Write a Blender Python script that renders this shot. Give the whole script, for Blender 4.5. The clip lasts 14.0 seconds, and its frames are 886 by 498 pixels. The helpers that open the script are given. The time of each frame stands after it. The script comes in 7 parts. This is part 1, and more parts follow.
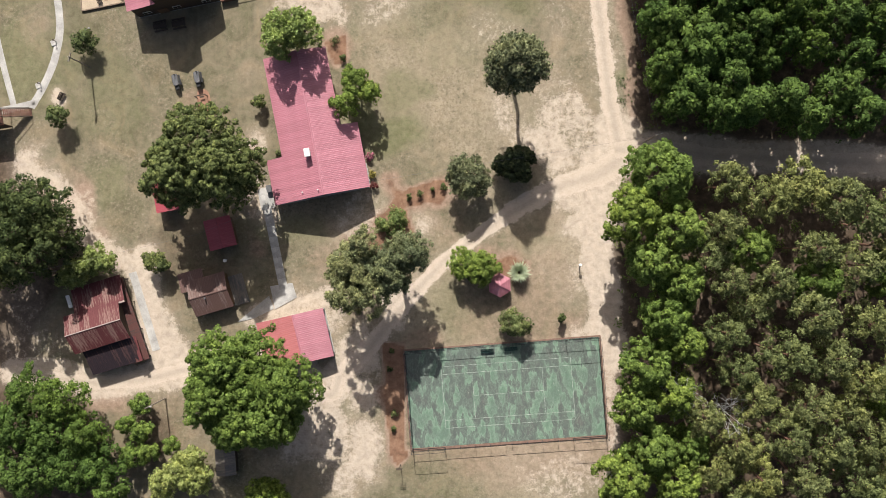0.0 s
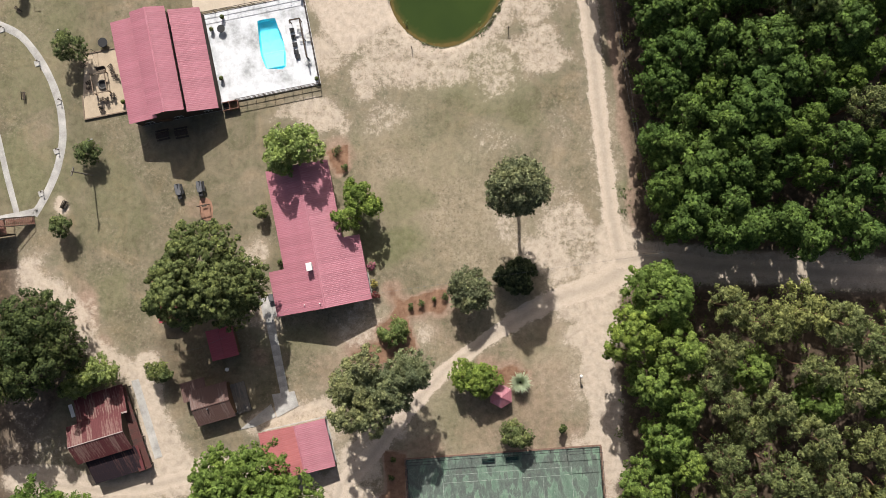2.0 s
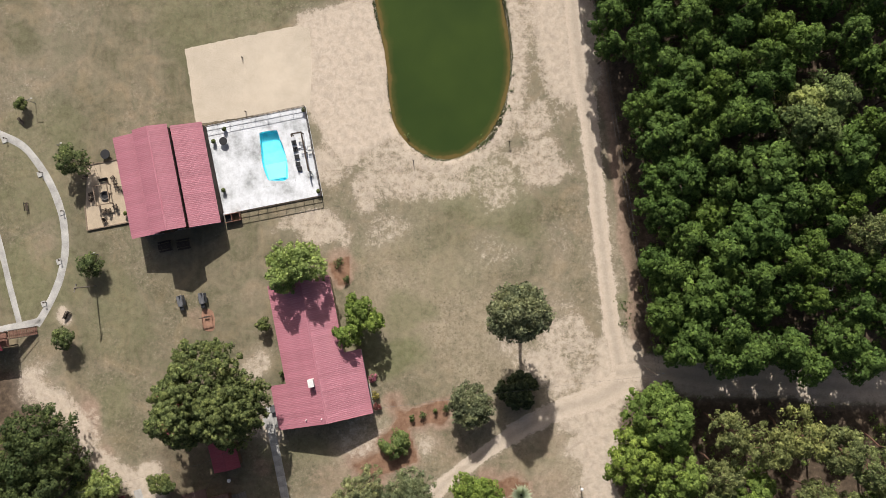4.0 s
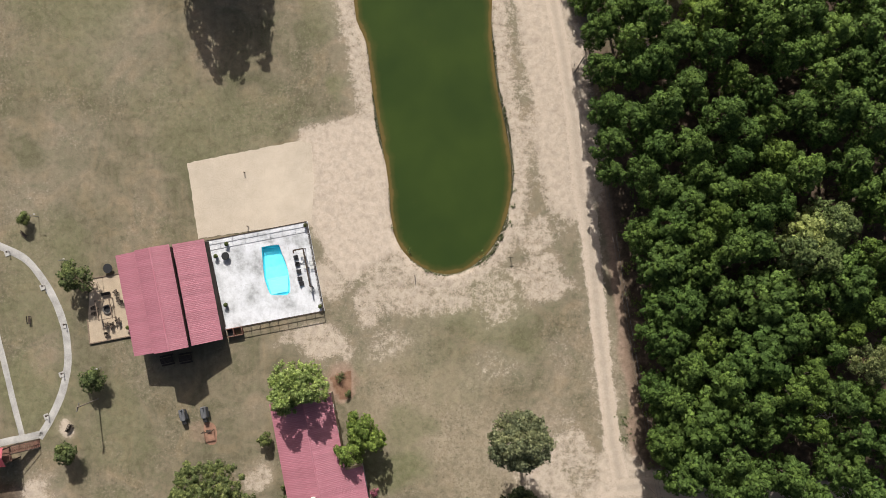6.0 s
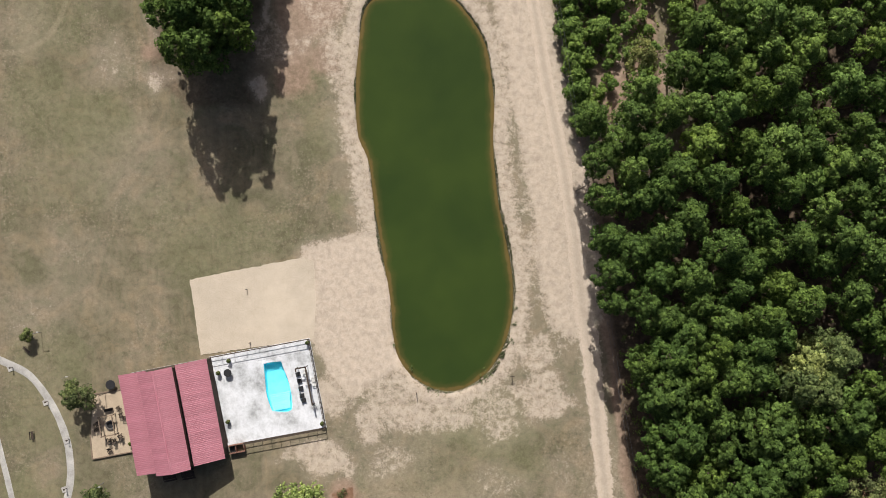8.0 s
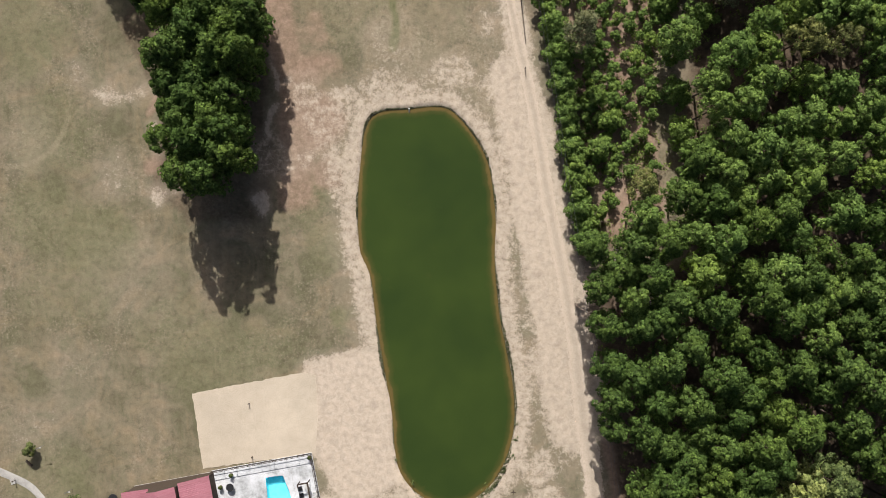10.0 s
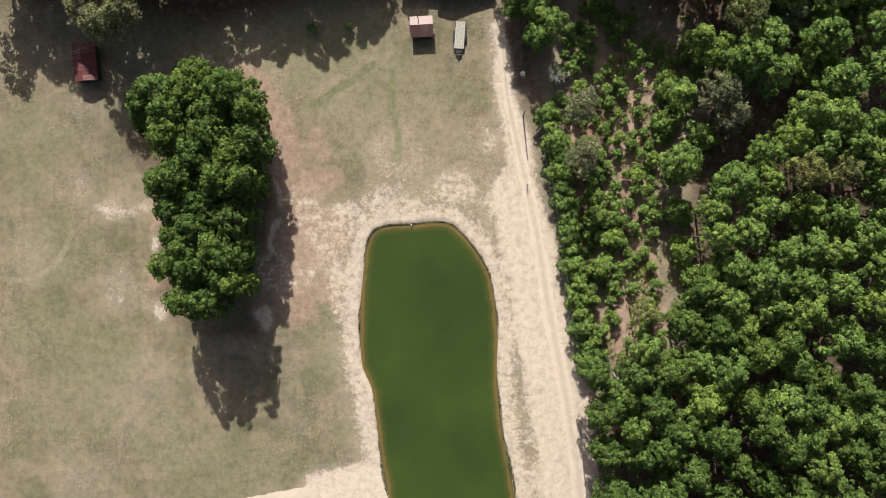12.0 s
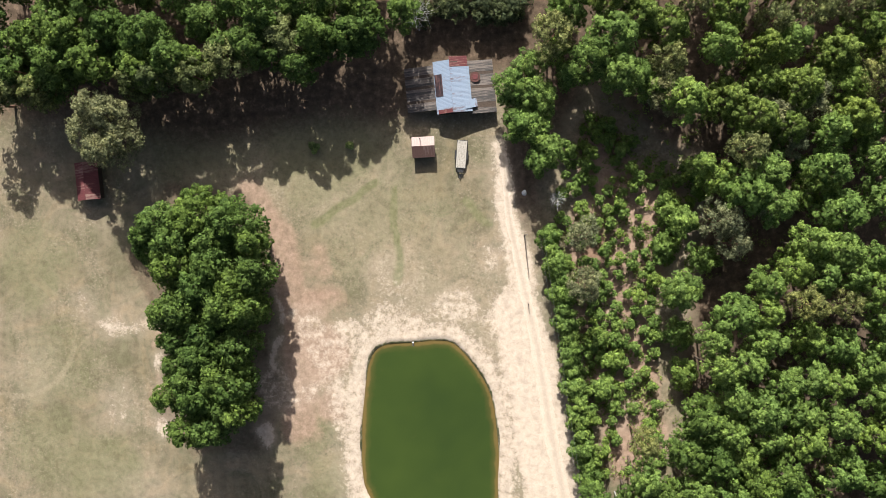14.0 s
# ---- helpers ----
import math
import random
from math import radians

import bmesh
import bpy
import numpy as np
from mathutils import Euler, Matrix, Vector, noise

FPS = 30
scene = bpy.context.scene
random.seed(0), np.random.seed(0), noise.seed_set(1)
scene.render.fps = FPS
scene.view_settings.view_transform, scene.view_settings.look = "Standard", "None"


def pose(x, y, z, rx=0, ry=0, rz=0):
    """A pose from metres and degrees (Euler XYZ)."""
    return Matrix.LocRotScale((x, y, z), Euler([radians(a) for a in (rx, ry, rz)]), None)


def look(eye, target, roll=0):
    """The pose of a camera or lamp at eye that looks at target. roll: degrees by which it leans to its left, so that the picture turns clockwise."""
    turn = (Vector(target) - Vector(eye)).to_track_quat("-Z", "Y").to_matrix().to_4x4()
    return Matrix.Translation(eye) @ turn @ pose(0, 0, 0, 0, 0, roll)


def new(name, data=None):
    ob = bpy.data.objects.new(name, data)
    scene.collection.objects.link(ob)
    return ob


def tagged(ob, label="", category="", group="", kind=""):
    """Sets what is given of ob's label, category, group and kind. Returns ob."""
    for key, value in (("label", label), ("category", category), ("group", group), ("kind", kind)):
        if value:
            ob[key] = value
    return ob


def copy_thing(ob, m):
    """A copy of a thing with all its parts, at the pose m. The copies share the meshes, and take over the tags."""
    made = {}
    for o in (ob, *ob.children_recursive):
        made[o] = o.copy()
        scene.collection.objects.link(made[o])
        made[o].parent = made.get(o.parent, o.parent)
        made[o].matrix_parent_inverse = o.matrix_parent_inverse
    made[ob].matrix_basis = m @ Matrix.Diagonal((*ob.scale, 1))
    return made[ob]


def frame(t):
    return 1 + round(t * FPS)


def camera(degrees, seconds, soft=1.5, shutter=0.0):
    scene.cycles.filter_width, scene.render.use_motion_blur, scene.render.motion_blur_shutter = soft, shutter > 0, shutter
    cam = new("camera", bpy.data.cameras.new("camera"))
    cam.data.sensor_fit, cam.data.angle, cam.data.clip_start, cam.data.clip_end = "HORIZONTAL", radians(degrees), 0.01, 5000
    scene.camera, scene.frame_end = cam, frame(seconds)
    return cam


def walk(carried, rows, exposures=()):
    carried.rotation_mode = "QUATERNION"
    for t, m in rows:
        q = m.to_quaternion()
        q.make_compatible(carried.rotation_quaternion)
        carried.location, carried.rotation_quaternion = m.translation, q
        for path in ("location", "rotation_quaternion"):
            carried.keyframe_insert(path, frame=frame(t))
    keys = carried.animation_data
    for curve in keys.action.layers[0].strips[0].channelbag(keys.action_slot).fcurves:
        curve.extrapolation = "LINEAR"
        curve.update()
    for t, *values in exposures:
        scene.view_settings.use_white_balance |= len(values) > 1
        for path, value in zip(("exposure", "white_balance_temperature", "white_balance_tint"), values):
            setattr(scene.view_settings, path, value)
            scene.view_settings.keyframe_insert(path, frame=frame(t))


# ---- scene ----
cam = camera(54.0, 14.0, soft=0.6)
ROWS = [
    (0.0, 0.000, -0.000, 153.900, -0.244, 1.692, -0.161),
    (1.0, -0.108, 9.664, 154.131, -0.244, 1.690, -0.138),
    (2.0, -0.213, 19.395, 154.362, -0.244, 1.687, -0.115),
    (3.0, -0.306, 29.291, 154.597, -0.244, 1.685, -0.092),
    (4.0, -0.402, 39.329, 154.831, -0.245, 1.683, -0.069),
    (5.0, -0.513, 49.524, 155.060, -0.245, 1.680, -0.046),
    (6.0, -0.637, 59.859, 155.285, -0.245, 1.678, -0.023),
    (7.0, -0.783, 70.371, 155.505, -0.245, 1.676, -0.000),
    (8.0, -0.938, 80.907, 155.720, -0.245, 1.673, 0.023),
    (9.0, -1.090, 91.285, 155.930, -0.245, 1.671, 0.046),
    (10.0, -1.255, 101.635, 156.138, -0.245, 1.669, 0.069),
    (11.0, -1.461, 112.015, 156.351, -0.245, 1.666, 0.092),
    (12.0, -1.669, 122.470, 156.567, -0.246, 1.664, 0.115),
    (13.0, -1.844, 133.102, 156.786, -0.246, 1.662, 0.138),
    (14.0, -2.009, 143.797, 157.007, -0.246, 1.659, 0.161),
]
walk(cam, [(t, pose(x, y, z, rx, ry, rz)) for t, x, y, z, rx, ry, rz in ROWS],
     [(0.0, 0.4), (1.5, 0.27), (3.0, 0.13), (6.0, 0.0), (8.0, 0.0), (10.5, 0.1), (11.0, 0.16), (12.0, 0.37), (13.0, 0.53), (14.0, 0.68)])

# ---- world, sun and exposure ----
SUN_UP, SUN_FROM = 41.5, 6.2          # degrees above the horizon; degrees from +y towards -x
world = bpy.data.worlds.new("sky")
scene.world = world
world.use_nodes = True
wt = world.node_tree
sky = wt.nodes.new("ShaderNodeTexSky")
sky.sky_type = "NISHITA"
sky.sun_disc = False
sky.sun_elevation = radians(SUN_UP)
sky.sun_rotation = radians(-SUN_FROM)
sky.dust_density = 5.0
sky.air_density = 0.8
wt.links.new(sky.outputs[0], wt.nodes["Background"].inputs[0])
wt.nodes["Background"].inputs[1].default_value = 0.072
sun_data = bpy.data.lights.new("sun", "SUN")
sun_data.energy, sun_data.angle, sun_data.color = 5.0, radians(0.6), (1.0, 0.965, 0.915)
to_sun = Vector((-math.sin(radians(SUN_FROM)) * math.cos(radians(SUN_UP)), math.cos(radians(SUN_FROM)) * math.cos(radians(SUN_UP)), math.sin(radians(SUN_UP))))
new("sun", sun_data).matrix_world = look(to_sun * 400, (0, 0, 0))


# ---- materials ----
def node(nt, kind, **inputs):
    n = nt.nodes.new("ShaderNode" + kind)
    for k, v in inputs.items():
        n.inputs[k.replace("_", " ")].default_value = v
    return n


def start(name, rough=0.8, metal=0.0, spec=0.3):
    m = bpy.data.materials.new(name)
    m.use_nodes = True
    nt = m.node_tree
    b = nt.nodes["Principled BSDF"]
    b.inputs["Roughness"].default_value = rough
    b.inputs["Metallic"].default_value = metal
    b.inputs["Specular IOR Level"].default_value = spec
    return m, nt, b


def ramp(nt, src, stops):
    r = nt.nodes.new("ShaderNodeValToRGB")
    els = r.color_ramp.elements
    while len(els) < len(stops):
        els.new(0.5)
    for e, (p, c) in zip(els, stops):
        e.position = p
        e.color = (*c, 1) if len(c) == 3 else c
    nt.links.new(src, r.inputs[0])
    return r.outputs[0]


def grey(v):
    return (v, v, v)


def noise_out(nt, scale, detail=4, rough=0.6, vec=None, stretch=None, space="Object"):
    tc = nt.nodes.new("ShaderNodeTexCoord")
    out = vec or tc.outputs[space]
    if stretch:
        mp = nt.nodes.new("ShaderNodeMapping")
        mp.inputs["Scale"].default_value = stretch
        nt.links.new(out, mp.inputs[0])
        out = mp.outputs[0]
    n = node(nt, "TexNoise", Scale=scale, Detail=detail, Roughness=rough)
    nt.links.new(out, n.inputs["Vector"])
    return n.outputs["Fac"]


def mix(nt, fac, a, b, mode="MIX"):
    m = nt.nodes.new("ShaderNodeMix")
    m.data_type, m.blend_type = "RGBA", mode
    for sock, v in ((m.inputs[0], fac), (m.inputs[6], a), (m.inputs[7], b)):
        if isinstance(v, bpy.types.NodeSocket):
            nt.links.new(v, sock)
        elif isinstance(v, (int, float)):
            sock.default_value = v
        else:
            sock.default_value = (*v, 1)
    return m.outputs[2]


def calc(nt, op, a, b=0.0, c=0.0):
    m = nt.nodes.new("ShaderNodeMath")
    m.operation = op
    for i, v in enumerate((a, b, c)):
        if isinstance(v, bpy.types.NodeSocket):
            nt.links.new(v, m.inputs[i])
        else:
            m.inputs[i].default_value = v
    return m.outputs[0]


def bump(nt, b, src, strength, dist=0.02):
    n = node(nt, "Bump", Strength=strength, Distance=dist)
    nt.links.new(src, n.inputs["Height"])
    nt.links.new(n.outputs[0], b.inputs["Normal"])


def plain(name, col, rough=0.7, metal=0.0, vary=0.25, scale=3.0, spec=0.3, fine=40.0):
    """A surface of one colour with broad stains, fine grain and a little relief."""
    m, nt, b = start(name, rough, metal, spec)
    dark = tuple(c * (1 - vary) for c in col)
    light = tuple(min(1, c * (1 + vary * 0.6)) for c in col)
    broad = ramp(nt, noise_out(nt, scale), [(0.3, dark), (0.7, light)])
    grain = ramp(nt, noise_out(nt, fine, 2), [(0.3, grey(0.82)), (0.7, grey(1.0))])
    nt.links.new(mix(nt, 1.0, broad, grain, "MULTIPLY"), b.inputs["Base Color"])
    bump(nt, b, noise_out(nt, fine, 3), 0.3, 0.01)
    return m


def painted_metal(name, col, faded, rough=0.45):
    """Painted roof sheet: each sheet a little different, chalky and streaked down the slope (the sheet's own y)."""
    m, nt, b = start(name, rough, 0.0, 0.4)
    info = nt.nodes.new("ShaderNodeObjectInfo")
    streak = noise_out(nt, 1.0, 5, 0.65, stretch=(5.0, 0.35, 1.0))
    base = mix(nt, ramp(nt, streak, [(0.35, grey(0.0)), (0.75, grey(1.0))]), col, faded)
    each = ramp(nt, info.outputs["Random"], [(0.0, grey(0.86)), (1.0, grey(1.0))])
    spots = ramp(nt, noise_out(nt, 0.6, 5, 0.7), [(0.3, grey(0.82)), (0.65, grey(1.0))])
    nt.links.new(mix(nt, 1.0, mix(nt, 1.0, base, each, "MULTIPLY"), spots, "MULTIPLY"), b.inputs["Base Color"])
    return m


def rusted_metal(name, paint, rust, cut=0.5, rough=0.7):
    m, nt, b = start(name, rough, 0.0, 0.25)
    info = nt.nodes.new("ShaderNodeObjectInfo")
    streak = noise_out(nt, 1.0, 6, 0.7, stretch=(4.0, 0.4, 1.0))
    shift = calc(nt, "ADD", streak, calc(nt, "MULTIPLY_ADD", info.outputs["Random"], 0.22, -0.11))
    broad = calc(nt, "MULTIPLY_ADD", noise_out(nt, 0.45, 4, 0.6), 0.5, -0.25)
    base = mix(nt, ramp(nt, calc(nt, "ADD", shift, broad), [(cut - 0.07, grey(0.0)), (cut + 0.07, grey(1.0))]), paint, rust)
    fine = ramp(nt, noise_out(nt, 9.0, 4, 0.7), [(0.25, grey(0.6)), (0.7, grey(1.0))])
    nt.links.new(mix(nt, 1.0, base, fine, "MULTIPLY"), b.inputs["Base Color"])
    return m


def leaf_mat(name, col, tip, rough=0.6):
    """Leaf sprays: every spray and every leaf head its own tone, every tree its own hue, some light let through."""
    m, nt, b = start(name, rough, 0.0, 0.08)
    col, tip = (tuple(v * k for v, k in zip(c3, (0.86, 0.785, 0.94))) for c3 in (col, tip))
    geo, info = nt.nodes.new("ShaderNodeNewGeometry"), nt.nodes.new("ShaderNodeObjectInfo")
    spread = ramp(nt, geo.outputs["Random Per Island"], [(0.0, grey(0.78)), (0.6, grey(1.0)), (1.0, grey(1.12))])
    base = mix(nt, 1.0, mix(nt, geo.outputs["Random Per Island"], col, tip), spread, "MULTIPLY")
    tree_tone = ramp(nt, info.outputs["Random"], [(0.0, (0.78, 0.84, 0.82)), (0.45, (0.96, 0.97, 0.98)), (0.85, (1.08, 1.06, 0.98)), (1.0, (1.16, 1.11, 0.95))])
    patch = ramp(nt, noise_out(nt, 0.7, 3), [(0.35, grey(0.66)), (0.65, grey(1.2))])
    head = nt.nodes.new("ShaderNodeAttribute")
    head.attribute_name = "head"
    heads = ramp(nt, head.outputs["Fac"], [(0.0, (0.8, 0.83, 0.86)), (0.5, (0.98, 0.98, 0.98)), (1.0, (1.19, 1.15, 1.04))])
    c = mix(nt, 1.0, mix(nt, 1.0, base, tree_tone, "MULTIPLY"), patch, "MULTIPLY")
    c = mix(nt, 1.0, c, heads, "MULTIPLY")
    nt.links.new(c, b.inputs["Base Color"])
    tr = node(nt, "BsdfTranslucent")
    nt.links.new(c, tr.inputs["Color"])
    ms = node(nt, "MixShader", Fac=0.24)
    nt.links.new(b.outputs[0], ms.inputs[1])
    nt.links.new(tr.outputs[0], ms.inputs[2])
    nt.links.new(ms.outputs[0], nt.nodes["Material Output"].inputs["Surface"])
    return m


SAND = ((0.437, 0.357, 0.28), (0.526, 0.443, 0.359))


def ground_mat():
    m, nt, b = start("ground", 0.95, 0.0, 0.1)
    at = nt.nodes.new("ShaderNodeAttribute")
    at.attribute_name = "cover"
    sp = nt.nodes.new("ShaderNodeSeparateColor")
    nt.links.new(at.outputs["Color"], sp.inputs[0])
    tc = nt.nodes.new("ShaderNodeTexCoord")

    def warped(scale, detail, rough, bend, stretch=(1.0, 1.0, 1.0), turn=0.0):
        mp = nt.nodes.new("ShaderNodeMapping")
        mp.inputs["Scale"].default_value = stretch
        mp.inputs["Rotation"].default_value = (0, 0, turn)
        nt.links.new(tc.outputs["Object"], mp.inputs[0])
        n = node(nt, "TexNoise", Scale=scale, Detail=detail, Roughness=rough, Distortion=bend)
        nt.links.new(mp.outputs[0], n.inputs["Vector"])
        return n.outputs["Fac"]

    n1, n2, n3 = noise_out(nt, 0.11, 5, 0.62), noise_out(nt, 0.75, 5, 0.64), noise_out(nt, 5.0, 4, 0.7)
    clump, curl = warped(1.7, 5, 0.66, 0.8), warped(0.9, 5, 0.66, 0.5)
    ragged = calc(nt, "ADD", calc(nt, "MULTIPLY_ADD", n2, 0.8, -0.4), calc(nt, "MULTIPLY_ADD", clump, 0.9, -0.45))
    ragged = calc(nt, "ADD", ragged, calc(nt, "MULTIPLY_ADD", n3, 0.36, -0.18))
    soft = lambda v: ramp(nt, calc(nt, "MULTIPLY_ADD", ragged, 0.5, v), [(0.3, grey(0.0)), (0.72, grey(1.0))])
    # dry turf: wide tones, drifts of thin grass, faint combing by the mower
    dry = ramp(nt, n1, [(0.32, (0.148, 0.132, 0.082)), (0.5, (0.19, 0.164, 0.108)), (0.68, (0.24, 0.2, 0.139))])
    comb = warped(0.9, 4, 0.6, 0.4, (1.0, 0.16, 1.0), 0.55)
    dry = mix(nt, 1.0, dry, ramp(nt, comb, [(0.34, grey(0.93)), (0.66, grey(1.06))]), "MULTIPLY")
    drift = warped(0.17, 6, 0.62, 1.2)
    dry = mix(nt, 1.0, dry, ramp(nt, drift, [(0.36, (0.78, 0.83, 0.77)), (0.5, (0.97, 0.96, 0.97)), (0.64, (1.16, 1.09, 1.06))]), "MULTIPLY")
    pal = nt.nodes.new("ShaderNodeAttribute")
    pal.attribute_name = "pale"
    pale = ramp(nt, n1, [(0.32, (0.262, 0.215, 0.149)), (0.68, (0.362, 0.3, 0.214))])
    dry = mix(nt, soft(pal.outputs["Fac"]), dry, pale)
    # rough stretches, where dead tufts and bare crumbs show one by one
    rough = ramp(nt, calc(nt, "MULTIPLY_ADD", pal.outputs["Fac"], 0.12, warped(0.075, 4, 0.55, 0.9)), [(0.47, grey(0.0)), (0.6, grey(1.0))])
    crumb = warped(2.0, 4, 0.66, 0.15)
    dry = mix(nt, calc(nt, "MULTIPLY", rough, ramp(nt, crumb, [(0.54, grey(0.0)), (0.68, grey(0.45))])), dry, (0.385, 0.32, 0.25))
    dry = mix(nt, calc(nt, "MULTIPLY", rough, ramp(nt, crumb, [(0.34, grey(0.62)), (0.45, grey(0.0))])), dry, (0.105, 0.095, 0.062))
    green = ramp(nt, n2, [(0.3, (0.125, 0.126, 0.062)), (0.7, (0.2, 0.188, 0.11))])
    thin = ramp(nt, n2, [(0.3, (0.225, 0.152, 0.11)), (0.7, (0.345, 0.25, 0.185))])
    thick = ramp(nt, n2, [(0.3, (0.16, 0.09, 0.058)), (0.7, (0.275, 0.165, 0.108))])
    straw = mix(nt, ramp(nt, sp.outputs[2], [(0.82, grey(0.0)), (0.97, grey(1.0))]), thin, thick)
    # leaf litter, with the shade under the trees put into its colour
    shaded_litter = ramp(nt, n2, [(0.3, (0.055, 0.041, 0.028)), (0.55, (0.11, 0.08, 0.056)), (0.75, (0.22, 0.16, 0.112))])
    sand = ramp(nt, n2, [(0.25, SAND[0]), (0.7, SAND[1])])
    hard = lambda v: ramp(nt, calc(nt, "ADD", ragged, v), [(0.41, grey(0.0)), (0.64, grey(1.0))])
    c = mix(nt, soft(sp.outputs[1]), dry, green)
    c = mix(nt, soft(sp.outputs[2]), c, straw)
    c = mix(nt, soft(at.outputs["Alpha"]), c, shaded_litter)
    bare = calc(nt, "ADD", calc(nt, "MULTIPLY", sp.outputs[0], 0.4), calc(nt, "MULTIPLY", hard(calc(nt, "MULTIPLY_ADD", sp.outputs[0], 1.12, -0.08)), 0.6))
    c = mix(nt, bare, c, sand)
    speck = ramp(nt, n3, [(0.28, grey(0.92)), (0.5, grey(1.0)), (0.72, grey(1.06))])
    tuft = ramp(nt, curl, [(0.33, grey(0.82)), (0.5, grey(1.0)), (0.68, grey(1.12))])
    c = mix(nt, 1.0, mix(nt, 1.0, c, speck, "MULTIPLY"), tuft, "MULTIPLY")
    nt.links.new(c, b.inputs["Base Color"])
    bump(nt, b, calc(nt, "ADD", clump, calc(nt, "MULTIPLY", n3, 0.4)), 0.5, 0.1)
    return m


def track_mat():
    """Packed sand: paler wheel lanes, a rougher crown between them, edges that fray into the turf."""
    m, nt, b = start("road_sand", 0.95, 0.0, 0.1)
    at = nt.nodes.new("ShaderNodeAttribute")
    at.attribute_name = "across"
    side = calc(nt, "ABSOLUTE", at.outputs["Fac"])
    n2, n3 = noise_out(nt, 0.75, 6, 0.7), noise_out(nt, 4.0, 5, 0.7)
    c = mix(nt, 1.0, ramp(nt, n2, [(0.25, SAND[0]), (0.7, SAND[1])]), ramp(nt, n3, [(0.25, grey(0.84)), (0.6, grey(1.04))]), "MULTIPLY")
    lane = ramp(nt, calc(nt, "MULTIPLY_ADD", noise_out(nt, 0.6, 4, 0.6), 0.5, side), [(0.36, grey(0.9)), (0.62, grey(1.04)), (0.9, grey(1.1)), (1.15, grey(1.02))])
    nt.links.new(mix(nt, 1.0, c, lane, "MULTIPLY"), b.inputs["Base Color"])
    bump(nt, b, n3, 0.4, 0.04)
    fray = calc(nt, "ADD", calc(nt, "MULTIPLY_ADD", n2, 1.0, -0.5), calc(nt, "MULTIPLY_ADD", n3, 0.9, -0.45))
    keep = ramp(nt, calc(nt, "SUBTRACT", calc(nt, "ADD", fray, 1.0), side), [(0.17, grey(0.0)), (0.19, grey(1.0))])
    cut = node(nt, "MixShader")
    nt.links.new(keep, cut.inputs[0])
    nt.links.new(node(nt, "BsdfTransparent").outputs[0], cut.inputs[1])
    nt.links.new(b.outputs[0], cut.inputs[2])
    nt.links.new(cut.outputs[0], nt.nodes["Material Output"].inputs["Surface"])
    return m


def sand_mat(name, lo, hi, scale=0.75):
    m, nt, b = start(name, 0.95, 0.0, 0.1)
    n2, n3 = noise_out(nt, scale, 6, 0.7), noise_out(nt, 5.0, 4, 0.7)
    wide = ramp(nt, noise_out(nt, 0.12, 4), [(0.35, grey(0.9)), (0.65, grey(1.04))])
    c = mix(nt, 1.0, ramp(nt, n2, [(0.25, lo), (0.7, hi)]), ramp(nt, n3, [(0.25, grey(0.8)), (0.6, grey(1.04))]), "MULTIPLY")
    nt.links.new(mix(nt, 1.0, c, wide, "MULTIPLY"), b.inputs["Base Color"])
    bump(nt, b, n3, 0.4, 0.04)
    return m


def stained_concrete():
    m, nt, b = start("white_concrete", 0.7, 0.0, 0.3)
    spot = nt.nodes.new("ShaderNodeNewGeometry").outputs["Position"]
    wide = noise_out(nt, 0.22, 6, 0.66, spot)
    c = ramp(nt, wide, [(0.34, (0.33, 0.335, 0.34)), (0.45, (0.56, 0.57, 0.585)), (0.58, (0.71, 0.72, 0.745))])
    smear = ramp(nt, noise_out(nt, 1.0, 5, 0.7, spot, (0.9, 0.4, 1.0)), [(0.3, grey(0.86)), (0.5, grey(1.0))])
    c = mix(nt, 1.0, c, smear, "MULTIPLY")
    c = mix(nt, 1.0, c, ramp(nt, noise_out(nt, 2.6, 5, 0.75, spot), [(0.3, grey(0.86)), (0.55, grey(1.0))]), "MULTIPLY")
    nt.links.new(c, b.inputs["Base Color"])
    return m


M_GROUND = ground_mat()
M_ROAD = track_mat()
M_PLAYSAND = sand_mat("play_sand", (0.5, 0.42, 0.325), (0.585, 0.502, 0.4), 0.5)
M_RED = painted_metal("red_metal", (0.43, 0.15, 0.19), (0.51, 0.245, 0.285))
M_RED_WORN = painted_metal("orange_red_metal", (0.44, 0.135, 0.135), (0.5, 0.2, 0.2))
M_RED_DARK = painted_metal("dark_red_metal", (0.36, 0.06, 0.08), (0.45, 0.11, 0.13))
M_RUST = rusted_metal("rusty_red_metal", (0.135, 0.04, 0.042), (0.27, 0.165, 0.14), 0.56)
M_RUST_DARK = rusted_metal("dark_rusty_metal", (0.032, 0.022, 0.028), (0.115, 0.06, 0.055), 0.6)
M_RUST_BROWN = rusted_metal("brown_rusty_metal", (0.105, 0.042, 0.036), (0.06, 0.04, 0.036), 0.56)
M_TIN = rusted_metal("galvanised_metal", (0.26, 0.33, 0.43), (0.15, 0.085, 0.07), 0.63, 0.5)
M_OLDTIN = rusted_metal("weathered_metal", (0.15, 0.145, 0.14), (0.24, 0.21, 0.18), 0.52)
M_BROWN = rusted_metal("brown_metal", (0.145, 0.085, 0.072), (0.23, 0.17, 0.15), 0.62)
M_FASCIA = plain("dark_trim", (0.16, 0.05, 0.055), 0.6)
M_WALL = plain("tan_boards", (0.34, 0.27, 0.2), 0.8, fine=8)
M_LOG = plain("brown_boards", (0.17, 0.1, 0.06), 0.8, fine=8)
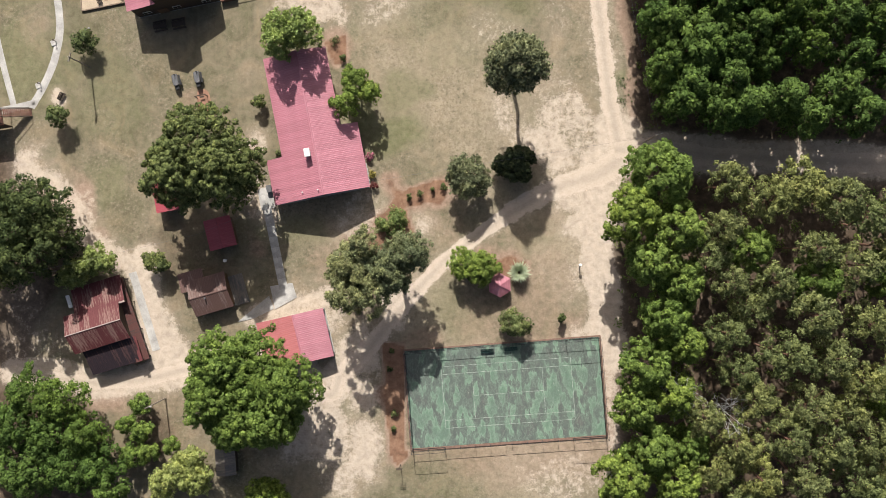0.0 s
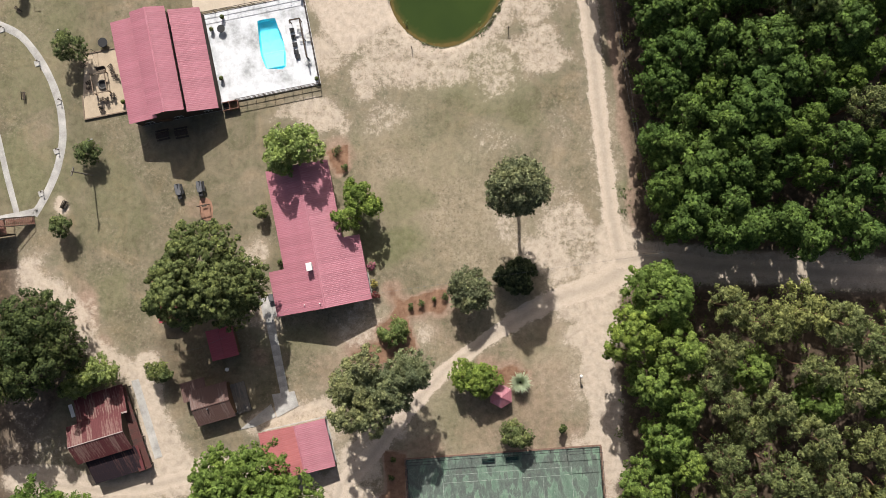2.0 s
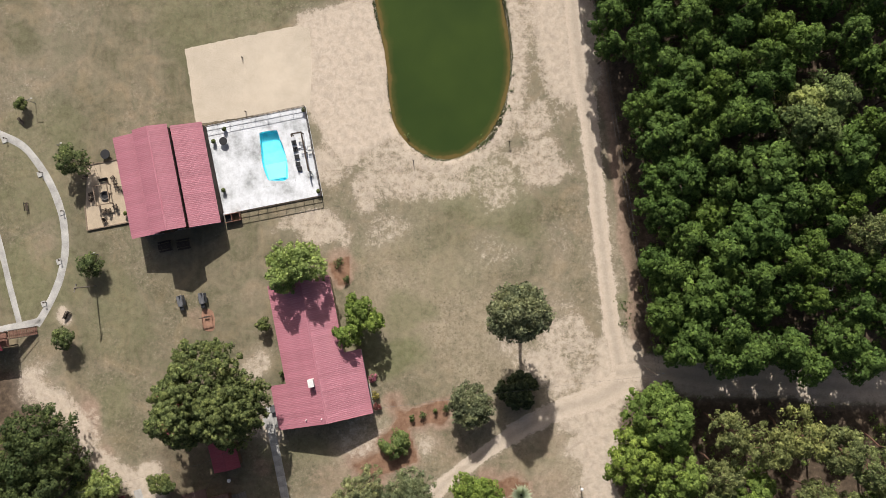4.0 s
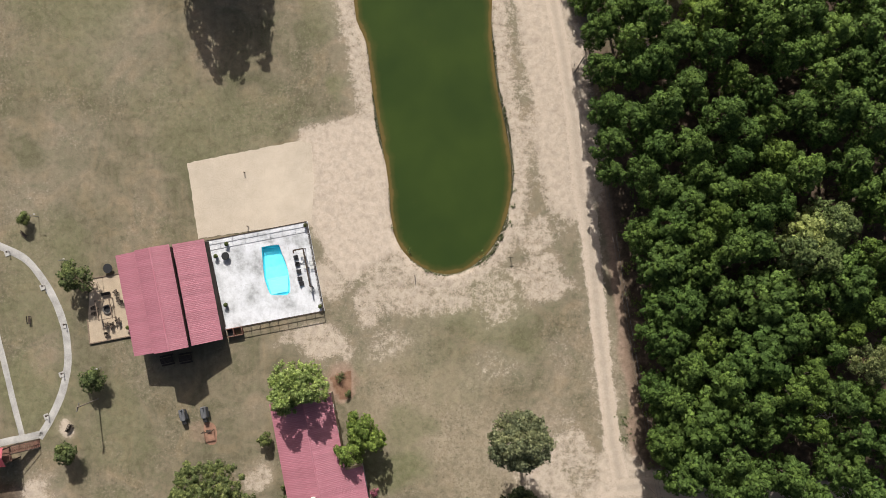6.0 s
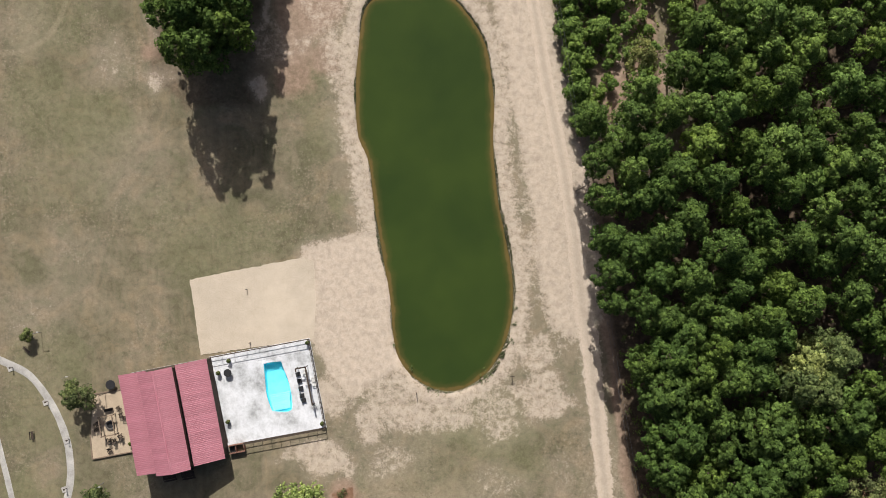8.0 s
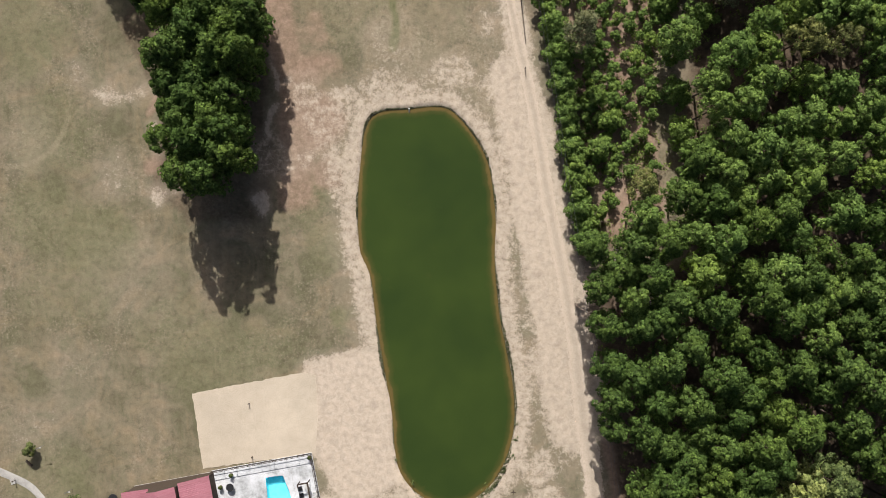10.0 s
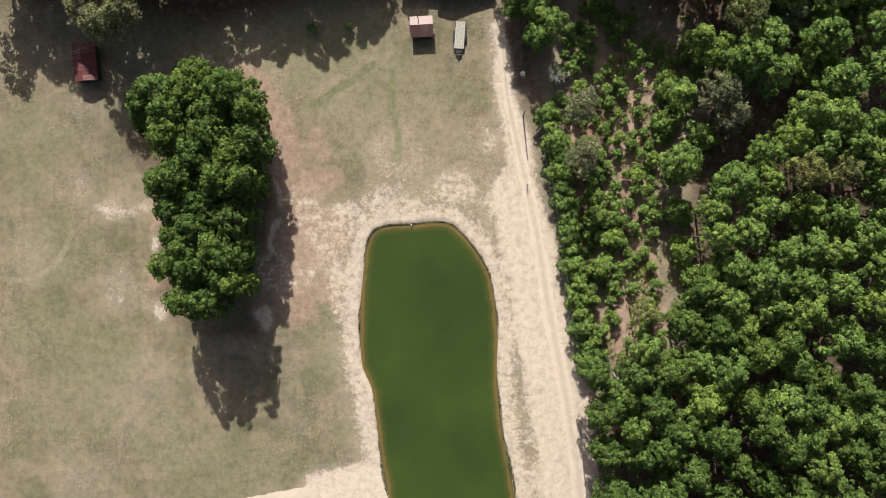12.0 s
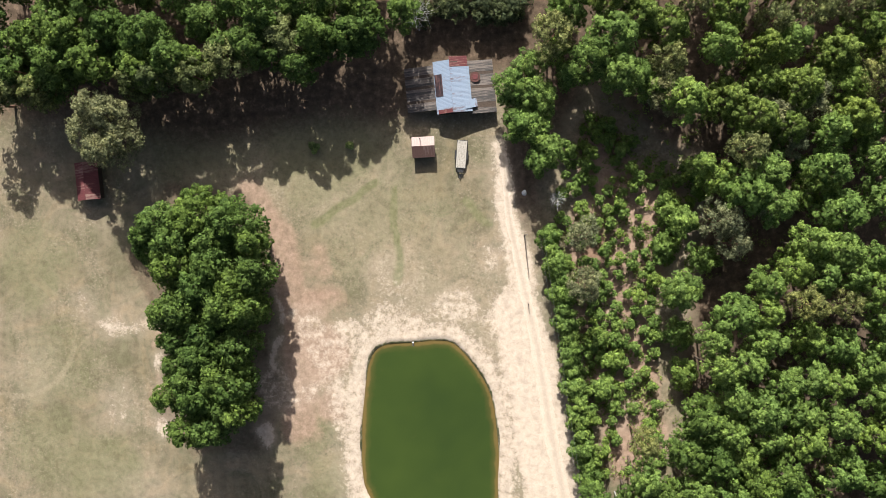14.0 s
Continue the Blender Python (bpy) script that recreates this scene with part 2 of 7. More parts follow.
M_CONC = plain("concrete", (0.47, 0.45, 0.42), 0.9, vary=0.35, scale=0.4, fine=6)
M_DECK = stained_concrete()
M_PINKTIN = rusted_metal("pale_pink_metal", (0.45, 0.35, 0.32), (0.3, 0.21, 0.18), 0.62)
M_PALEWOOD = plain("pale_planks", (0.42, 0.39, 0.34), 0.85, fine=12)
M_STONE = plain("dark_stone", (0.13, 0.12, 0.11), 0.9, fine=10)
M_BENCHGREEN = plain("green_bench_paint", (0.03, 0.075, 0.06), 0.5)
M_POLE = plain("grey_pole_wood", (0.27, 0.23, 0.19), 0.9, fine=14)
M_CLAY = plain("red_clay", (0.33, 0.185, 0.125), 0.95, scale=0.8, fine=6)
M_WOOD = plain("weathered_wood", (0.24, 0.18, 0.13), 0.85, fine=12)
M_WOOD_RED = plain("reddish_wood", (0.22, 0.115, 0.085), 0.85, fine=12)
M_WOOD_DARK = plain("dark_wood", (0.075, 0.055, 0.042), 0.8, fine=12)
M_DARK = plain("dark_metal", (0.03, 0.03, 0.032), 0.5, vary=0.2)
M_GREYM = plain("grey_metal", (0.14, 0.14, 0.145), 0.45, vary=0.2)
M_WHITE = plain("white_paint", (0.78, 0.77, 0.74), 0.5, vary=0.12)
M_BARK = plain("bark", (0.13, 0.1, 0.075), 0.95, vary=0.4, fine=14)
M_BARK_RED = plain("pine_bark", (0.2, 0.11, 0.075), 0.95, vary=0.4, fine=14)
M_DEADWOOD = plain("dead_wood", (0.42, 0.41, 0.39), 0.9, vary=0.3, fine=14)
M_BRICK = plain("brick", (0.23, 0.145, 0.11), 0.9, vary=0.3, fine=10)
M_GRAVEL = plain("patio_gravel", (0.5, 0.4, 0.29), 0.95, vary=0.14, scale=0.5, fine=8)
M_OAK = leaf_mat("oak_leaves", (0.092, 0.136, 0.042), (0.22, 0.28, 0.092))
M_GROVE = leaf_mat("grove_leaves", (0.076, 0.14, 0.027), (0.162, 0.272, 0.058))
M_FRESH = leaf_mat("fresh_leaves", (0.128, 0.212, 0.036), (0.272, 0.392, 0.084))
M_LIME = leaf_mat("yellow_green_leaves", (0.24, 0.365, 0.09), (0.385, 0.515, 0.165))
M_OLIVE = leaf_mat("olive_leaves", (0.15, 0.19, 0.06), (0.31, 0.37, 0.125))
M_GREYGREEN = leaf_mat("grey_green_leaves", (0.165, 0.2, 0.085), (0.32, 0.365, 0.165))
M_AIRY = leaf_mat("olive_grey_leaves", (0.18, 0.222, 0.09), (0.335, 0.39, 0.175))
M_LIGHT = leaf_mat("light_green_leaves", (0.13, 0.23, 0.043), (0.262, 0.412, 0.092))
M_YUCCA = plain("yucca_blades", (0.46, 0.52, 0.34), 0.6)
M_OLDBOARD = rusted_metal("rotten_boards", (0.075, 0.07, 0.068), (0.2, 0.17, 0.15), 0.5)
M_DARKLEAF = leaf_mat("dark_leaves", (0.06, 0.088, 0.036), (0.13, 0.17, 0.066))
M_PALEGREEN = leaf_mat("pale_green_leaves", (0.12, 0.19, 0.05), (0.23, 0.31, 0.1))
M_LIMEY = leaf_mat("yellowish_leaves", (0.3, 0.385, 0.09), (0.46, 0.55, 0.17))
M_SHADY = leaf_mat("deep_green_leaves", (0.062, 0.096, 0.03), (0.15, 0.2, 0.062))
M_PINKBLOOM = leaf_mat("pink_blossom", (0.24, 0.12, 0.12), (0.55, 0.17, 0.26))
M_YELLOWLEAF = leaf_mat("yellow_leaves", (0.34, 0.3, 0.07), (0.55, 0.48, 0.12))
M_REDLEAF = leaf_mat("red_leaves", (0.14, 0.05, 0.045), (0.26, 0.09, 0.08))
M_WEED = leaf_mat("shore_weeds", (0.13, 0.16, 0.06), (0.27, 0.28, 0.13))


# ---- building blocks ----
def part(name, bm, mat, parent, label="", m=None):
    me = bpy.data.meshes.new(name)
    bm.to_mesh(me)
    bm.free()
    me.materials.append(mat)
    ob = new(name, me)
    ob.parent = parent
    if m is not None:
        ob.matrix_basis = m
    return tagged(ob, label)


def alone(name, bm, mat, m=None):
    return part(name, bm, mat, None, "", m)


def thing(name, x, y, z=0.0, turn=0.0, label="", category="", group="", kind=""):
    ob = new(name)
    ob.empty_display_size = 0.3
    ob.matrix_basis = pose(x, y, z, 0, 0, turn)
    return tagged(ob, label, category, group, kind)


def share(name, ob, m, parent):
    """Another object on the same mesh."""
    o = new(name, ob.data)
    o.parent = parent
    o.matrix_basis = m
    return o


def box(bm, x0, x1, y0, y1, z0, z1, bevel=0.0):
    vs = bmesh.ops.create_cube(bm, size=1, matrix=Matrix.LocRotScale(((x0 + x1) / 2, (y0 + y1) / 2, (z0 + z1) / 2), None, (x1 - x0, y1 - y0, z1 - z0)))["verts"]
    if bevel:
        bmesh.ops.bevel(bm, geom=list({e for v in vs for e in v.link_edges}), offset=bevel, segments=1, affect="EDGES")
    return bm


def cube(x0, x1, y0, y1, z0, z1, bevel=0.0):
    return box(bmesh.new(), x0, x1, y0, y1, z0, z1, bevel)


def rod(bm, a, b, r0, r1=None, n=8):
    a, b = Vector(a), Vector(b)
    r1 = r0 if r1 is None else r1
    q = (b - a).to_track_quat("Z", "Y").to_matrix().to_4x4()
    bmesh.ops.create_cone(bm, cap_ends=True, segments=n, radius1=r0, radius2=r1, depth=(b - a).length, matrix=Matrix.Translation((a + b) / 2) @ q)
    return bm


def bar(a, b, r0, r1=None, n=8):
    return rod(bmesh.new(), a, b, r0, r1, n)


def beam(bm, a, b, w, h):
    """A square bar from a to b, w wide and h deep."""
    a, b = Vector(a), Vector(b)
    d = b - a
    q = d.to_track_quat("X", "Z").to_matrix().to_4x4()
    bmesh.ops.create_cube(bm, size=1, matrix=Matrix.Translation((a + b) / 2) @ q @ Matrix.Diagonal((d.length, w, h, 1)))
    return bm


def slab(bm, pts, z0, z1):
    """A polygon raised into a slab."""
    lo = [bm.verts.new((x, y, z0)) for x, y in pts]
    hi = [bm.verts.new((x, y, z1)) for x, y in pts]
    if sum(a[0] * b[1] - b[0] * a[1] for a, b in zip(pts, pts[1:] + pts[:1])) < 0:
        lo.reverse(), hi.reverse()
    bm.faces.new(hi)
    bm.faces.new(lo[::-1])
    for i in range(len(pts)):
        j = (i + 1) % len(pts)
        bm.faces.new((lo[i], lo[j], hi[j], hi[i]))
    return bm


def roof_slope(parent, a, b, c, d, mat, pitch=0.92, ribs=3, rib=0.013, name="roof_panel", deck=None, missing=()):
    """One roof slope: a-b the eave, d-c the ridge above it; a board deck with ribbed sheets laid side by side on it."""
    a, b, c, d = (Vector(v) for v in (a, b, c, d))
    ex, ey = (b - a), (d - a)
    n = max(1, round(ex.length / pitch))
    w = ex.length / n
    ux = ex.normalized()
    uz = ux.cross(ey).normalized()
    uy = uz.cross(ux)
    ln = ey.dot(uy)
    base = Matrix((ux, uy, uz)).transposed().to_4x4()
    base.translation = a
    part("roof_deck", cube(0.02, ex.length - 0.02, 0.02, ln - 0.01, -0.1, -0.012), deck or M_FASCIA, parent, m=base)
    xs, zs = [], []
    step = w / ribs
    for k in range(ribs):
        x = k * step
        xs += [x, x + 0.03, x + 0.07, x + 0.1]
        zs += [0, rib, rib, 0]
    xs.append(w), zs.append(0)
    bm = bmesh.new()
    lo = [bm.verts.new((x, 0, z)) for x, z in zip(xs, zs)]
    hi = [bm.verts.new((x, ln, z)) for x, z in zip(xs, zs)]
    for i in range(len(xs) - 1):
        bm.faces.new((lo[i], lo[i + 1], hi[i + 1], hi[i]))
    first = part(name, bm, mat, parent, m=base)
    for k in range(1, n):
        if k not in missing:
            share(name, first, base @ Matrix.Translation((k * w, 0, 0)), parent)
    return base


def gable_walls(parent, x0, x1, y0, y1, h, apex, mat, along="y"):
    """Four walls, the gable ends rising to the apex height at mid-width; the ridge runs along the named axis."""
    t = 0.15
    if along == "y":
        xm = (x0 + x1) / 2
        for y in (y0, y1 - t):
            bm = bmesh.new()
            pts = [(x0, 0), (x1, 0), (x1, h), (xm, apex), (x0, h)]
            f = [bm.verts.new((x, y, z)) for x, z in pts]
            g = [bm.verts.new((x, y + t, z)) for x, z in pts]
            bm.faces.new(f), bm.faces.new(g[::-1])
            for i in range(5):
                bm.faces.new((f[i], g[i], g[(i + 1) % 5], f[(i + 1) % 5]))
            bmesh.ops.recalc_face_normals(bm, faces=bm.faces)
            part("wall", bm, mat, parent)
        for x in (x0, x1 - t):
            part("wall", cube(x, x + t, y0 + t, y1 - t, 0, h), mat, parent)
    else:
        ym = (y0 + y1) / 2
        for x in (x0, x1 - t):
            bm = bmesh.new()
            pts = [(y0, 0), (y1, 0), (y1, h), (ym, apex), (y0, h)]
            f = [bm.verts.new((x, y, z)) for y, z in pts]
            g = [bm.verts.new((x + t, y, z)) for y, z in pts]
            bm.faces.new(f), bm.faces.new(g[::-1])
            for i in range(5):
                bm.faces.new((f[i], g[i], g[(i + 1) % 5], f[(i + 1) % 5]))
            bmesh.ops.recalc_face_normals(bm, faces=bm.faces)
            part("wall", bm, mat, parent)
        for y in (y0, y1 - t):
            part("wall", cube(x0 + t, x1 - t, y, y + t, 0, h), mat, parent)


# ---- ground, roads and pond ----
def spaced(lo, hi, step, far):
    """Grid lines: fine between lo and hi, ever wider out to the horizon."""
    fine = list(np.arange(lo, hi + step / 2, step))
    out, s, x = [], step, hi
    while x < far:
        s *= 1.5
        x += s
        out.append(x)
    return np.array([lo + hi - v for v in out[::-1]] + fine + out)


GX, GY = spaced(-92, 88, 0.6, 2500), spaced(-48, 206, 0.6, 2500)
PX, PY = np.meshgrid(GX, GY)
WOBX = 0.9 * np.sin(PX * 0.31 + 1.7 * np.sin(PY * 0.23)) + 0.5 * np.sin(PX * 0.83 + PY * 0.61)
WOBY = 0.9 * np.sin(PY * 0.29 + 1.5 * np.sin(PX * 0.27)) + 0.5 * np.sin(PY * 0.77 - PX * 0.53)


def dist_line(pts, qx, qy):
    best = np.full(qx.shape, 1e9)
    for (x0, y0), (x1, y1) in zip(pts, pts[1:]):
        dx, dy = x1 - x0, y1 - y0
        u = np.clip(((qx - x0) * dx + (qy - y0) * dy) / (dx * dx + dy * dy), 0, 1)
        best = np.minimum(best, np.hypot(qx - x0 - u * dx, qy - y0 - u * dy))
    return best


def inside(pts, qx, qy):
    c = np.zeros(qx.shape, bool)
    for (x0, y0), (x1, y1) in zip(pts, pts[1:] + pts[:1]):
        if y0 != y1:
            c ^= ((y0 > qy) != (y1 > qy)) & (qx < (x1 - x0) * (qy - y0) / (y1 - y0) + x0)
    return c


def signed(pts, qx, qy):
    """Distance to a closed outline, negative within."""
    d = dist_line(pts + pts[:1], qx, qy)
    return np.where(inside(pts, qx, qy), -d, d)


def smooth_closed(pts, n=6):
    out = []
    for i in range(len(pts)):
        p = [Vector(pts[(i + k - 1) % len(pts)]) for k in range(4)]
        for s in range(n):
            u = s / n
            out.append(tuple(0.5 * (2 * p[1] + (p[2] - p[0]) * u + (2 * p[0] - 5 * p[1] + 4 * p[2] - p[3]) * u * u + (3 * p[1] - p[0] - 3 * p[2] + p[3]) * u ** 3)))
    return out


def smooth_open(pts, n=8):
    ext = [pts[0]] + pts + [pts[-1]]
    out = []
    for i in range(len(pts) - 1):
        p = [Vector(v) for v in ext[i:i + 4]]
        for s in range(n):
            u = s / n
            out.append(tuple(0.5 * (2 * p[1] + (p[2] - p[0]) * u + (2 * p[0] - 5 * p[1] + 4 * p[2] - p[3]) * u * u + (3 * p[1] - p[0] - 3 * p[2] + p[3]) * u ** 3)))
    return out + [tuple(pts[-1])]


POND = smooth_closed([(-4.4, 125.7), (-7.5, 126.4), (-12.0, 126.0), (-17.4, 125.4), (-19.7, 122.6), (-20.5, 116.5), (-21.0, 110.4), (-20.7, 101.2)] + [(-18.7, 95.9), (-17.6, 87.3), (-16.2, 79.1), (-14.9, 72.0), (-14.3, 65.0), (-13.3, 60.7), (-10.4, 57.1), (-6.0, 55.0), (-1.8, 55.4), (2.5, 58.4), (5.3, 63.0), (6.7, 68.5), (6.8, 75.1), (5.6, 82.2), (4.2, 89.2), (3.3, 99.3)] + [(3.5, 105.4), (3.0, 111.5), (1.9, 117.0), (-0.8, 121.8)])
POND_D = signed(POND, PX, PY)
COVER = np.zeros(PX.shape + (4,))


def paint(ch, d, edge, soft, amount=1.0):
    """Raise one kind of cover where the distance d is below edge, fading over soft metres."""
    v = amount * np.clip((edge + soft - d) / soft, 0, 1)
    COVER[..., ch] = np.maximum(COVER[..., ch], v)


def blobs(ch, spots, amount=1.0):
    for x, y, r, *k in spots:
        s = k[0] if k else 1.0
        d = np.hypot((PX + WOBX * 1.3 - x) * s, PY + WOBY * 1.3 - y)
        paint(ch, d, r * 0.45, r * 0.8, k[1] if len(k) > 1 else amount)


QX, QY = PX + WOBX * 0.45, PY + WOBY * 0.45
# sandy road, its branches and the worn ground beside them
MAIN_N = [(4.3, 160.5), (4.5, 157.5), (5.5, 148.5), (7.4, 139.6), (10.3, 126.2), (12.9, 110.8), (15.6, 97.0), (17.4, 86.5), (18.5, 80.0), (19.3, 70.5)]
MAIN_S = [(18.2, 82.0), (19.4, 70.6), (20.5, 64.8), (21.3, 58.5), (21.8, 53.5), (22.4, 47.0), (23.2, 40.2), (23.9, 34.0), (24.8, 26.0), (25.9, 20.0), (26.6, 16.5)]
BRANCH = [(27.9, 15.8), (22.9, 12.4), (15.0, 9.8), (7.0, 5.4), (2.0, 1.9), (-3.9, -2.5), (-9.0, -7.6), (-14.0, -13.5), (-18.0, -18.5), (-21.6, -22.0), (-23.1, -25.6)]
EAST = [(25.7, 16.7), (32.7, 16.9), (42.6, 15.5), (56.4, 14.9), (72.8, 14.0), (85.7, 13.2)]
WEST = [(-22.9, -23.1), (-25.1, -26.6), (-33.2, -20.6), (-43.4, -20.6), (-50.5, -22.1), (-58.7, -23.9), (-67.9, -24.5), (-75.1, -23.5), (-81.2, -22.7)]
LOOP = [(-80.0, 14.7), (-74.9, 11.8), (-70.8, 6.7), (-68.8, 1.7)] + [(-60.6, -3.4), (-57.4, -8.5), (-54.5, -14.6), (-51.5, -20.6)]
COURT_SIDE = [(23.0, 6.3), (23.9, -4.6), (24.7, -16.5), (25.1, -26.5), (25.6, -35.5), (25.8, -41.5)]
for line, w, f, k in ((MAIN_N, 1.2, 3.0, 0.75), (MAIN_S, 1.2, 3.4, 0.5), (BRANCH, 1.2, 1.3, 0.45), (EAST, 2.2, 2.0, 0.8), (WEST, 1.8, 3.0, 0.9), (LOOP, 1.0, 3.4, 0.75), (COURT_SIDE, 0.8, 2.4, 0.6)):
    paint(0, dist_line(line, QX, QY), w, f, k)
paint(0, dist_line([(7.2, 131.7), (9.3, 122.6), (10.8, 112.5), (13.4, 99.3), (14.9, 87.2), (16.5, 77.0), (18.0, 68.9)], QX, QY), 3.6, 4.0, 0.85)
paint(0, dist_line([(11.8, 117.4), (12.8, 108.3), (14.8, 97.3), (16.4, 86.2), (17.9, 77.1)], QX, QY), 3.4, 4.5, 0.8)
paint(0, np.abs(POND_D - 1.2), 1.0, 5.0, 0.66)
paint(0, dist_line([(-22.1, 117.7), (-22.3, 107.5), (-21.0, 97.4), (-18.0, 86.2)], QX, QY), 1.2, 3.0, 0.66)
paint(0, dist_line([(23.2, 9.0), (22.6, 3.0), (22.8, -4.0), (23.9, -10.0), (24.9, -19.0)], QX, QY), 2.2, 2.4, 0.92)
paint(0, dist_line([(-57.8, -2.0), (-57.6, -9.0), (-56.0, -16.0), (-53.0, -21.5)], QX, QY), 1.6, 2.6, 0.85)
paint(0, dist_line([(-38.5, -12.8), (-31.5, -10.6), (-25.0, -8.8)], QX, QY), 1.2, 2.0, 0.7)
# bare and half-bare patches
blobs(0, [(-19.3, 49.4, 5, 1, 0.62), (-22.4, 57.0, 6, 1, 0.68), (-24.4, 63.0, 6, 1, 0.75), (-17.3, 67.0, 5.5, 1, 0.7), (-7.2, 51.4, 6, 0.6, 0.62), (-23.4, 39.9, 4, 1, 0.6), (-14.3, 42.8, 5, 0.7, 0.5), (3.8, 50.8, 6, 0.7, 0.55), (11.8, 54.7, 6, 1, 0.62), (15.3, 64.7, 7, 0.8, 0.45), (14.8, 39.7, 4, 1, 0.35), (15.8, 27.7, 7, 1, 0.42), (4.8, 38.3, 5, 0.8, 0.42), (17.8, 19.7, 9, 1, 0.55), (26.7, 20.2, 6, 1, 0.9), (19.7, 2.7, 5, 1, 0.7), (18.7, -5.4, 4.5, 1, 0.5), (9.8, 19.7, 4, 1, 0.5)])
blobs(0, [(-19.1, -18.6, 6, 1, 0.75), (-18.1, -26.6, 6, 1, 0.7), (-27.2, -32.7, 8, 1, 0.68), (-19.1, -36.7, 6, 1, 0.72), (-23.2, -41.7, 6, 1, 0.6), (-27.1, -12.0, 6, 1, 0.6), (-13.0, -8.5, 4, 1, 0.7), (-8.9, 3.5, 4, 1.6, 0.62), (-71.8, 5.7, 6, 1, 0.6), (-78.0, 13.9, 4, 0.7, 0.6), (-78.1, -17.6, 9, 1, 0.42), (-80.2, -10.5, 6, 1, 0.4), (-55.5, -12.5, 6, 1.5, 0.75), (-36.1, 6.6, 2.5, 1, 0.7), (-29.2, -35.7, 6, 1, 0.55), (-19.0, 5.0, 5, 0.8, 0.55), (19.9, -17.5, 5, 1, 0.7), (16.9, -41.5, 8, 0.6, 0.5), (-37.1, 9.6, 4, 1, 0.6), (-26.9, 40.7, 4, 1, 0.5)])
blobs(0, [(25.4, 18.8, 6, 1, 0.95), (23.2, 13.3, 6.4, 1, 0.9), (18.0, 10.4, 5, 0.8, 0.8), (13.5, 17.1, 5.5, 1, 0.7), (17.0, 22.8, 7, 1, 0.62), (22.9, 3.9, 4.6, 1, 0.92), (22.1, -3.6, 4.4, 1, 0.85), (23.1, -12.6, 3, 1, 0.8), (7.1, 23.4, 5, 1, 0.55), (-13.0, -11.0, 3.6, 1, 0.85)])
blobs(0, [(-56.4, 110.8, 3, 1, 0.6), (-66.2, 114.4, 4.5, 1, 0.4), (-79.7, 68.9, 6, 0.8, 0.36), (-72.4, 77.1, 7, 1, 0.3), (-25.1, 62.9, 6, 1, 0.72), (-28.2, 54.7, 5, 0.8, 0.7), (-22.1, 58.8, 7, 1, 0.7), (-13.9, 52.8, 7, 0.7, 0.6), (10.3, 61.0, 6, 1, 0.6), (14.4, 53.4, 4, 1, 0.66), (-62.1, 95.5, 9, 1, 0.28), (-36.3, 117.8, 5, 1, 0.5), (9.3, 79.1, 6, 1, 0.62), (10.3, 89.2, 7, 1.4, 0.6)])
blobs(0, [(-15.1, 129.1, 7, 0.6, 0.6), (-4.9, 132.2, 6, 1, 0.55), (-23.3, 126.8, 5, 1, 0.6), (-25.4, 116.5, 6, 1.6, 0.62), (-27.4, 122.6, 6, 1, 0.5), (-35.7, 133.9, 2.6, 2, 0.7), (-36.2, 124.6, 2.6, 2, 0.75), (-37.7, 110.2, 3, 2, 0.7), (2.3, 131.0, 5, 1, 0.6), (-71.0, 132.7, 4, 1.5, 0.4), (-66.3, 129.6, 3, 1, 0.55), (-57.4, 121.4, 3, 1.6, 0.6), (-62.7, 129.6, 3, 1, 0.5), (-81.5, 120.2, 6, 1, 0.3), (-15.1, 135.0, 6, 1, 0.42), (3.2, 140.2, 4, 1.5, 0.5)])
blobs(0, [(-38.9, 17.8, 4, 1, 0.62), (-38.0, 18.4, 3.4, 1, 0.6), (-72.7, 27.0, 2.0, 1, 0.9), (-27.0, 42.0, 5, 0.7, 0.66), (-32.0, 43.0, 3.5, 1, 0.55)])
# pool-side sand between the play court and the pond
paint(0, signed([(-29.4, 79.7), (-17.2, 82.0), (-14.9, 76.1), (-14.5, 67.0), (-13.9, 59.9), (-22.1, 54.8), (-27.2, 62.9), (-28.6, 64.9)], QX, QY), 0.3, 2.6, 1.0)
# greener mown grass
blobs(1, [(-11.3, 30.8, 13, 0.8, 0.25), (-3.2, 40.8, 16, 0.7, 0.4), (-19.4, 24.7, 6, 1.4, 0.75), (1.8, 48.8, 9, 0.6, 0.6), (-13.3, 20.7, 9, 1, 0.35), (8.8, 41.7, 6, 1, 0.5), (-78.6, 49.2, 12, 1, 0.5), (-80.7, 32.9, 9, 1, 0.6), (27.2, 28.7, 2.6, 2.6, 0.8), (-0.3, -10.5, 9, 0.8, 0.5), (12.8, 2.6, 6, 1, 0.4), (-64.2, 29.8, 9, 1, 0.5), (-31.6, 2.5, 6, 0.7, 0.5)])
blobs(1, [(15.0, -10.6, 7, 1, 0.2), (1.9, -41.1, 12, 0.5, 0.4), (-77.9, 31.1, 12, 1, 0.5), (-63.6, 25.9, 11, 1, 0.45), (-64.6, 10.8, 6, 1, 0.55)])
blobs(1, [(-13.9, 19.5, 6, 0.6, 0.7), (-10.9, 27.5, 6, 1, 0.55), (-18.9, 37.6, 4, 1, 0.4)])
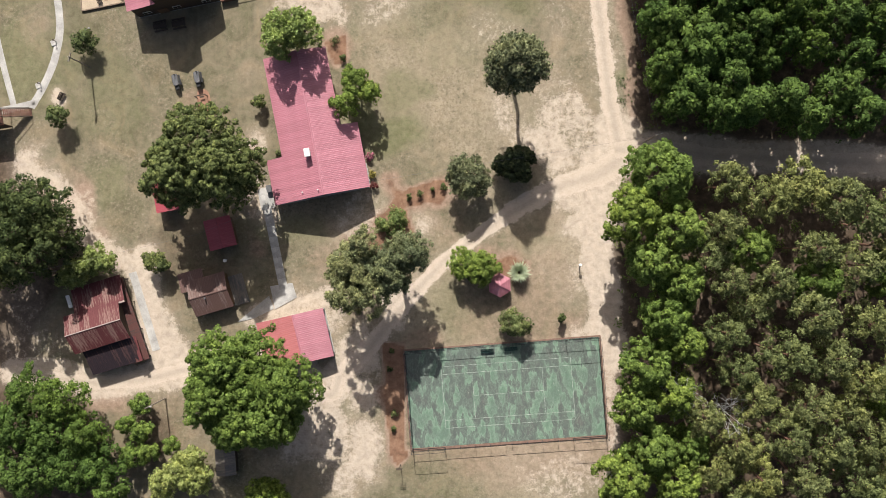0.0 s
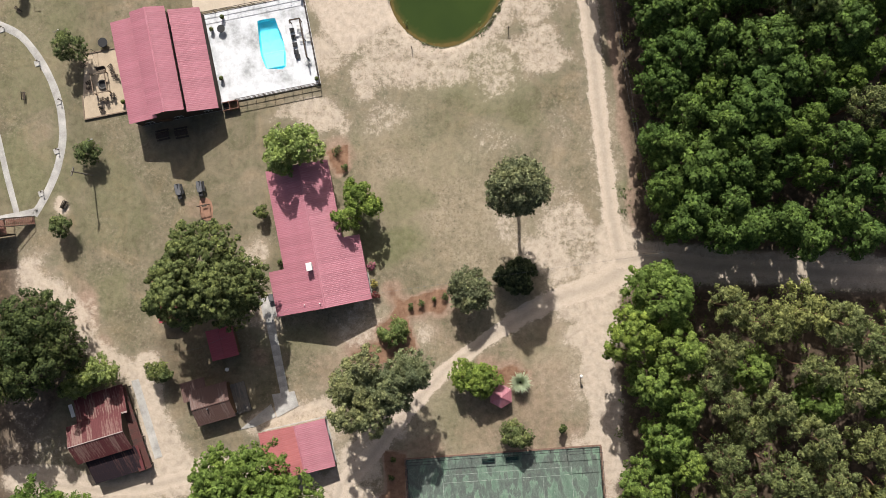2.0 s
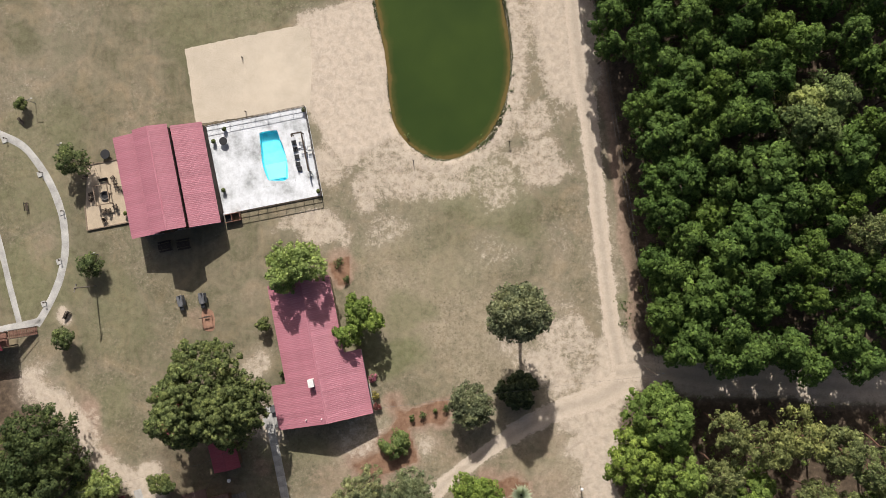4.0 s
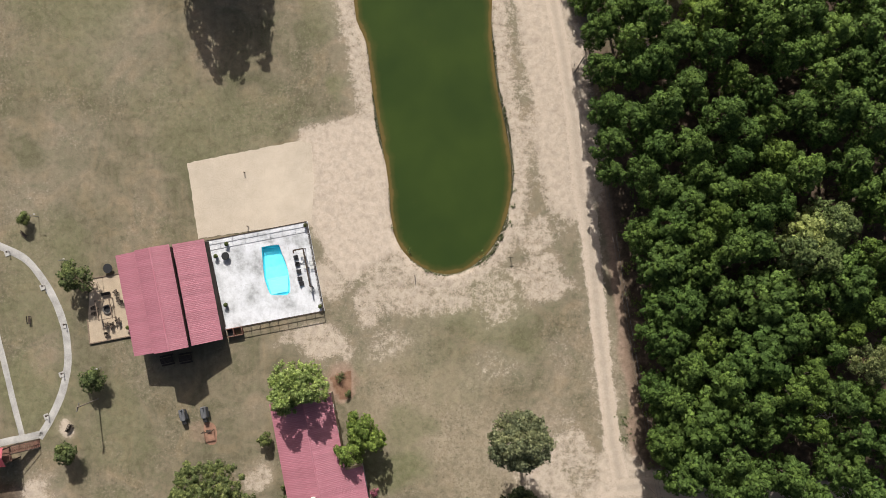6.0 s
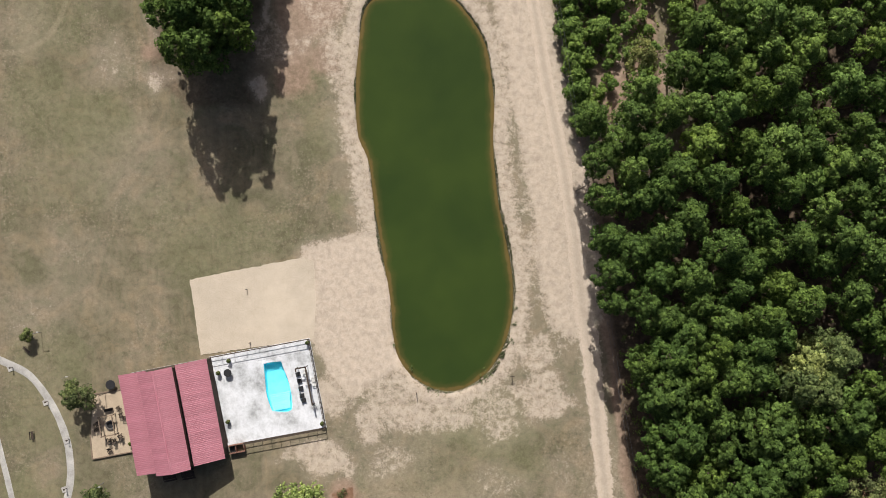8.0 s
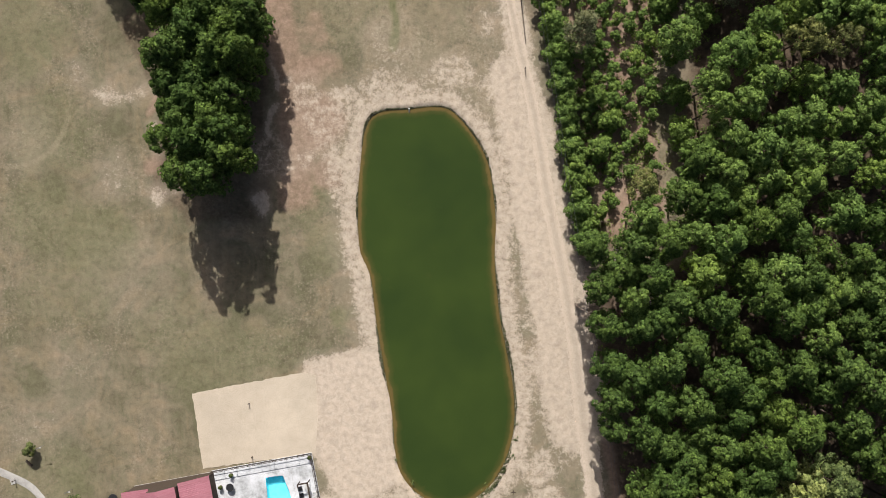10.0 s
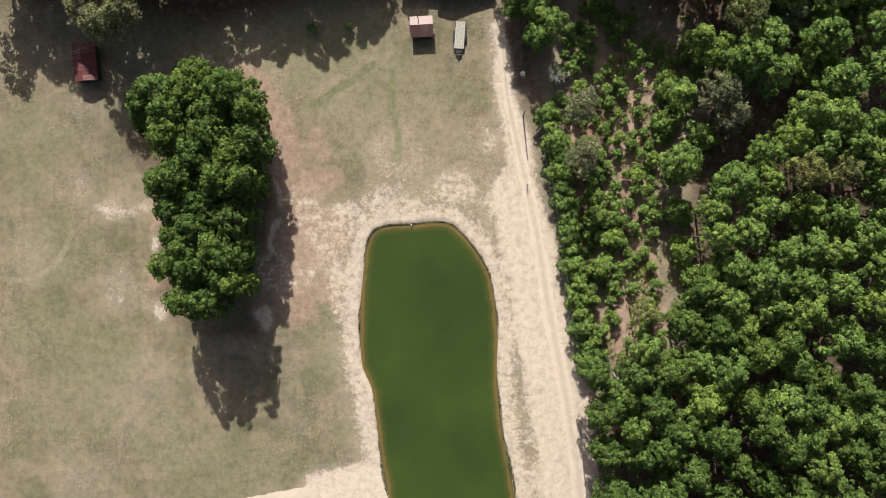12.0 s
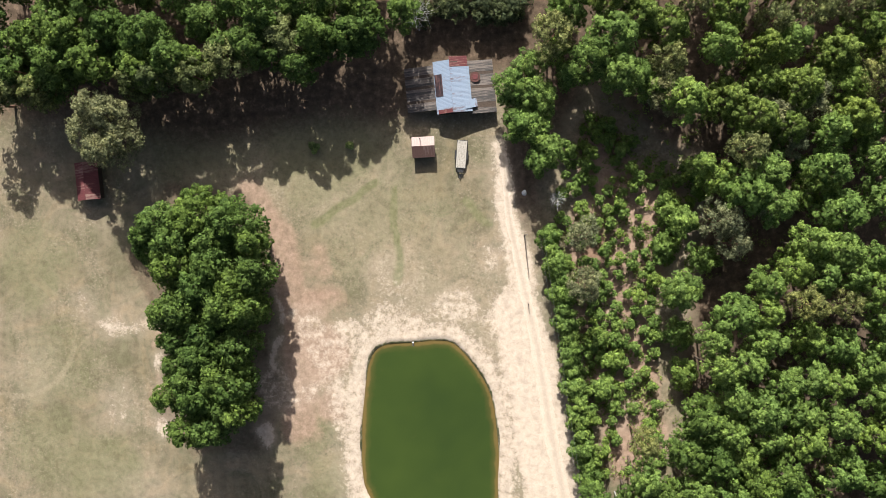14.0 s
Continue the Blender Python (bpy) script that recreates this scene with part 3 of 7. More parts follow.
blobs(1, [(-27.1, 101.5, 7, 1.5, 0.5), (-24.1, 88.3, 5, 1.6, 0.6), (-30.2, 110.6, 6, 1, 0.6), (-44.6, 81.2, 12, 0.6, 0.5), (-74.5, 94.5, 15, 1, 0.42), (-79.7, 106.8, 12, 1, 0.5), (-54.8, 86.3, 12, 1, 0.42), (-77.7, 56.6, 12, 1, 0.5), (-44.5, 115.8, 9, 1, 0.5)])
blobs(1, [(-23.4, 145.2, 11, 0.8, 0.4), (-15.2, 150.3, 12, 0.7, 0.42), (-4.9, 147.3, 9, 0.8, 0.36), (-29.6, 154.4, 8, 1, 0.5), (-81.5, 139.9, 12, 1, 0.5), (-29.4, 106.2, 5, 2, 0.5), (-77.3, 122.3, 12, 1, 0.45), (-68.9, 102.7, 11, 1, 0.55), (-29.6, 162.6, 12, 0.6, 0.6), (-53.4, 162.6, 12, 0.5, 0.5)])
# reddish pine straw and leaf litter
blobs(2, [(-11.3, 9.1, 3, 0.7, 1), (-6.3, 10.1, 3.4, 0.6, 1), (-14.4, 4.6, 3, 1, 1), (-18.4, 0.5, 6, 1, 0.9), (5.7, -3.9, 5, 0.8, 1), (7.7, -1.9, 3.4, 1, 0.9), (-19.4, -6.6, 7, 1, 0.7), (4.7, 2.6, 7, 1, 0.3), (-36.7, 0.4, 4, 1, 0.6), (-78.8, 8.5, 6, 1, 0.55), (-71.0, 8.5, 5, 1, 0.8), (-68.0, 2.0, 3.5, 1, 0.7), (-48.9, 26.8, 3.4, 1, 0.5), (-13.4, -3.5, 7, 1, 0.4)])
blobs(2, [(-14.1, -25.6, 4.6, 3.2, 1), (-13.1, -34.6, 4, 2.6, 0.9), (5.0, -3.6, 4.4, 0.8, 1), (-9.0, -16.6, 4, 0.7, 0.5), (23.9, -24.5, 2.4, 3.4, 0.9), (24.3, -36.5, 3, 2, 0.8), (12.9, -34.5, 12, 0.35, 0.5), (-64.8, -26.7, 6, 1, 0.8), (-53.6, -28.7, 6, 1, 0.4), (5.0, 0.4, 9, 0.8, 0.35), (17.0, -12.6, 6, 1, 0.3), (-22.9, 34.6, 4, 1, 0.8)])
blobs(2, [(-27.4, 126.7, 6, 1, 0.4), (-59.0, 126.6, 3, 2, 0.7), (-57.4, 117.3, 3, 2, 0.7), (11.3, 154.5, 2.6, 3, 0.6)])
blobs(2, [(6.0, -10.0, 12, 0.8, 0.46), (14.0, -6.0, 7, 1, 0.42), (14.0, 4.0, 6, 1, 0.4), (-4.0, 4.5, 8, 1, 0.4), (17.0, -15.0, 7, 1, 0.5), (-24.0, -3.0, 7, 1, 0.44)])
blobs(2, [(-29.0, 124.0, 7, 1, 0.75), (-27.0, 115.0, 6, 1.2, 0.66), (-30.0, 133.0, 6, 1, 0.7), (-30.0, 142.0, 5, 1.3, 0.55), (-31.0, 108.0, 4, 1.4, 0.5)])
blobs(0, [(-29.5, 127.5, 5, 1.3, 0.5), (-27.5, 120.0, 5, 1.5, 0.52), (-31.5, 118.0, 4, 1.6, 0.5), (-33.0, 131.0, 3, 1.6, 0.55), (-25.0, 111.0, 5, 1.6, 0.55)])
for bed in ([(-12.2, 9.1), (-10.8, 10.4), (-7.3, 11.4), (-4.2, 11.8), (-4.0, 8.6), (-7.3, 7.8), (-10.3, 6.9)], [(-15.3, 5.4), (-13.7, 8.0), (-11.6, 7.8), (-10.3, 3.9), (-9.5, 0.6), (-13.4, -1.0), (-19.4, -1.3), (-20.9, 0.0), (-15.9, 2.5)], [(4.9, -3.0), (6.8, -1.7), (10.6, -3.1), (10.7, -4.9), (7.2, -5.9)], [(-15.4, -16.9), (-11.9, -17.5), (-11.1, -35.6), (-10.5, -37.0), (-12.6, -38.8), (-14.3, -36.8)], [(-25.5, 36.0), (-21.7, 37.2), (-21.1, 32.6), (-23.3, 31.8)]):
    d = signed(bed, PX + WOBX * 0.25, PY + WOBY * 0.25)
    paint(2, d, 0.0, 0.7, 1.0)
    COVER[..., 0] *= np.clip(0.1 + d / 0.8, 0.1, 1)
paint(2, dist_line([(23.9, -16.6), (24.9, -25.5), (25.3, -33.5)], QX, QY), 0.5, 0.8, 0.9)
paint(2, dist_line([(29.6, 22.0), (28.0, 36.0), (26.4, 50.0), (24.6, 64.0), (22.6, 76.0), (20.4, 90.0), (18.8, 100.0)], QX, QY), 0.7, 1.2, 0.72)
VERGE = dist_line([(6.0, 161.1), (7.1, 155.5), (9.1, 147.3), (11.6, 139.2), (13.9, 128.0), (15.8, 116.8), (18.6, 100.6)], QX, QY)
paint(3, VERGE, 0.9, 1.0, 0.75)
COVER[..., 0] *= np.clip(0.45 + VERGE / 4, 0.45, 1)
paint(2, dist_line([(-41.9, 152.9), (-36.8, 145.2), (-34.2, 137.0), (-32.6, 127.7), (-32.1, 117.5), (-32.6, 110.3)], QX, QY), 2.2, 2.5, 0.66)
# wheel marks in the turf
for line in ([(-30.1, 147.2), (-25.4, 150.3), (-21.3, 153.9), (-19.3, 155.2)], [(-15.4, 154.4), (-14.9, 145.2), (-14.3, 137.1)], [(-2.9, 151.4), (2.2, 147.3)]):
    paint(1, dist_line(line, QX, QY), 0.35, 0.9, 0.8)
# mud at the pond's end
d = signed([(-4.7, 55.6), (-3.1, 57.3), (-0.6, 58.5), (1.4, 58.5), (0.2, 57.3), (-2.1, 55.6)], PX, PY)
paint(3, d, 0.2, 0.8, 1.0)
COVER[..., 0] *= np.clip(0.1 + d / 1.2, 0.1, 1)
# dark leaf litter under the woods, its tone deepened for the canopy's shade
EAST_EDGE = [(30.8, -52.4), (26.8, -44.4), (26.4, -32.5), (26.1, -20.5), (25.9, -8.6), (25.4, 0.4), (26.9, 9.3), (29.9, 13.3)]
WOOD_EDGE = [(31.5, 18.2), (29.7, 29.7), (28.5, 42.7), (26.6, 57.6), (24.8, 72.6)] + [(26.9, 63.0), (23.9, 75.1), (21.4, 86.2), (19.4, 99.3), (17.5, 113.3)] + [(19.6, 100.6), (16.7, 116.8), (14.4, 131.1), (11.9, 143.3), (8.8, 153.4), (5.7, 162.6), (5.2, 177.8), (2.1, 181.9)]
# this edge also darkens the tree-shaded ground behind the tin shed
FAR_EDGE = [(3.6, 176.8), (-9.1, 176.7), (-13.6, 175.4), (-15.2, 167.7), (-29.6, 168.8), (-44.0, 164.7), (-61.7, 166.2), (-77.3, 168.8), (-87.8, 168.9), (-94.2, 168.9)]
WOODS_EAST = EAST_EDGE + WOOD_EDGE + [(40, 260), (400, 260), (400, -150), (60, -150)]
WOODS_NORTH = FAR_EDGE + [(-400, 186), (-400, 500), (400, 500), (40, 200)]
WOODS_WEST = [(-92.4, 20.0), (-82.1, 13.9), (-77.0, 8.8), (-73.9, 0.7), (-74.5, -6.4), (-78.1, -12.5), (-80.2, -20.7), (-92.6, -22.7)]
WOODS_SW = [(-92.6, -20.7), (-78.2, -23.9), (-70.0, -28.8), (-65.9, -36.9), (-63.4, -53.1), (-92.8, -53.3)]
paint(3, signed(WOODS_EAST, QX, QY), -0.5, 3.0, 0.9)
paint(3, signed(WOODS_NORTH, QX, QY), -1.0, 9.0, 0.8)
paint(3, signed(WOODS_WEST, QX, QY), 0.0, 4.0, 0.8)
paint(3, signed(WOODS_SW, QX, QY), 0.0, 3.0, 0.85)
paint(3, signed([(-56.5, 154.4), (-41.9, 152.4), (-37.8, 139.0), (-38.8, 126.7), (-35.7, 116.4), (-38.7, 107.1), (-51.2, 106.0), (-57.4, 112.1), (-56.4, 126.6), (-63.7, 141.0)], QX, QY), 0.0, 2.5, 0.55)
blobs(0, [(-36.2, 130.8, 2.6, 2, 0.7), (-36.7, 121.6, 3, 2, 0.75), (-38.2, 110.2, 3, 1.6, 0.7), (19.4, 154.5, 6, 1.6, 0.35), (21.5, 131.1, 6, 1.6, 0.4), (24.6, 114.9, 6, 1.6, 0.4), (33.7, 108.8, 4, 2, 0.3)])
blobs(2, [(20.4, 161.6, 6, 1.2, 0.8), (21.5, 144.3, 6, 1.2, 0.9), (26.6, 131.1, 6, 1.2, 0.8), (24.6, 121.0, 6, 1.4, 0.8), (30.7, 110.8, 6, 1.4, 0.7), (35.5, 167.6, 7, 1, 0.7), (51.5, 174.7, 6, 1, 0.6), (65.4, 177.6, 6, 1, 0.6), (38.7, 123.1, 4, 1, 0.6)])
# same shade-darkened litter under lone trees and over the tree-shaded yard
blobs(3, [(-49.4, -0.4, 12, 1, 0.5), (-39.3, -26.7, 14, 1, 0.55), (-19.0, -10.5, 9, 1, 0.4), (-80.2, -12.5, 9, 1, 0.5), (-56.7, -33.8, 7, 1, 0.6)])
EDGE_W = dist_line(EAST, QX, QY) < 3.2
COVER[..., 0] = np.where(EDGE_W, np.maximum(COVER[..., 0], 0.55), COVER[..., 0])
COVER[..., 3] = np.where(EDGE_W, 0.2, COVER[..., 3])
OPEN_STRIP = signed([(13.9, 147.3), (16.4, 162.6), (21.4, 168.7), (30.5, 159.5), (37.6, 157.5), (36.6, 147.4), (33.6, 135.2), (33.7, 117.0), (34.8, 101.7), (22.7, 98.6), (17.5, 122.9), (13.9, 137.2)], QX, QY)
COVER[..., 3] *= np.clip(0.1 + OPEN_STRIP / 8, 0.1, 1)
COVER[..., 2] = np.maximum(COVER[..., 2], 0.8 * np.clip(-OPEN_STRIP / 3, 0, 1))

# paler, drier turf to the south and the north
PALE = 0.1 + 0.26 * np.clip((52 + WOBX * 4 - PY) / 16, 0, 1) * np.clip((PX + WOBY * 4 + 44) / 22, 0.15, 1) + 0.36 * np.clip((PY + WOBY * 4 - 104) / 26, 0, 1)
PALE = PALE * np.clip((PX + WOBX * 3 + 62) / 26, 0.3, 1)
PALE = PALE + 0.25 * np.sin(PX * 0.083 + 2 * np.sin(PY * 0.05)) * np.sin(PY * 0.071 + 1.3 * np.sin(PX * 0.06))

RX, RY = -84.13, 127.03
RING = np.hypot(PX - RX, (PY - RY) * 0.92)
PALE = PALE + (0.4 * np.exp(-((RING - 10.3) / 0.8) ** 2) - 0.36 * np.exp(-((RING - 8.7) / 0.6) ** 2) + 0.22 * np.exp(-((RING - 7.2) / 0.6) ** 2) - 0.3 * np.exp(-((RING - 12.0) / 0.7) ** 2)) * (PX > RX - 12) * (PY < RY + 9)

# gentle unevenness, and the pond's basin
PZ = 0.05 * np.sin(PX * 0.07) * np.cos(PY * 0.06) - 0.05
PZ = np.where(POND_D < 0.6, -1.5 * np.clip((0.6 - POND_D) / 2.4, 0, 1) ** 0.75 - 0.05, PZ)
POOL_HOLE = [(-38.7, 60.7), (-32.6, 61.5), (-31.3, 50.5), (-37.2, 49.5)]
PZ = np.where(signed(POOL_HOLE, PX, PY) < 0.3, -2.2, PZ)

nx, ny = len(GX), len(GY)
me = bpy.data.meshes.new("ground")
idx = np.arange(nx * ny).reshape(ny, nx)
quads = np.stack([idx[:-1, :-1], idx[:-1, 1:], idx[1:, 1:], idx[1:, :-1]], -1).reshape(-1, 4)
me.vertices.add(nx * ny)
me.vertices.foreach_set("co", np.stack([PX, PY, PZ], -1).ravel())
me.loops.add(quads.size)
me.loops.foreach_set("vertex_index", quads.ravel())
me.polygons.add(len(quads))
me.polygons.foreach_set("loop_start", np.arange(0, quads.size, 4))
me.update(calc_edges=True)
me.attributes.new("cover", "FLOAT_COLOR", "POINT").data.foreach_set("color", np.clip(COVER, 0, 1).ravel())
me.attributes.new("pale", "FLOAT", "POINT").data.foreach_set("value", np.clip(PALE, 0, 1).ravel())
me.materials.append(M_GROUND)
me.polygons.foreach_set("use_smooth", np.ones(len(quads), bool))
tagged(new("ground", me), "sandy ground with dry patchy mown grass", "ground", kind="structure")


def track(name, pts, width, z, mat, label, category="road", wobble=0.25, n=8):
    """A strip laid along a line, its edges wandering a little; width may change along it."""
    line = smooth_open(pts, n)
    widths = width if isinstance(width, (list, tuple)) else [width, width]
    bm = bmesh.new()
    lay = bm.verts.layers.float.new("across")
    prev = None
    for i, p in enumerate(line):
        a, b = Vector(line[max(i - 1, 0)]), Vector(line[min(i + 1, len(line) - 1)])
        nrm = Vector((-(b - a).y, (b - a).x)).normalized()
        u = i / (len(line) - 1) * (len(widths) - 1)
        k = min(int(u), len(widths) - 2)
        w = widths[k] + (widths[k + 1] - widths[k]) * (u - k)
        row = []
        for s in (-1.2, -0.8, -0.4, 0, 0.4, 0.8, 1.2) if mat == M_ROAD else (-1, -0.5, 0, 0.5, 1):
            e = wobble * noise.noise((p[0] * 0.35, p[1] * 0.35, s * 7.0)) * abs(s) * 2
            q = Vector(p) + nrm * s * (w / 2 + e)
            zz = -0.05 + 0.05 * math.sin(q.x * 0.07) * math.cos(q.y * 0.06)
            row.append(bm.verts.new((q.x, q.y, zz + z - (0.05 if abs(s) == 1 else 0))))
            row[-1][lay] = s
        if prev:
            for j in range(len(row) - 1):
                bm.faces.new((prev[j], row[j], row[j + 1], prev[j + 1]))
        prev = row
    bmesh.ops.recalc_face_normals(bm, faces=bm.faces)
    if sum(f.normal.z for f in bm.faces) < 0:
        bmesh.ops.reverse_faces(bm, faces=bm.faces)
    return tagged(alone(name, bm, mat), label, category, kind="structure")


track("road", MAIN_N, [1.2, 1.8, 2.2, 2.8, 3.4, 3.6, 3.6, 3.4], 0.006, M_ROAD, "pale sandy dirt road beside the woods", wobble=0.25)
track("road", MAIN_S, [4.4, 4.3, 4.1, 3.8, 3.6, 3.5, 3.6, 4.4], 0.009, M_ROAD, "pale sandy dirt road beside the woods", wobble=0.2)
track("road", BRANCH[:4], [7.0, 5.6, 4.6, 3.6], 0.012, M_ROAD, "broad sandy track mouth at the road junction", wobble=0.5)
track("road", BRANCH[2:], [3.8, 3.4, 3.2, 3.4, 3.8, 4.4, 5.0], 0.015, M_ROAD, "sandy track winding past the tennis court", wobble=0.3)
track("road", EAST, [4.0, 4.6, 4.4, 4.2], 0.018, M_ROAD, "shaded sandy road into the woods", wobble=0.4)
track("road", WEST, [3.4, 3.4, 3.6, 3.4, 3.0], 0.021, M_ROAD, "sandy track past the sheds", wobble=0.25)

# pond water and weedy shore
def water_mat():
    m, nt, b = start("pond_water", 0.08, 0.0, 0.5)
    at = nt.nodes.new("ShaderNodeAttribute")
    at.attribute_name = "shallow"
    wide = noise_out(nt, 0.05, 3)
    deep = ramp(nt, wide, [(0.3, (0.026, 0.045, 0.011)), (0.7, (0.042, 0.066, 0.014))])
    c = mix(nt, ramp(nt, calc(nt, "MULTIPLY_ADD", noise_out(nt, 0.3, 5), 0.9, calc(nt, "SUBTRACT", at.outputs["Fac"], 0.28)), [(0.3, grey(0.0)), (0.8, grey(0.22)), (1.15, grey(0.7))]), deep, (0.165, 0.105, 0.038))
    nt.links.new(c, b.inputs["Base Color"])
    b.inputs["IOR"].default_value = 1.33
    bump(nt, b, noise_out(nt, 3.0, 3), 0.04, 0.02)
    return m


wx, wy = np.arange(-24, 16, 0.8), np.arange(40, 140, 0.8)
WX, WY = np.meshgrid(wx, wy)
WD = signed(POND, WX, WY)
wi = np.arange(WX.size).reshape(WX.shape)
keep = (np.minimum(np.minimum(WD[:-1, :-1], WD[1:, 1:]), np.minimum(WD[1:, :-1], WD[:-1, 1:])) < 0.3)
faces = np.stack([wi[:-1, :-1], wi[:-1, 1:], wi[1:, 1:], wi[1:, :-1]], -1)[keep]
wm = bpy.data.meshes.new("pond_water")
wm.from_pydata(np.stack([WX.ravel(), WY.ravel(), np.full(WX.size, -0.42)], -1).tolist(), [], faces.tolist())
shal = np.clip(1 + WD / 1.5, 0, 1).ravel()
wm.attributes.new("shallow", "FLOAT", "POINT").data.foreach_set("value", shal)
wm.materials.append(water_mat())
tagged(new("pond_water", wm), "murky green water of a long pond", "pond", kind="structure")
# ---- trees: how they grow ----
def leaf_mesh(name, lumps, count, size, mat, rng, slim=0.62, up=0.25, shell=0.26, loose=0.0):
    """Small leaf sprays crowded on the outer and upper sides of many overlapping lumps, rounded in their shading like the lump they sit on."""
    lumps = np.array(lumps)
    area = lumps[:, 3] * lumps[:, 4] + lumps[:, 5] * (lumps[:, 3] + lumps[:, 4]) * 0.5
    if lumps.shape[1] > 6:
        area = area * lumps[:, 6]
    pick = rng.choice(len(lumps), count, p=area / area.sum())
    d = rng.normal(size=(count, 3))
    d[:, 2] = np.where((d[:, 2] < 0) & (rng.random(count) < 0.8), -d[:, 2], d[:, 2])
    d /= np.linalg.norm(d, axis=1)[:, None]
    L = lumps[pick]
    knob = 0.1 * np.sin(d[:, 0] * 7 + pick) * np.sin(d[:, 1] * 7 + pick * 1.7)
    rad = 1 - shell * rng.random(count) ** 1.6 + (0.08 + 0.12 * loose) * rng.normal(size=count) + knob
    c = L[:, :3] + d * L[:, 3:6] * rad[:, None]
    nrm = d + rng.normal(size=(count, 3)) * (0.5 + 0.4 * loose) + np.array([0, 0, up * 0.6])
    nrm /= np.linalg.norm(nrm, axis=1)[:, None]
    ax = np.cross(nrm, rng.normal(size=(count, 3)))
    ax /= np.linalg.norm(ax, axis=1)[:, None]
    bx = np.cross(nrm, ax) * slim * 1.5
    s = size * (0.6 + 0.8 * rng.random(count))[:, None]
    j1, j2 = 0.35 * (rng.random((count, 1)) - 0.5), 0.35 * (rng.random((count, 1)) - 0.5)
    v = np.stack([c + ax * s, c - ax * s * (0.55 + j1) + bx * s * (0.8 + j2), c - ax * s * (0.55 + j2) - bx * s * (0.8 + j1)], 1).reshape(-1, 3)
    me = bpy.data.meshes.new(name)
    me.vertices.add(count * 3)
    me.vertices.foreach_set("co", v.ravel())
    me.loops.add(count * 3)
    me.loops.foreach_set("vertex_index", np.arange(count * 3))
    me.polygons.add(count)
    me.polygons.foreach_set("loop_start", np.arange(0, count * 3, 3))
    me.polygons.foreach_set("use_smooth", np.ones(count, bool))
    me.update(calc_edges=True)
    soft = d / L[:, 3:6] * L[:, 3:4] * (0.7 - 0.4 * loose) + nrm * 0.75
    soft /= np.linalg.norm(soft, axis=1)[:, None]
    me.normals_split_custom_set_from_vertices(np.repeat(soft, 3, 0).tolist())
    tone = rng.random(len(lumps))[pick]
    me.attributes.new("head", "FLOAT", "POINT").data.foreach_set("value", np.repeat(tone, 3))
    me.materials.append(mat)
    return me


def crown_lumps(rng, r, z0, z1, n, lump, flat=0.75, gaps=0.0, oval=1.0, lobe=1.0):
    """Lumps over a domed crown of radius r between the heights z0 and z1."""
    out = []
    p1, p2, p3 = rng.random(3) * 6.283
    for k in range(n):
        u = math.sqrt((k + 0.5) / n)
        a = k * 2.39996 + rng.normal() * 0.35
        if rng.random() < gaps:
            continue
        rr = r * (u * 0.88 + 0.05 * max(-1.5, min(0.9, rng.normal()))) * (1 + lobe * (0.1 * math.sin(2 * a + p1) + 0.1 * math.sin(3 * a + p2) + 0.08 * math.sin(5 * a + p3)))
        top = z0 + (z1 - z0) * (math.sqrt(max(0.0, 1 - (u * 0.95) ** 2)) * 0.85 + 0.1 * rng.random())
        s = lump * (0.7 + 0.6 * rng.random())
        top += lump * 0.38 * rng.normal()
        out.append((rr * math.cos(a) * oval, rr * math.sin(a) / oval, top - s * 0.5, s, s * (0.85 + 0.3 * rng.random()), s * flat, 1.0))
        if u > 0.35:
            out.append((rr * 0.85 * math.cos(a + 0.3) * oval, rr * 0.85 * math.sin(a + 0.3) / oval, z0 + (top - z0) * 0.45, s * 1.1, s, s * flat, 0.45))
    return out


def limb(bm, a, b, r0, r1, rng, n=3, sides=6):
    a, b = Vector(a), Vector(b)
    prev, pr = a, r0
    for i in range(1, n + 1):
        u = i / n
        q = a.lerp(b, u) + Vector((rng.normal(), rng.normal(), rng.normal())) * (b - a).length * 0.035 * (1 if i < n else 0)
        r = r0 + (r1 - r0) * u
        rod(bm, prev, q, pr, r, sides)
        prev, pr = q, r


def tree(name, seed, height, radius, mat, lumps=16, lump=0.3, base=0.35, leaves=2600, size=0.42, bark=None, trunk=0.24, flat=0.75, gaps=0.0, oval=1.0, slim=0.62, up=0.35, foot=(0.0, 0.0), lobe=1.0, loose=0.0):
    """A tree standing at the origin: tapered trunk with limbs, and a crown of leaf sprays."""
    rng = np.random.default_rng(seed)
    root = thing(name, 0, 0)
    head = min(radius * lump, 0.72)         # leaf heads are no wider than this, however broad the crown
    ls = crown_lumps(rng, radius, height * base, height, int(lumps * (radius * lump / head) ** 2), head, flat, gaps, oval, lobe)
    bm = bmesh.new()
    fork = height * (base + 0.1)
    limb(bm, (*foot, -0.2), (0, 0, fork), trunk, trunk * 0.7, rng, 3, 7)
    limb(bm, (0, 0, fork), (0, 0, height * 0.86), trunk * 0.7, 0.04, rng, 3, 5)
    order = rng.permutation(len(ls))[:min(len(ls), 7)]
    for k in order:
        x, y, z, *_ = ls[k]
        z_from = min(fork + 0.25 * (z - fork) + 0.2, height * 0.8)
        limb(bm, (0, 0, max(fork * 0.8, z_from)), (x, y, z), trunk * 0.38, 0.03, rng, 2, 4)
    part("trunk", bm, bark or M_BARK, root)
    crown = new("crown", leaf_mesh("crown", ls, int(leaves * 1.6), size * 0.70, mat, rng, slim, up, 0.26 + 0.2 * loose, loose))
    crown.parent = root
    return root


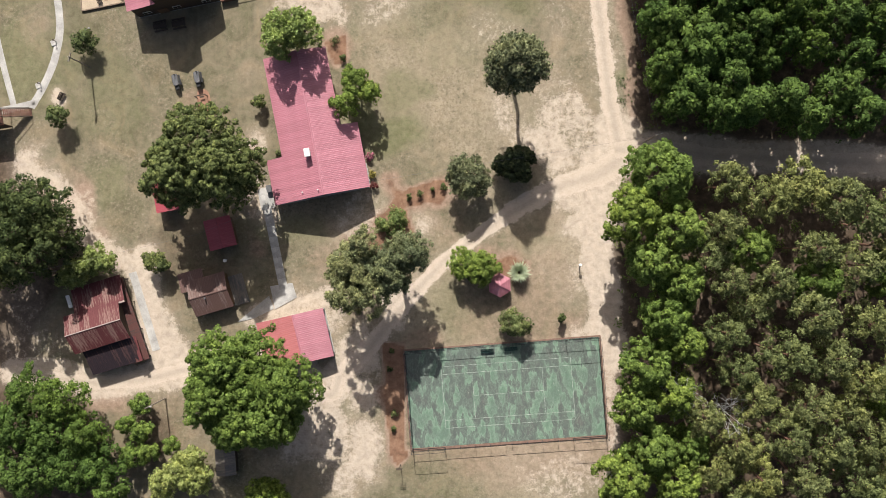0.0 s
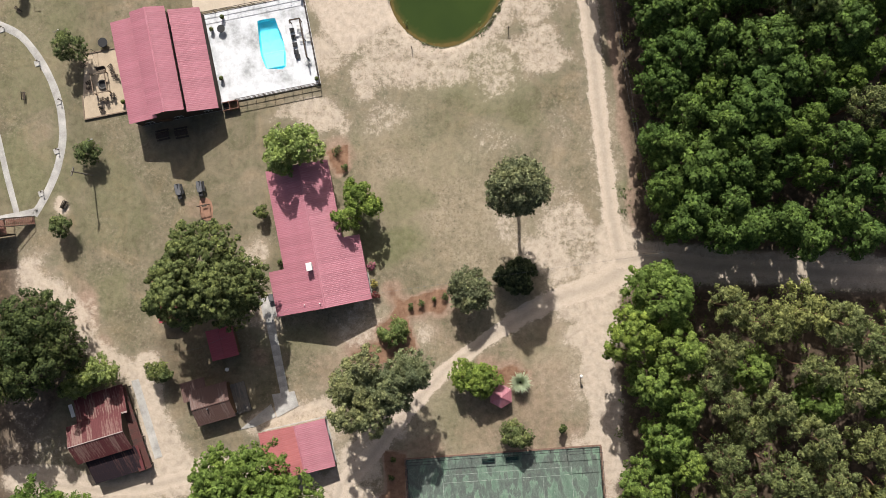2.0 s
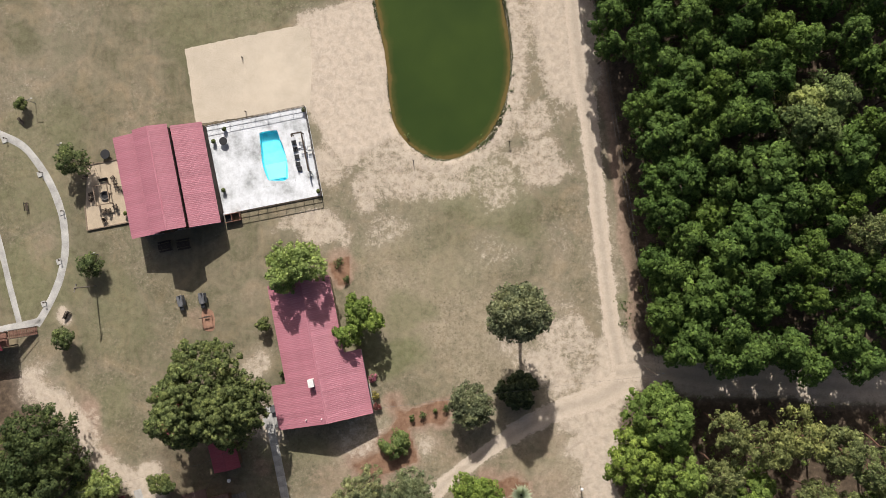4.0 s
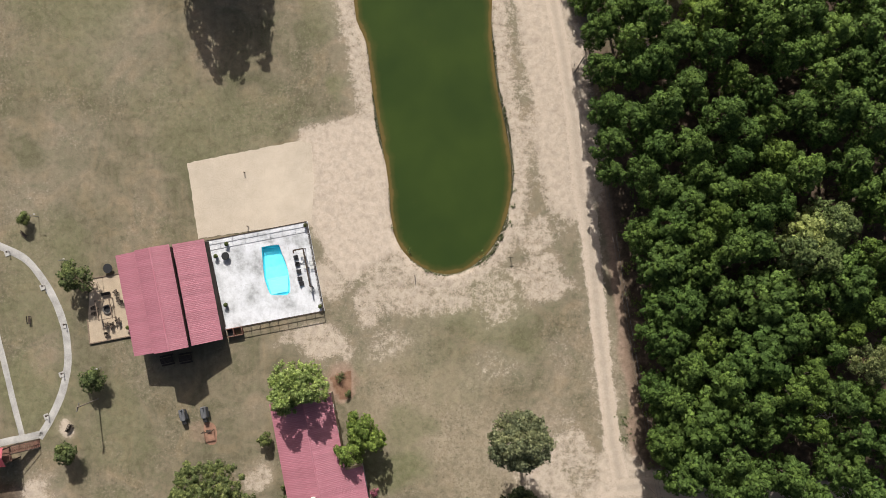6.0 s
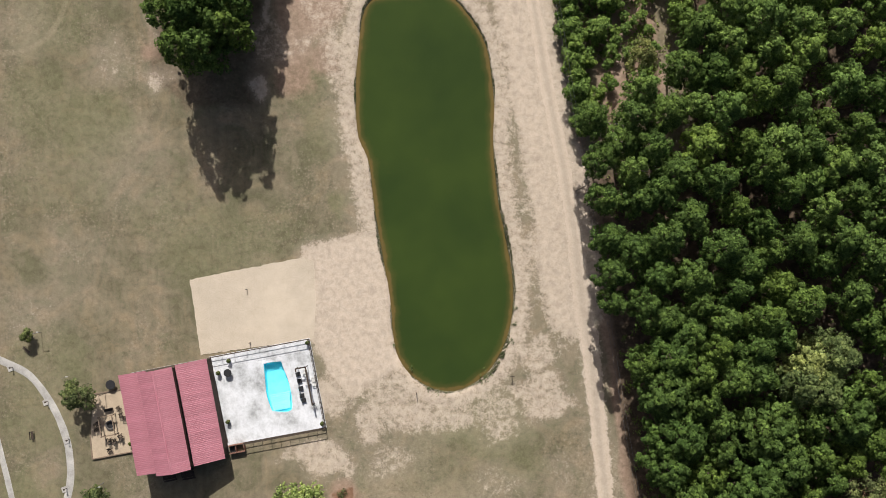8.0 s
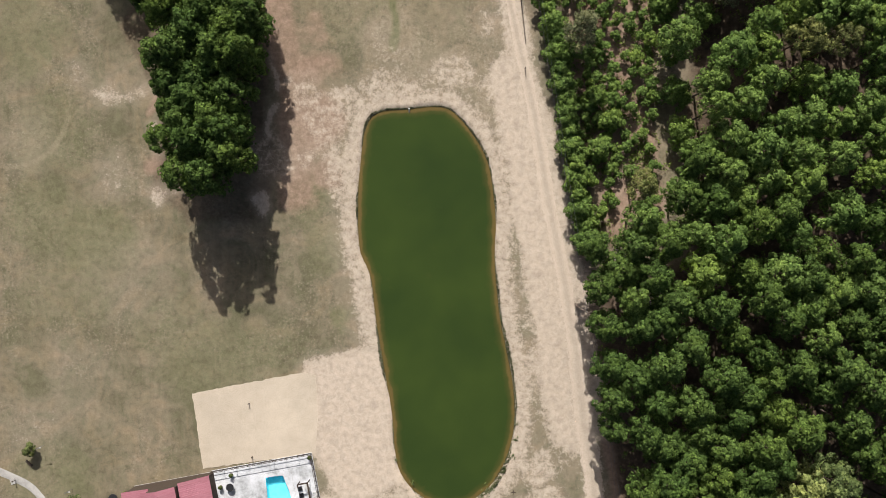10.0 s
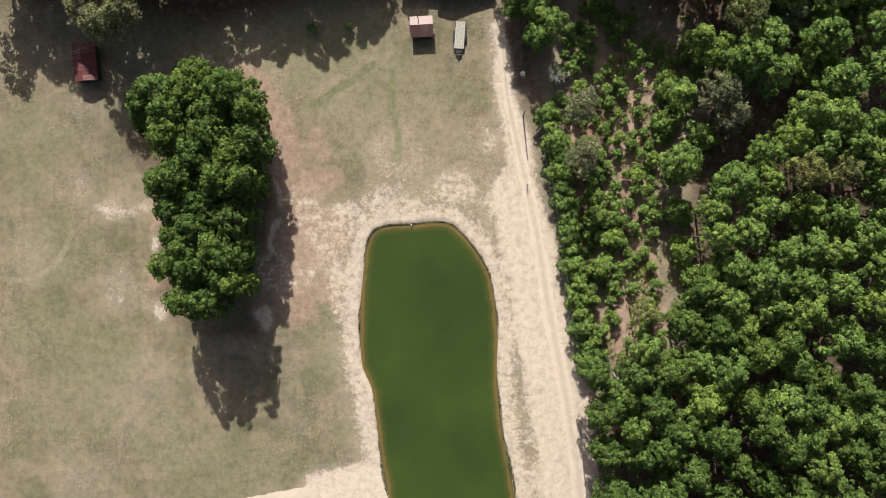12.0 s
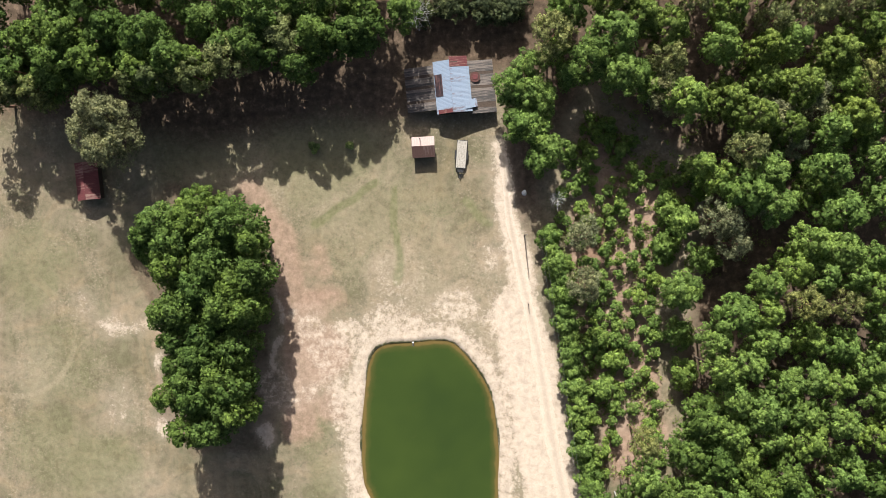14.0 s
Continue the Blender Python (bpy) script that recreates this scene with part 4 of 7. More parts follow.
def plant(ob, x, y, turn, scale, tall=1.0):
    m = pose(x, y, -0.05, 0, 0, turn) @ Matrix.Diagonal((scale, scale, scale * tall, 1))
    return copy_thing(ob, m)


# ---- buildings ----
def end_wall(parent, pts, y, mat, t=0.15, name="wall"):
    """An upright wall across x with the outline pts (x, z), t thick."""
    bm = bmesh.new()
    f = [bm.verts.new((x, y, z)) for x, z in pts]
    g = [bm.verts.new((x, y + t, z)) for x, z in pts]
    n = len(pts)
    bm.faces.new(f), bm.faces.new(g[::-1])
    for i in range(n):
        bm.faces.new((f[i], g[i], g[(i + 1) % n], f[(i + 1) % n]))
    bmesh.ops.recalc_face_normals(bm, faces=bm.faces)
    return part(name, bm, mat, parent)


def side_wall(parent, x, y0, y1, z0, z1, mat, t=0.15):
    return part("wall", cube(x, x + t, y0, y1, z0, z1), mat, parent)


def ridge_cap(parent, a, b, mat, w=0.16):
    return part("ridge_cap", beam(bmesh.new(), Vector(a) + Vector((0, 0, 0.03)), Vector(b) + Vector((0, 0, 0.03)), w, 0.05), mat, parent)


def window(parent, m, w=1.0, h=1.1):
    """A framed window set on a wall; m puts its middle on the wall, facing the pose's -y."""
    bm = cube(-w / 2, w / 2, -0.05, 0.02, -h / 2, h / 2, 0.01)
    fr = part("window", bm, M_WHITE, parent, "white-framed window", m)
    pane = bmesh.new()
    for s in (-1, 1):
        box(pane, min(s * 0.04, s * (w / 2 - 0.07)), max(s * 0.04, s * (w / 2 - 0.07)), -0.058, -0.051, -h / 2 + 0.07, h / 2 - 0.07)
    part("pane", pane, M_GLASS, fr)


def door(parent, m, w=0.95, h=2.05, mat=None):
    d = part("door", cube(-w / 2, w / 2, -0.06, 0.02, 0, h, 0.012), mat or M_LOG, parent, "", m)
    part("handle", cube(w / 2 - 0.14, w / 2 - 0.1, -0.11, -0.06, 1.0, 1.1), M_GREYM, d)


M_GLASS = plain("dark_window_glass", (0.02, 0.025, 0.03), 0.08, vary=0.1, spec=0.5)

# hall with a raised middle roof
HW, HWT, HMW, HAP, HME, HET, HE = 5.3, 6.3, 8.7, 9.8, 8.4, 6.2, 4.2
hall = thing("hall", -58.91, 40.48, 0, 10.8, "large hall with faded red metal roof in three tiers", "building")
LH = 17.9
roof_slope(hall, (0, LH, HW), (0, 0, HW), (5.3, 0, HWT), (5.3, LH, HWT), M_RED)
roof_slope(hall, (4.75, LH, HMW), (4.75, 0, HMW), (7.8, 0, HAP), (7.8, LH, HAP), M_RED)
roof_slope(hall, (10.75, 0, HME), (10.75, LH, HME), (7.82, LH, HAP), (7.82, 0, HAP), M_RED)
roof_slope(hall, (15.55, 0, HE), (15.55, LH, HE), (10.5, LH, HET), (10.5, 0, HET), M_RED)
ridge_cap(hall, (7.81, 0, HAP), (7.81, LH, HAP), M_RED, 0.3)
# hall walls get the dark wood colour to carry the overhang's shade
for y in (0.35, LH - 0.5):
    end_wall(hall, [(0.4, 0), (15.1, 0), (15.1, HE - 0.05), (10.4, HET - 0.16), (5.2, HWT - 0.14), (0.4, HW - 0.06)], y, M_WOOD_DARK)
    end_wall(hall, [(5.25, HWT - 0.13), (10.35, HET - 0.15), (10.35, HME - 0.02), (7.81, HAP - 0.14), (5.25, HMW + 0.05)], y + 0.003, M_WOOD_DARK)
side_wall(hall, 0.4, 0.5, LH - 0.5, 0, HW - 0.06, M_WOOD_DARK)
side_wall(hall, 14.95, 0.5, LH - 0.5, 0, HE - 0.05, M_WOOD_DARK)
side_wall(hall, 5.25, 0.5, LH - 0.5, HWT - 0.13, HMW + 0.05, M_WOOD_DARK)
side_wall(hall, 10.2, 0.5, LH - 0.5, HET - 0.13, HME - 0.02, M_WOOD_DARK)
for k in range(3):
    window(hall, pose(2.4 + 5.3 * k, 0.33, 1.7), 1.4, 1.1)
door(hall, pose(5.1, 0.33, 0.02), 1.8, 2.1)
part("foundation", cube(0.3, 15.2, 0.3, LH - 0.3, -0.6, 0.06), M_CONC, hall)

# house with a wide patio roof
house = thing("house", -33.54, 7.00, 0, 10.8, "long low house with faded pinkish-red metal roof", "house")
PITCH = 0.275


def rz(x):
    return 6.4 - PITCH * abs(x - 9.0)


roof_slope(house, (2.9, 25.1, rz(2.9)), (2.9, 7.9, rz(2.9)), (9.0, 7.9, rz(9)), (9.0, 25.1, rz(9)), M_RED)
roof_slope(house, (0.0, 7.9, rz(0)), (0.0, 0, rz(0)), (9.0, 0, rz(9)), (9.0, 7.9, rz(9)), M_RED)
roof_slope(house, (16.85, 0, rz(16.85)), (16.85, 11.4, rz(16.85)), (9.02, 11.4, rz(9.02)), (9.02, 0, rz(9.02)), M_RED)
roof_slope(house, (13.95, 11.4, rz(13.95)), (13.95, 25.1, rz(13.95)), (9.02, 25.1, rz(9.02)), (9.02, 11.4, rz(9.02)), M_RED)
ridge_cap(house, (9.01, 0, rz(9)), (9.01, 25.1, rz(9)), M_RED, 0.3)
end_wall(house, [(3.4, 0), (13.4, 0), (13.4, rz(13.4) - 0.14), (9, rz(9) - 0.14), (3.4, rz(3.4) - 0.14)], 24.5, M_WALL)
end_wall(house, [(0.5, 2.45), (16.3, 2.45), (16.3, rz(16.3) - 0.14), (9, rz(9) - 0.14), (0.5, rz(0.5) - 0.14)], 0.45, M_WALL)
end_wall(house, [(3.4, 0), (16.2, 0), (16.2, rz(16.2) - 0.14), (9, rz(9) - 0.14), (3.4, rz(3.4) - 0.14)], 4.5, M_WALL)
end_wall(house, [(13.4, 0), (16.2, 0), (16.2, rz(16.2) - 0.14), (13.4, rz(13.4) - 0.14)], 10.8, M_WALL)
side_wall(house, 3.4, 4.65, 24.5, 0, rz(3.4) - 0.14, M_WALL)
side_wall(house, 13.25, 10.95, 24.5, 0, rz(13.4) - 0.14, M_WALL)
side_wall(house, 16.05, 4.65, 10.8, 0, rz(16.2) - 0.14, M_WALL)
for k in range(6):
    part("post", cube(0.55 + 3.12 * k, 0.7 + 3.12 * k, 0.45, 0.6, 0, 2.45), M_WOOD, house)
for y in (7.2, 12.0, 16.5, 21.0):
    window(house, pose(3.38, y, 1.6, 0, 0, -90))
for y in (13.5, 18.0, 22.0):
    window(house, pose(13.42, y, 1.6, 0, 0, 90))
door(house, pose(8.0, 4.48, 0.02))
window(house, pose(11.6, 4.48, 1.6), 1.5)
part("patio_slab", cube(0.3, 16.6, 0.2, 4.6, -0.3, 0.05), M_CONC, house)
part("foundation", cube(3.3, 16.3, 4.6, 10.9, -0.3, 0.06), M_CONC, house)
vent = part("chimney", cube(-0.42, 0.42, -0.62, 0.62, -0.4, 1.3, 0.03), M_WHITE, house, "boxy white roof vent", pose(7.75, 7.5, rz(8.0)))
part("cap", cube(-0.5, 0.5, -0.7, 0.7, 1.3, 1.42, 0.02), M_WHITE, vent)
part("louvre", cube(-0.3, 0.3, -0.66, -0.63, 0.5, 1.1), M_GREYM, vent)
for x, y in ((5.4, 1.2), (8.2, 1.0)):
    part("vent_pipe", bar((x, y, rz(x) - 0.1), (x, y, rz(x) + 0.45), 0.09), M_WHITE, house)

# open carport
car = thing("carport", -29.88, -20.69, 0, 13, "open carport with faded red metal roof", "carport")
roof_slope(car, (-5.6, 8.6, 2.75), (-5.6, 0, 2.75), (1.1, 0, 3.6), (1.1, 8.6, 3.6), M_RED_WORN)
roof_slope(car, (6.5, 0, 2.95), (6.5, 8.6, 2.95), (1.12, 8.6, 3.6), (1.12, 0, 3.6), M_RED)
ridge_cap(car, (1.11, 0, 3.6), (1.11, 8.6, 3.6), M_RED, 0.3)
for x in (-5.3, 1.05, 6.1):
    for y in (0.3, 4.2, 8.2):
        part("post", cube(x, x + 0.14, y, y + 0.14, 0, 2.75 if abs(x) > 2 else 3.45), M_WOOD, car)
part("back_wall", cube(-5.3, 6.2, 8.2, 8.3, 0, 2.6), M_WALL, car)
part("slab", cube(-5.4, 6.3, 0.1, 8.5, -0.3, 0.04), M_CONC, car)

# old rusty barn with two lean-tos
barn = thing("barn", -64.63, -16.07, 0, 17, "old barn with rusted red tin roof and lean-tos", "barn")
roof_slope(barn, (5.55, 5.4, 4.7), (-4.55, 5.4, 4.7), (-4.55, 2.0, 6.3), (5.55, 2.0, 6.3), M_RUST)
roof_slope(barn, (-4.55, -1.5, 4.5), (5.55, -1.5, 4.5), (5.55, 1.98, 6.3), (-4.55, 1.98, 6.3), M_RUST)
roof_slope(barn, (6.35, 9.7, 2.7), (-2.8, 9.7, 2.7), (-2.8, 4.8, 4.2), (6.35, 4.8, 4.2), M_RUST)
roof_slope(barn, (-3.5, -5.9, 2.4), (5.75, -5.9, 2.4), (5.75, -1.2, 3.95), (-3.5, -1.2, 3.95), M_RUST_DARK)
ridge_cap(barn, (-4.55, 1.99, 6.3), (5.55, 1.99, 6.3), M_PINKTIN, 0.16)
gable_walls(barn, -4.0, 5.0, -1.1, 5.0, 4.4, 6.0, M_WOOD_DARK, "x")
part("wall", cube(-2.5, 5.9, 9.2, 9.35, 0, 2.7), M_WOOD_DARK, barn)
part("wall", cube(5.75, 5.9, 4.8, 9.2, 0, 2.75), M_WOOD_DARK, barn)
part("wall", cube(-2.5, -2.35, 4.8, 9.2, 0, 2.75), M_WOOD_DARK, barn)
for x in (-3.1, 1.4, 5.8):
    part("post", cube(x, x + 0.16, -5.7, -5.54, 0, 2.4), M_WOOD_DARK, barn)
part("loose_sheet", cube(-3.9, -3.2, 6.6, 8.9, 3.0, 3.04), M_WHITE, barn, "pale loose roofing sheet")
roof_slope(barn, (6.75, -6.0, 1.9), (6.3, 9.1, 1.9), (4.2, 9.1, 2.65), (4.6, -6.0, 2.65), M_RUST_BROWN)
for y in (-5.6, -0.6, 4.4, 8.7):
    part("post", cube(6.3, 6.44, y, y + 0.14, 0, 1.9), M_WOOD_DARK, barn)
part("loose_sheet", cube(5.35, 5.95, -5.95, -1.4, 3.0, 3.04), M_RUST, barn, "rust-red loose roofing sheet", pose(0, 0, 0))
part("loose_sheet", cube(5.3, 6.4, 4.75, 5.05, 4.2, 4.24), M_PINKTIN, barn, "pale bare roofing edge")
part("concrete_strip", cube(6.9, 8.3, -5.0, 9.6, -0.3, 0.04), M_CONC, barn, "long grey concrete strip")

# brown shed with side porch
shed = thing("shed", -47.69, -12.31, 0, 16, "small brown shed with weathered metal roof", "shed")
roof_slope(shed, (-0.2, -0.1, 2.6), (6.75, -0.1, 2.6), (6.75, 3.1, 4.0), (-0.2, 3.1, 4.0), M_BROWN)
roof_slope(shed, (6.75, 6.3, 2.6), (-0.2, 6.3, 2.6), (-0.2, 3.12, 4.0), (6.75, 3.12, 4.0), M_BROWN)
roof_slope(shed, (2.9, 8.0, 2.05), (-1.6, 8.0, 2.05), (-1.6, 4.6, 2.5), (2.9, 4.6, 2.5), M_BROWN)
ridge_cap(shed, (-0.2, 3.11, 4.0), (6.75, 3.11, 4.0), M_BROWN)
gable_walls(shed, 0.2, 6.4, 0.3, 5.9, 2.5, 3.8, M_LOG, "x")
part("roof_vent", bar((2.6, 2.6, 3.7), (2.6, 2.6, 4.25), 0.13), M_GREYM, shed)
for x in (-1.4, 2.6):
    part("post", cube(x, x + 0.12, 7.7, 7.82, 0, 2.05), M_WOOD, shed)
door(shed, pose(3.2, 0.28, 0.02))
tagged(alone("low_platform", cube(0, 2.7, 0, 5.4, 0.0, 0.35, 0.02), M_OLDTIN, pose(-41.57, -10.72, -0.05, 0, 0, 16)), "low grey weathered platform beside the shed", "platform")

# grey garden shed under the big tree by the lane
gs = thing("garden_shed", -44.52, -40.53, 0, 4.0, "small garden shed with grey weathered tin roof", "shed")
roof_slope(gs, (0, 4.8, 2.2), (0, 0, 2.2), (1.8, 0, 2.9), (1.8, 4.8, 2.9), M_OLDTIN)
roof_slope(gs, (3.6, 0, 2.2), (3.6, 4.8, 2.2), (1.82, 4.8, 2.9), (1.82, 0, 2.9), M_OLDTIN)
gable_walls(gs, 0.2, 3.4, 0.25, 4.55, 2.1, 2.75, M_WOOD_DARK, "y")

# two small red-roofed cabins under the big oak
cab = thing("cabin", -45.29, -0.94, 0, 14, "small cabin with dark red metal roof", "cabin")
roof_slope(cab, (0, 5.4, 2.7), (0, 0, 2.7), (2.4, 0, 3.2), (2.4, 5.4, 3.2), M_RED_DARK)
roof_slope(cab, (4.85, 0, 2.7), (4.85, 5.4, 2.7), (2.42, 5.4, 3.2), (2.42, 0, 3.2), M_RED_DARK)
gable_walls(cab, 0.3, 4.5, 0.3, 5.1, 2.6, 3.05, M_LOG)
cab2 = thing("cabin", -54.76, 5.75, 0, 10, "small cabin with dark red metal roof", "cabin")
roof_slope(cab2, (0, 7.5, 2.7), (0, 0, 2.7), (2.0, 0, 3.1), (2.0, 7.5, 3.1), M_RED_DARK)
roof_slope(cab2, (4.0, 0, 2.7), (4.0, 7.5, 2.7), (2.02, 7.5, 3.1), (2.02, 0, 3.1), M_RED_DARK)
gable_walls(cab2, 0.3, 3.7, 0.3, 7.2, 2.6, 2.95, M_LOG)
dish = thing("satellite_dish", -43.07, -2.43, 0, 0, "small white satellite dish on a post", "satellite dish")
part("post", bar((0, 0, -0.1), (0, 0, 1.2), 0.04), M_GREYM, dish)
bm = bmesh.new()
bmesh.ops.create_uvsphere(bm, u_segments=14, v_segments=8, radius=0.5)
bmesh.ops.delete(bm, geom=[v for v in bm.verts if v.co.z > -0.2], context="VERTS")
bmesh.ops.solidify(bm, geom=bm.faces[:], thickness=0.03)
part("reflector", bm, M_WHITE, dish, m=pose(0, 0, 1.65, -25, 10, 0))

# gazebo
gz = thing("gazebo", 5.38, -6.95, 0, 0, "six-sided gazebo with pinkish-red metal roof", "gazebo")
corners = [(2.15 * math.cos(radians(60 * k + 92)), 2.15 * math.sin(radians(60 * k + 92))) for k in range(6)]
for k in range(6):
    (x0, y0), (x1, y1) = corners[k], corners[(k + 1) % 6]
    bm = bmesh.new()
    lo = [bm.verts.new(v) for v in ((x0, y0, 2.3), (x1, y1, 2.3), (0, 0, 3.6))]
    hi = [bm.verts.new((v.co.x, v.co.y, v.co.z + 0.05)) for v in lo]
    bm.faces.new(hi), bm.faces.new(lo[::-1])
    for i in range(3):
        bm.faces.new((lo[i], lo[(i + 1) % 3], hi[(i + 1) % 3], hi[i]))
    part("roof_panel", bm, M_RED, gz)
    part("hip_cap", beam(bmesh.new(), (x0, y0, 2.37), (0, 0, 3.68), 0.1, 0.05), M_RED, gz)
    part("post", bar((x0 * 0.88, y0 * 0.88, 0), (x0 * 0.88, y0 * 0.88, 2.42), 0.07), M_WHITE, gz)
    part("railing", beam(bmesh.new(), (x0 * 0.88, y0 * 0.88, 0.9), (x1 * 0.88, y1 * 0.88, 0.9), 0.08, 0.08), M_WHITE, gz) if k != 2 else None
part("floor_deck", bar((0, 0, -0.1), (0, 0, 0.15), 2.0, 2.0, 6), M_WOOD, gz)
part("finial", bar((0, 0, 3.6), (0, 0, 3.95), 0.09, 0.02), M_RED, gz)

# tin-roofed shed at the north end with low pens on both sides
ns = thing("barn", -7.54, 166.94, 0, 5.5, "old shed with galvanised tin roof, partly rusted", "shed")
roof_slope(ns, (0, 9.3, 3.0), (0, 0, 3.0), (2.9, 0, 3.9), (2.9, 9.3, 3.9), M_TIN, ribs=4)
roof_slope(ns, (6.3, 0, 3.0), (6.3, 8.0, 3.0), (2.92, 8.0, 3.9), (2.92, 0, 3.9), M_TIN, ribs=4)
roof_slope(ns, (6.1, 8.1, 2.9), (6.1, 9.9, 2.9), (2.92, 9.9, 3.7), (2.92, 8.1, 3.7), M_RUST)
part("patch_sheet", beam(bmesh.new(), (0.1, 5.0, 3.12), (1.4, 5.0, 3.52), 3.9, 0.03), M_RUST_DARK, ns, "dark rusted roofing patch")
part("patch_sheet", beam(bmesh.new(), (0.3, 0.35, 3.18), (2.8, 0.35, 3.95), 0.7, 0.03), M_RUST, ns, "rusted roofing strip")
part("torn_sheet", beam(bmesh.new(), (5.0, 1.2, 3.45), (7.2, 1.5, 3.0), 1.5, 0.03), M_TIN, ns, "torn bent tin sheet")
gable_walls(ns, 0.3, 6.0, 0.3, 9.0, 2.85, 3.7, M_WOOD_DARK)
roof_slope(ns, (-5.2, 8.8, 1.9), (-5.2, 0.9, 1.9), (0.2, 0.9, 2.7), (0.2, 8.8, 2.7), M_OLDBOARD, 0.5, 1, 0.03, "board", M_WOOD_DARK, (3, 7, 12))
roof_slope(ns, (10.6, -0.4, 1.9), (10.6, 9.0, 1.9), (6.1, 9.0, 2.7), (6.1, -0.4, 2.7), M_OLDBOARD, 0.5, 1, 0.03, "board", M_WOOD_DARK, (2, 3, 9, 14))
for x in (-4.9, 10.2):
    for y in (1.2, 4.8, 8.4):
        part("post", cube(x, x + 0.14, y, y + 0.14, 0, 1.9), M_WOOD_DARK, ns)
tank = thing("rusty_tank", -0.88, 173.6, 0, 0, "low round rusty tank beside the tin shed", "tank")
part("drum", bar((0, 0, 0), (0, 0, 2.75), 0.86, 0.86, 20), M_RUST, tank)
part("rim", bar((0, 0, 2.75), (0, 0, 2.8), 0.92, 0.92, 20), M_RUST_BROWN, tank)
part("lid", bar((0, 0, 2.8), (0, 0, 2.86), 0.5, 0.45, 16), M_RUST, tank, "lighter rusty lid")
hut = thing("hut", -11.96, 159.30, 0, 3.0, "small hut with pale and brown two-tone tin roof", "hut")
roof_slope(hut, (0, 0, 2.3), (4.05, 0, 2.3), (4.05, 1.95, 3.3), (0, 1.95, 3.3), M_BROWN)
roof_slope(hut, (4.05, 3.7, 2.4), (0, 3.7, 2.4), (0, 1.97, 3.3), (4.05, 1.97, 3.3), M_PINKTIN)
gable_walls(hut, 0.25, 3.8, 0.25, 3.4, 2.2, 3.1, M_WOOD_DARK, "x")
part("stove_pipe", bar((1.5, 3.2, 2.3), (1.5, 3.2, 4.2), 0.08), M_DARK, hut)
rs = thing("rusty_shed", -72.17, 151.57, 0, 6, "small shed with rusted red tin roof", "shed")
roof_slope(rs, (0, 6.8, 2.6), (0, 0, 2.6), (1.7, 0, 3.2), (1.7, 6.8, 3.2), M_RUST)
roof_slope(rs, (4.1, 0, 2.4), (4.1, 6.8, 2.4), (1.72, 6.8, 3.2), (1.72, 0, 3.2), M_RUST)
gable_walls(rs, 0.25, 3.8, 0.25, 6.5, 2.4, 3.0, M_WOOD_DARK)

# flat trailer
tr = thing("utility_trailer", -3.43, 157.60, 0, -4, "flatbed utility trailer with pale plank deck", "trailer")
for k in range(6):
    part("plank", cube(-0.87 + 0.29 * k, -0.60 + 0.29 * k, 0.1, 5.0, 0.62, 0.67, 0.008), M_PALEWOOD, tr)
part("chassis", box(box(cube(-0.9, 0.9, 0.0, 5.1, 0.5, 0.61), -0.95, -0.89, 0, 5.1, 0.5, 0.75), 0.89, 0.95, 0, 5.1, 0.5, 0.75), M_DARK, tr)
part("drawbar", beam(beam(bmesh.new(), (-0.7, 0.0, 0.5), (0, -1.5, 0.48), 0.1, 0.1), (0.7, 0.0, 0.5), (0, -1.5, 0.48), 0.1, 0.1), M_DARK, tr)
part("coupler", bar((0, -1.75, 0.48), (0, -1.4, 0.5), 0.07), M_GREYM, tr)
part("jack", bar((0, -1.3, 0.0), (0, -1.3, 0.8), 0.04), M_GREYM, tr)
part("toolbox", cube(-0.5, 0.5, -0.75, -0.2, 0.55, 0.85, 0.02), M_DARK, tr)
for s in (-1, 1):
    for y in (2.0, 2.85):
        w = part("wheel", bar((s * 0.98, y, 0.33), (s * 1.18, y, 0.33), 0.34, n=14), M_DARK, tr)
        part("rim", bar((s * 1.175, y, 0.33), (s * 1.2, y, 0.33), 0.18, n=10), M_GREYM, w)
    part("fender", cube(s * 1.08 - 0.13, s * 1.08 + 0.13, 1.6, 3.25, 0.7, 0.74), M_DARK, tr)
# ---- pool terrace, courts and outdoor things ----
def at(frame_m, x, y, z=0.0, turn=0.0):
    return frame_m @ pose(x, y, z, 0, 0, turn)


def placed(name, m, label, category, group="", kind=""):
    ob = thing(name, 0, 0, 0, 0, label, category, group, kind)
    ob.matrix_basis = m
    return ob


TERRACE = pose(-59.8, 40.1, 0, 0, 0, 10.8)
POOL = [(25.2, 14.6), (25.6, 14.95), (28.1, 14.85), (28.45, 14.5), (28.65, 13.2), (29.0, 11.4), (29.15, 8.7), (28.85, 6.3), (28.4, 5.85), (27.8, 5.72), (25.6, 6.2), (25.15, 6.6), (24.8, 8.4), (24.75, 9.9), (25.0, 12.5)]
PC = Vector((27.1, 10.6))


def grown(pts, d):
    return [tuple(Vector(p) + (Vector(p) - PC).normalized() * d) for p in pts]


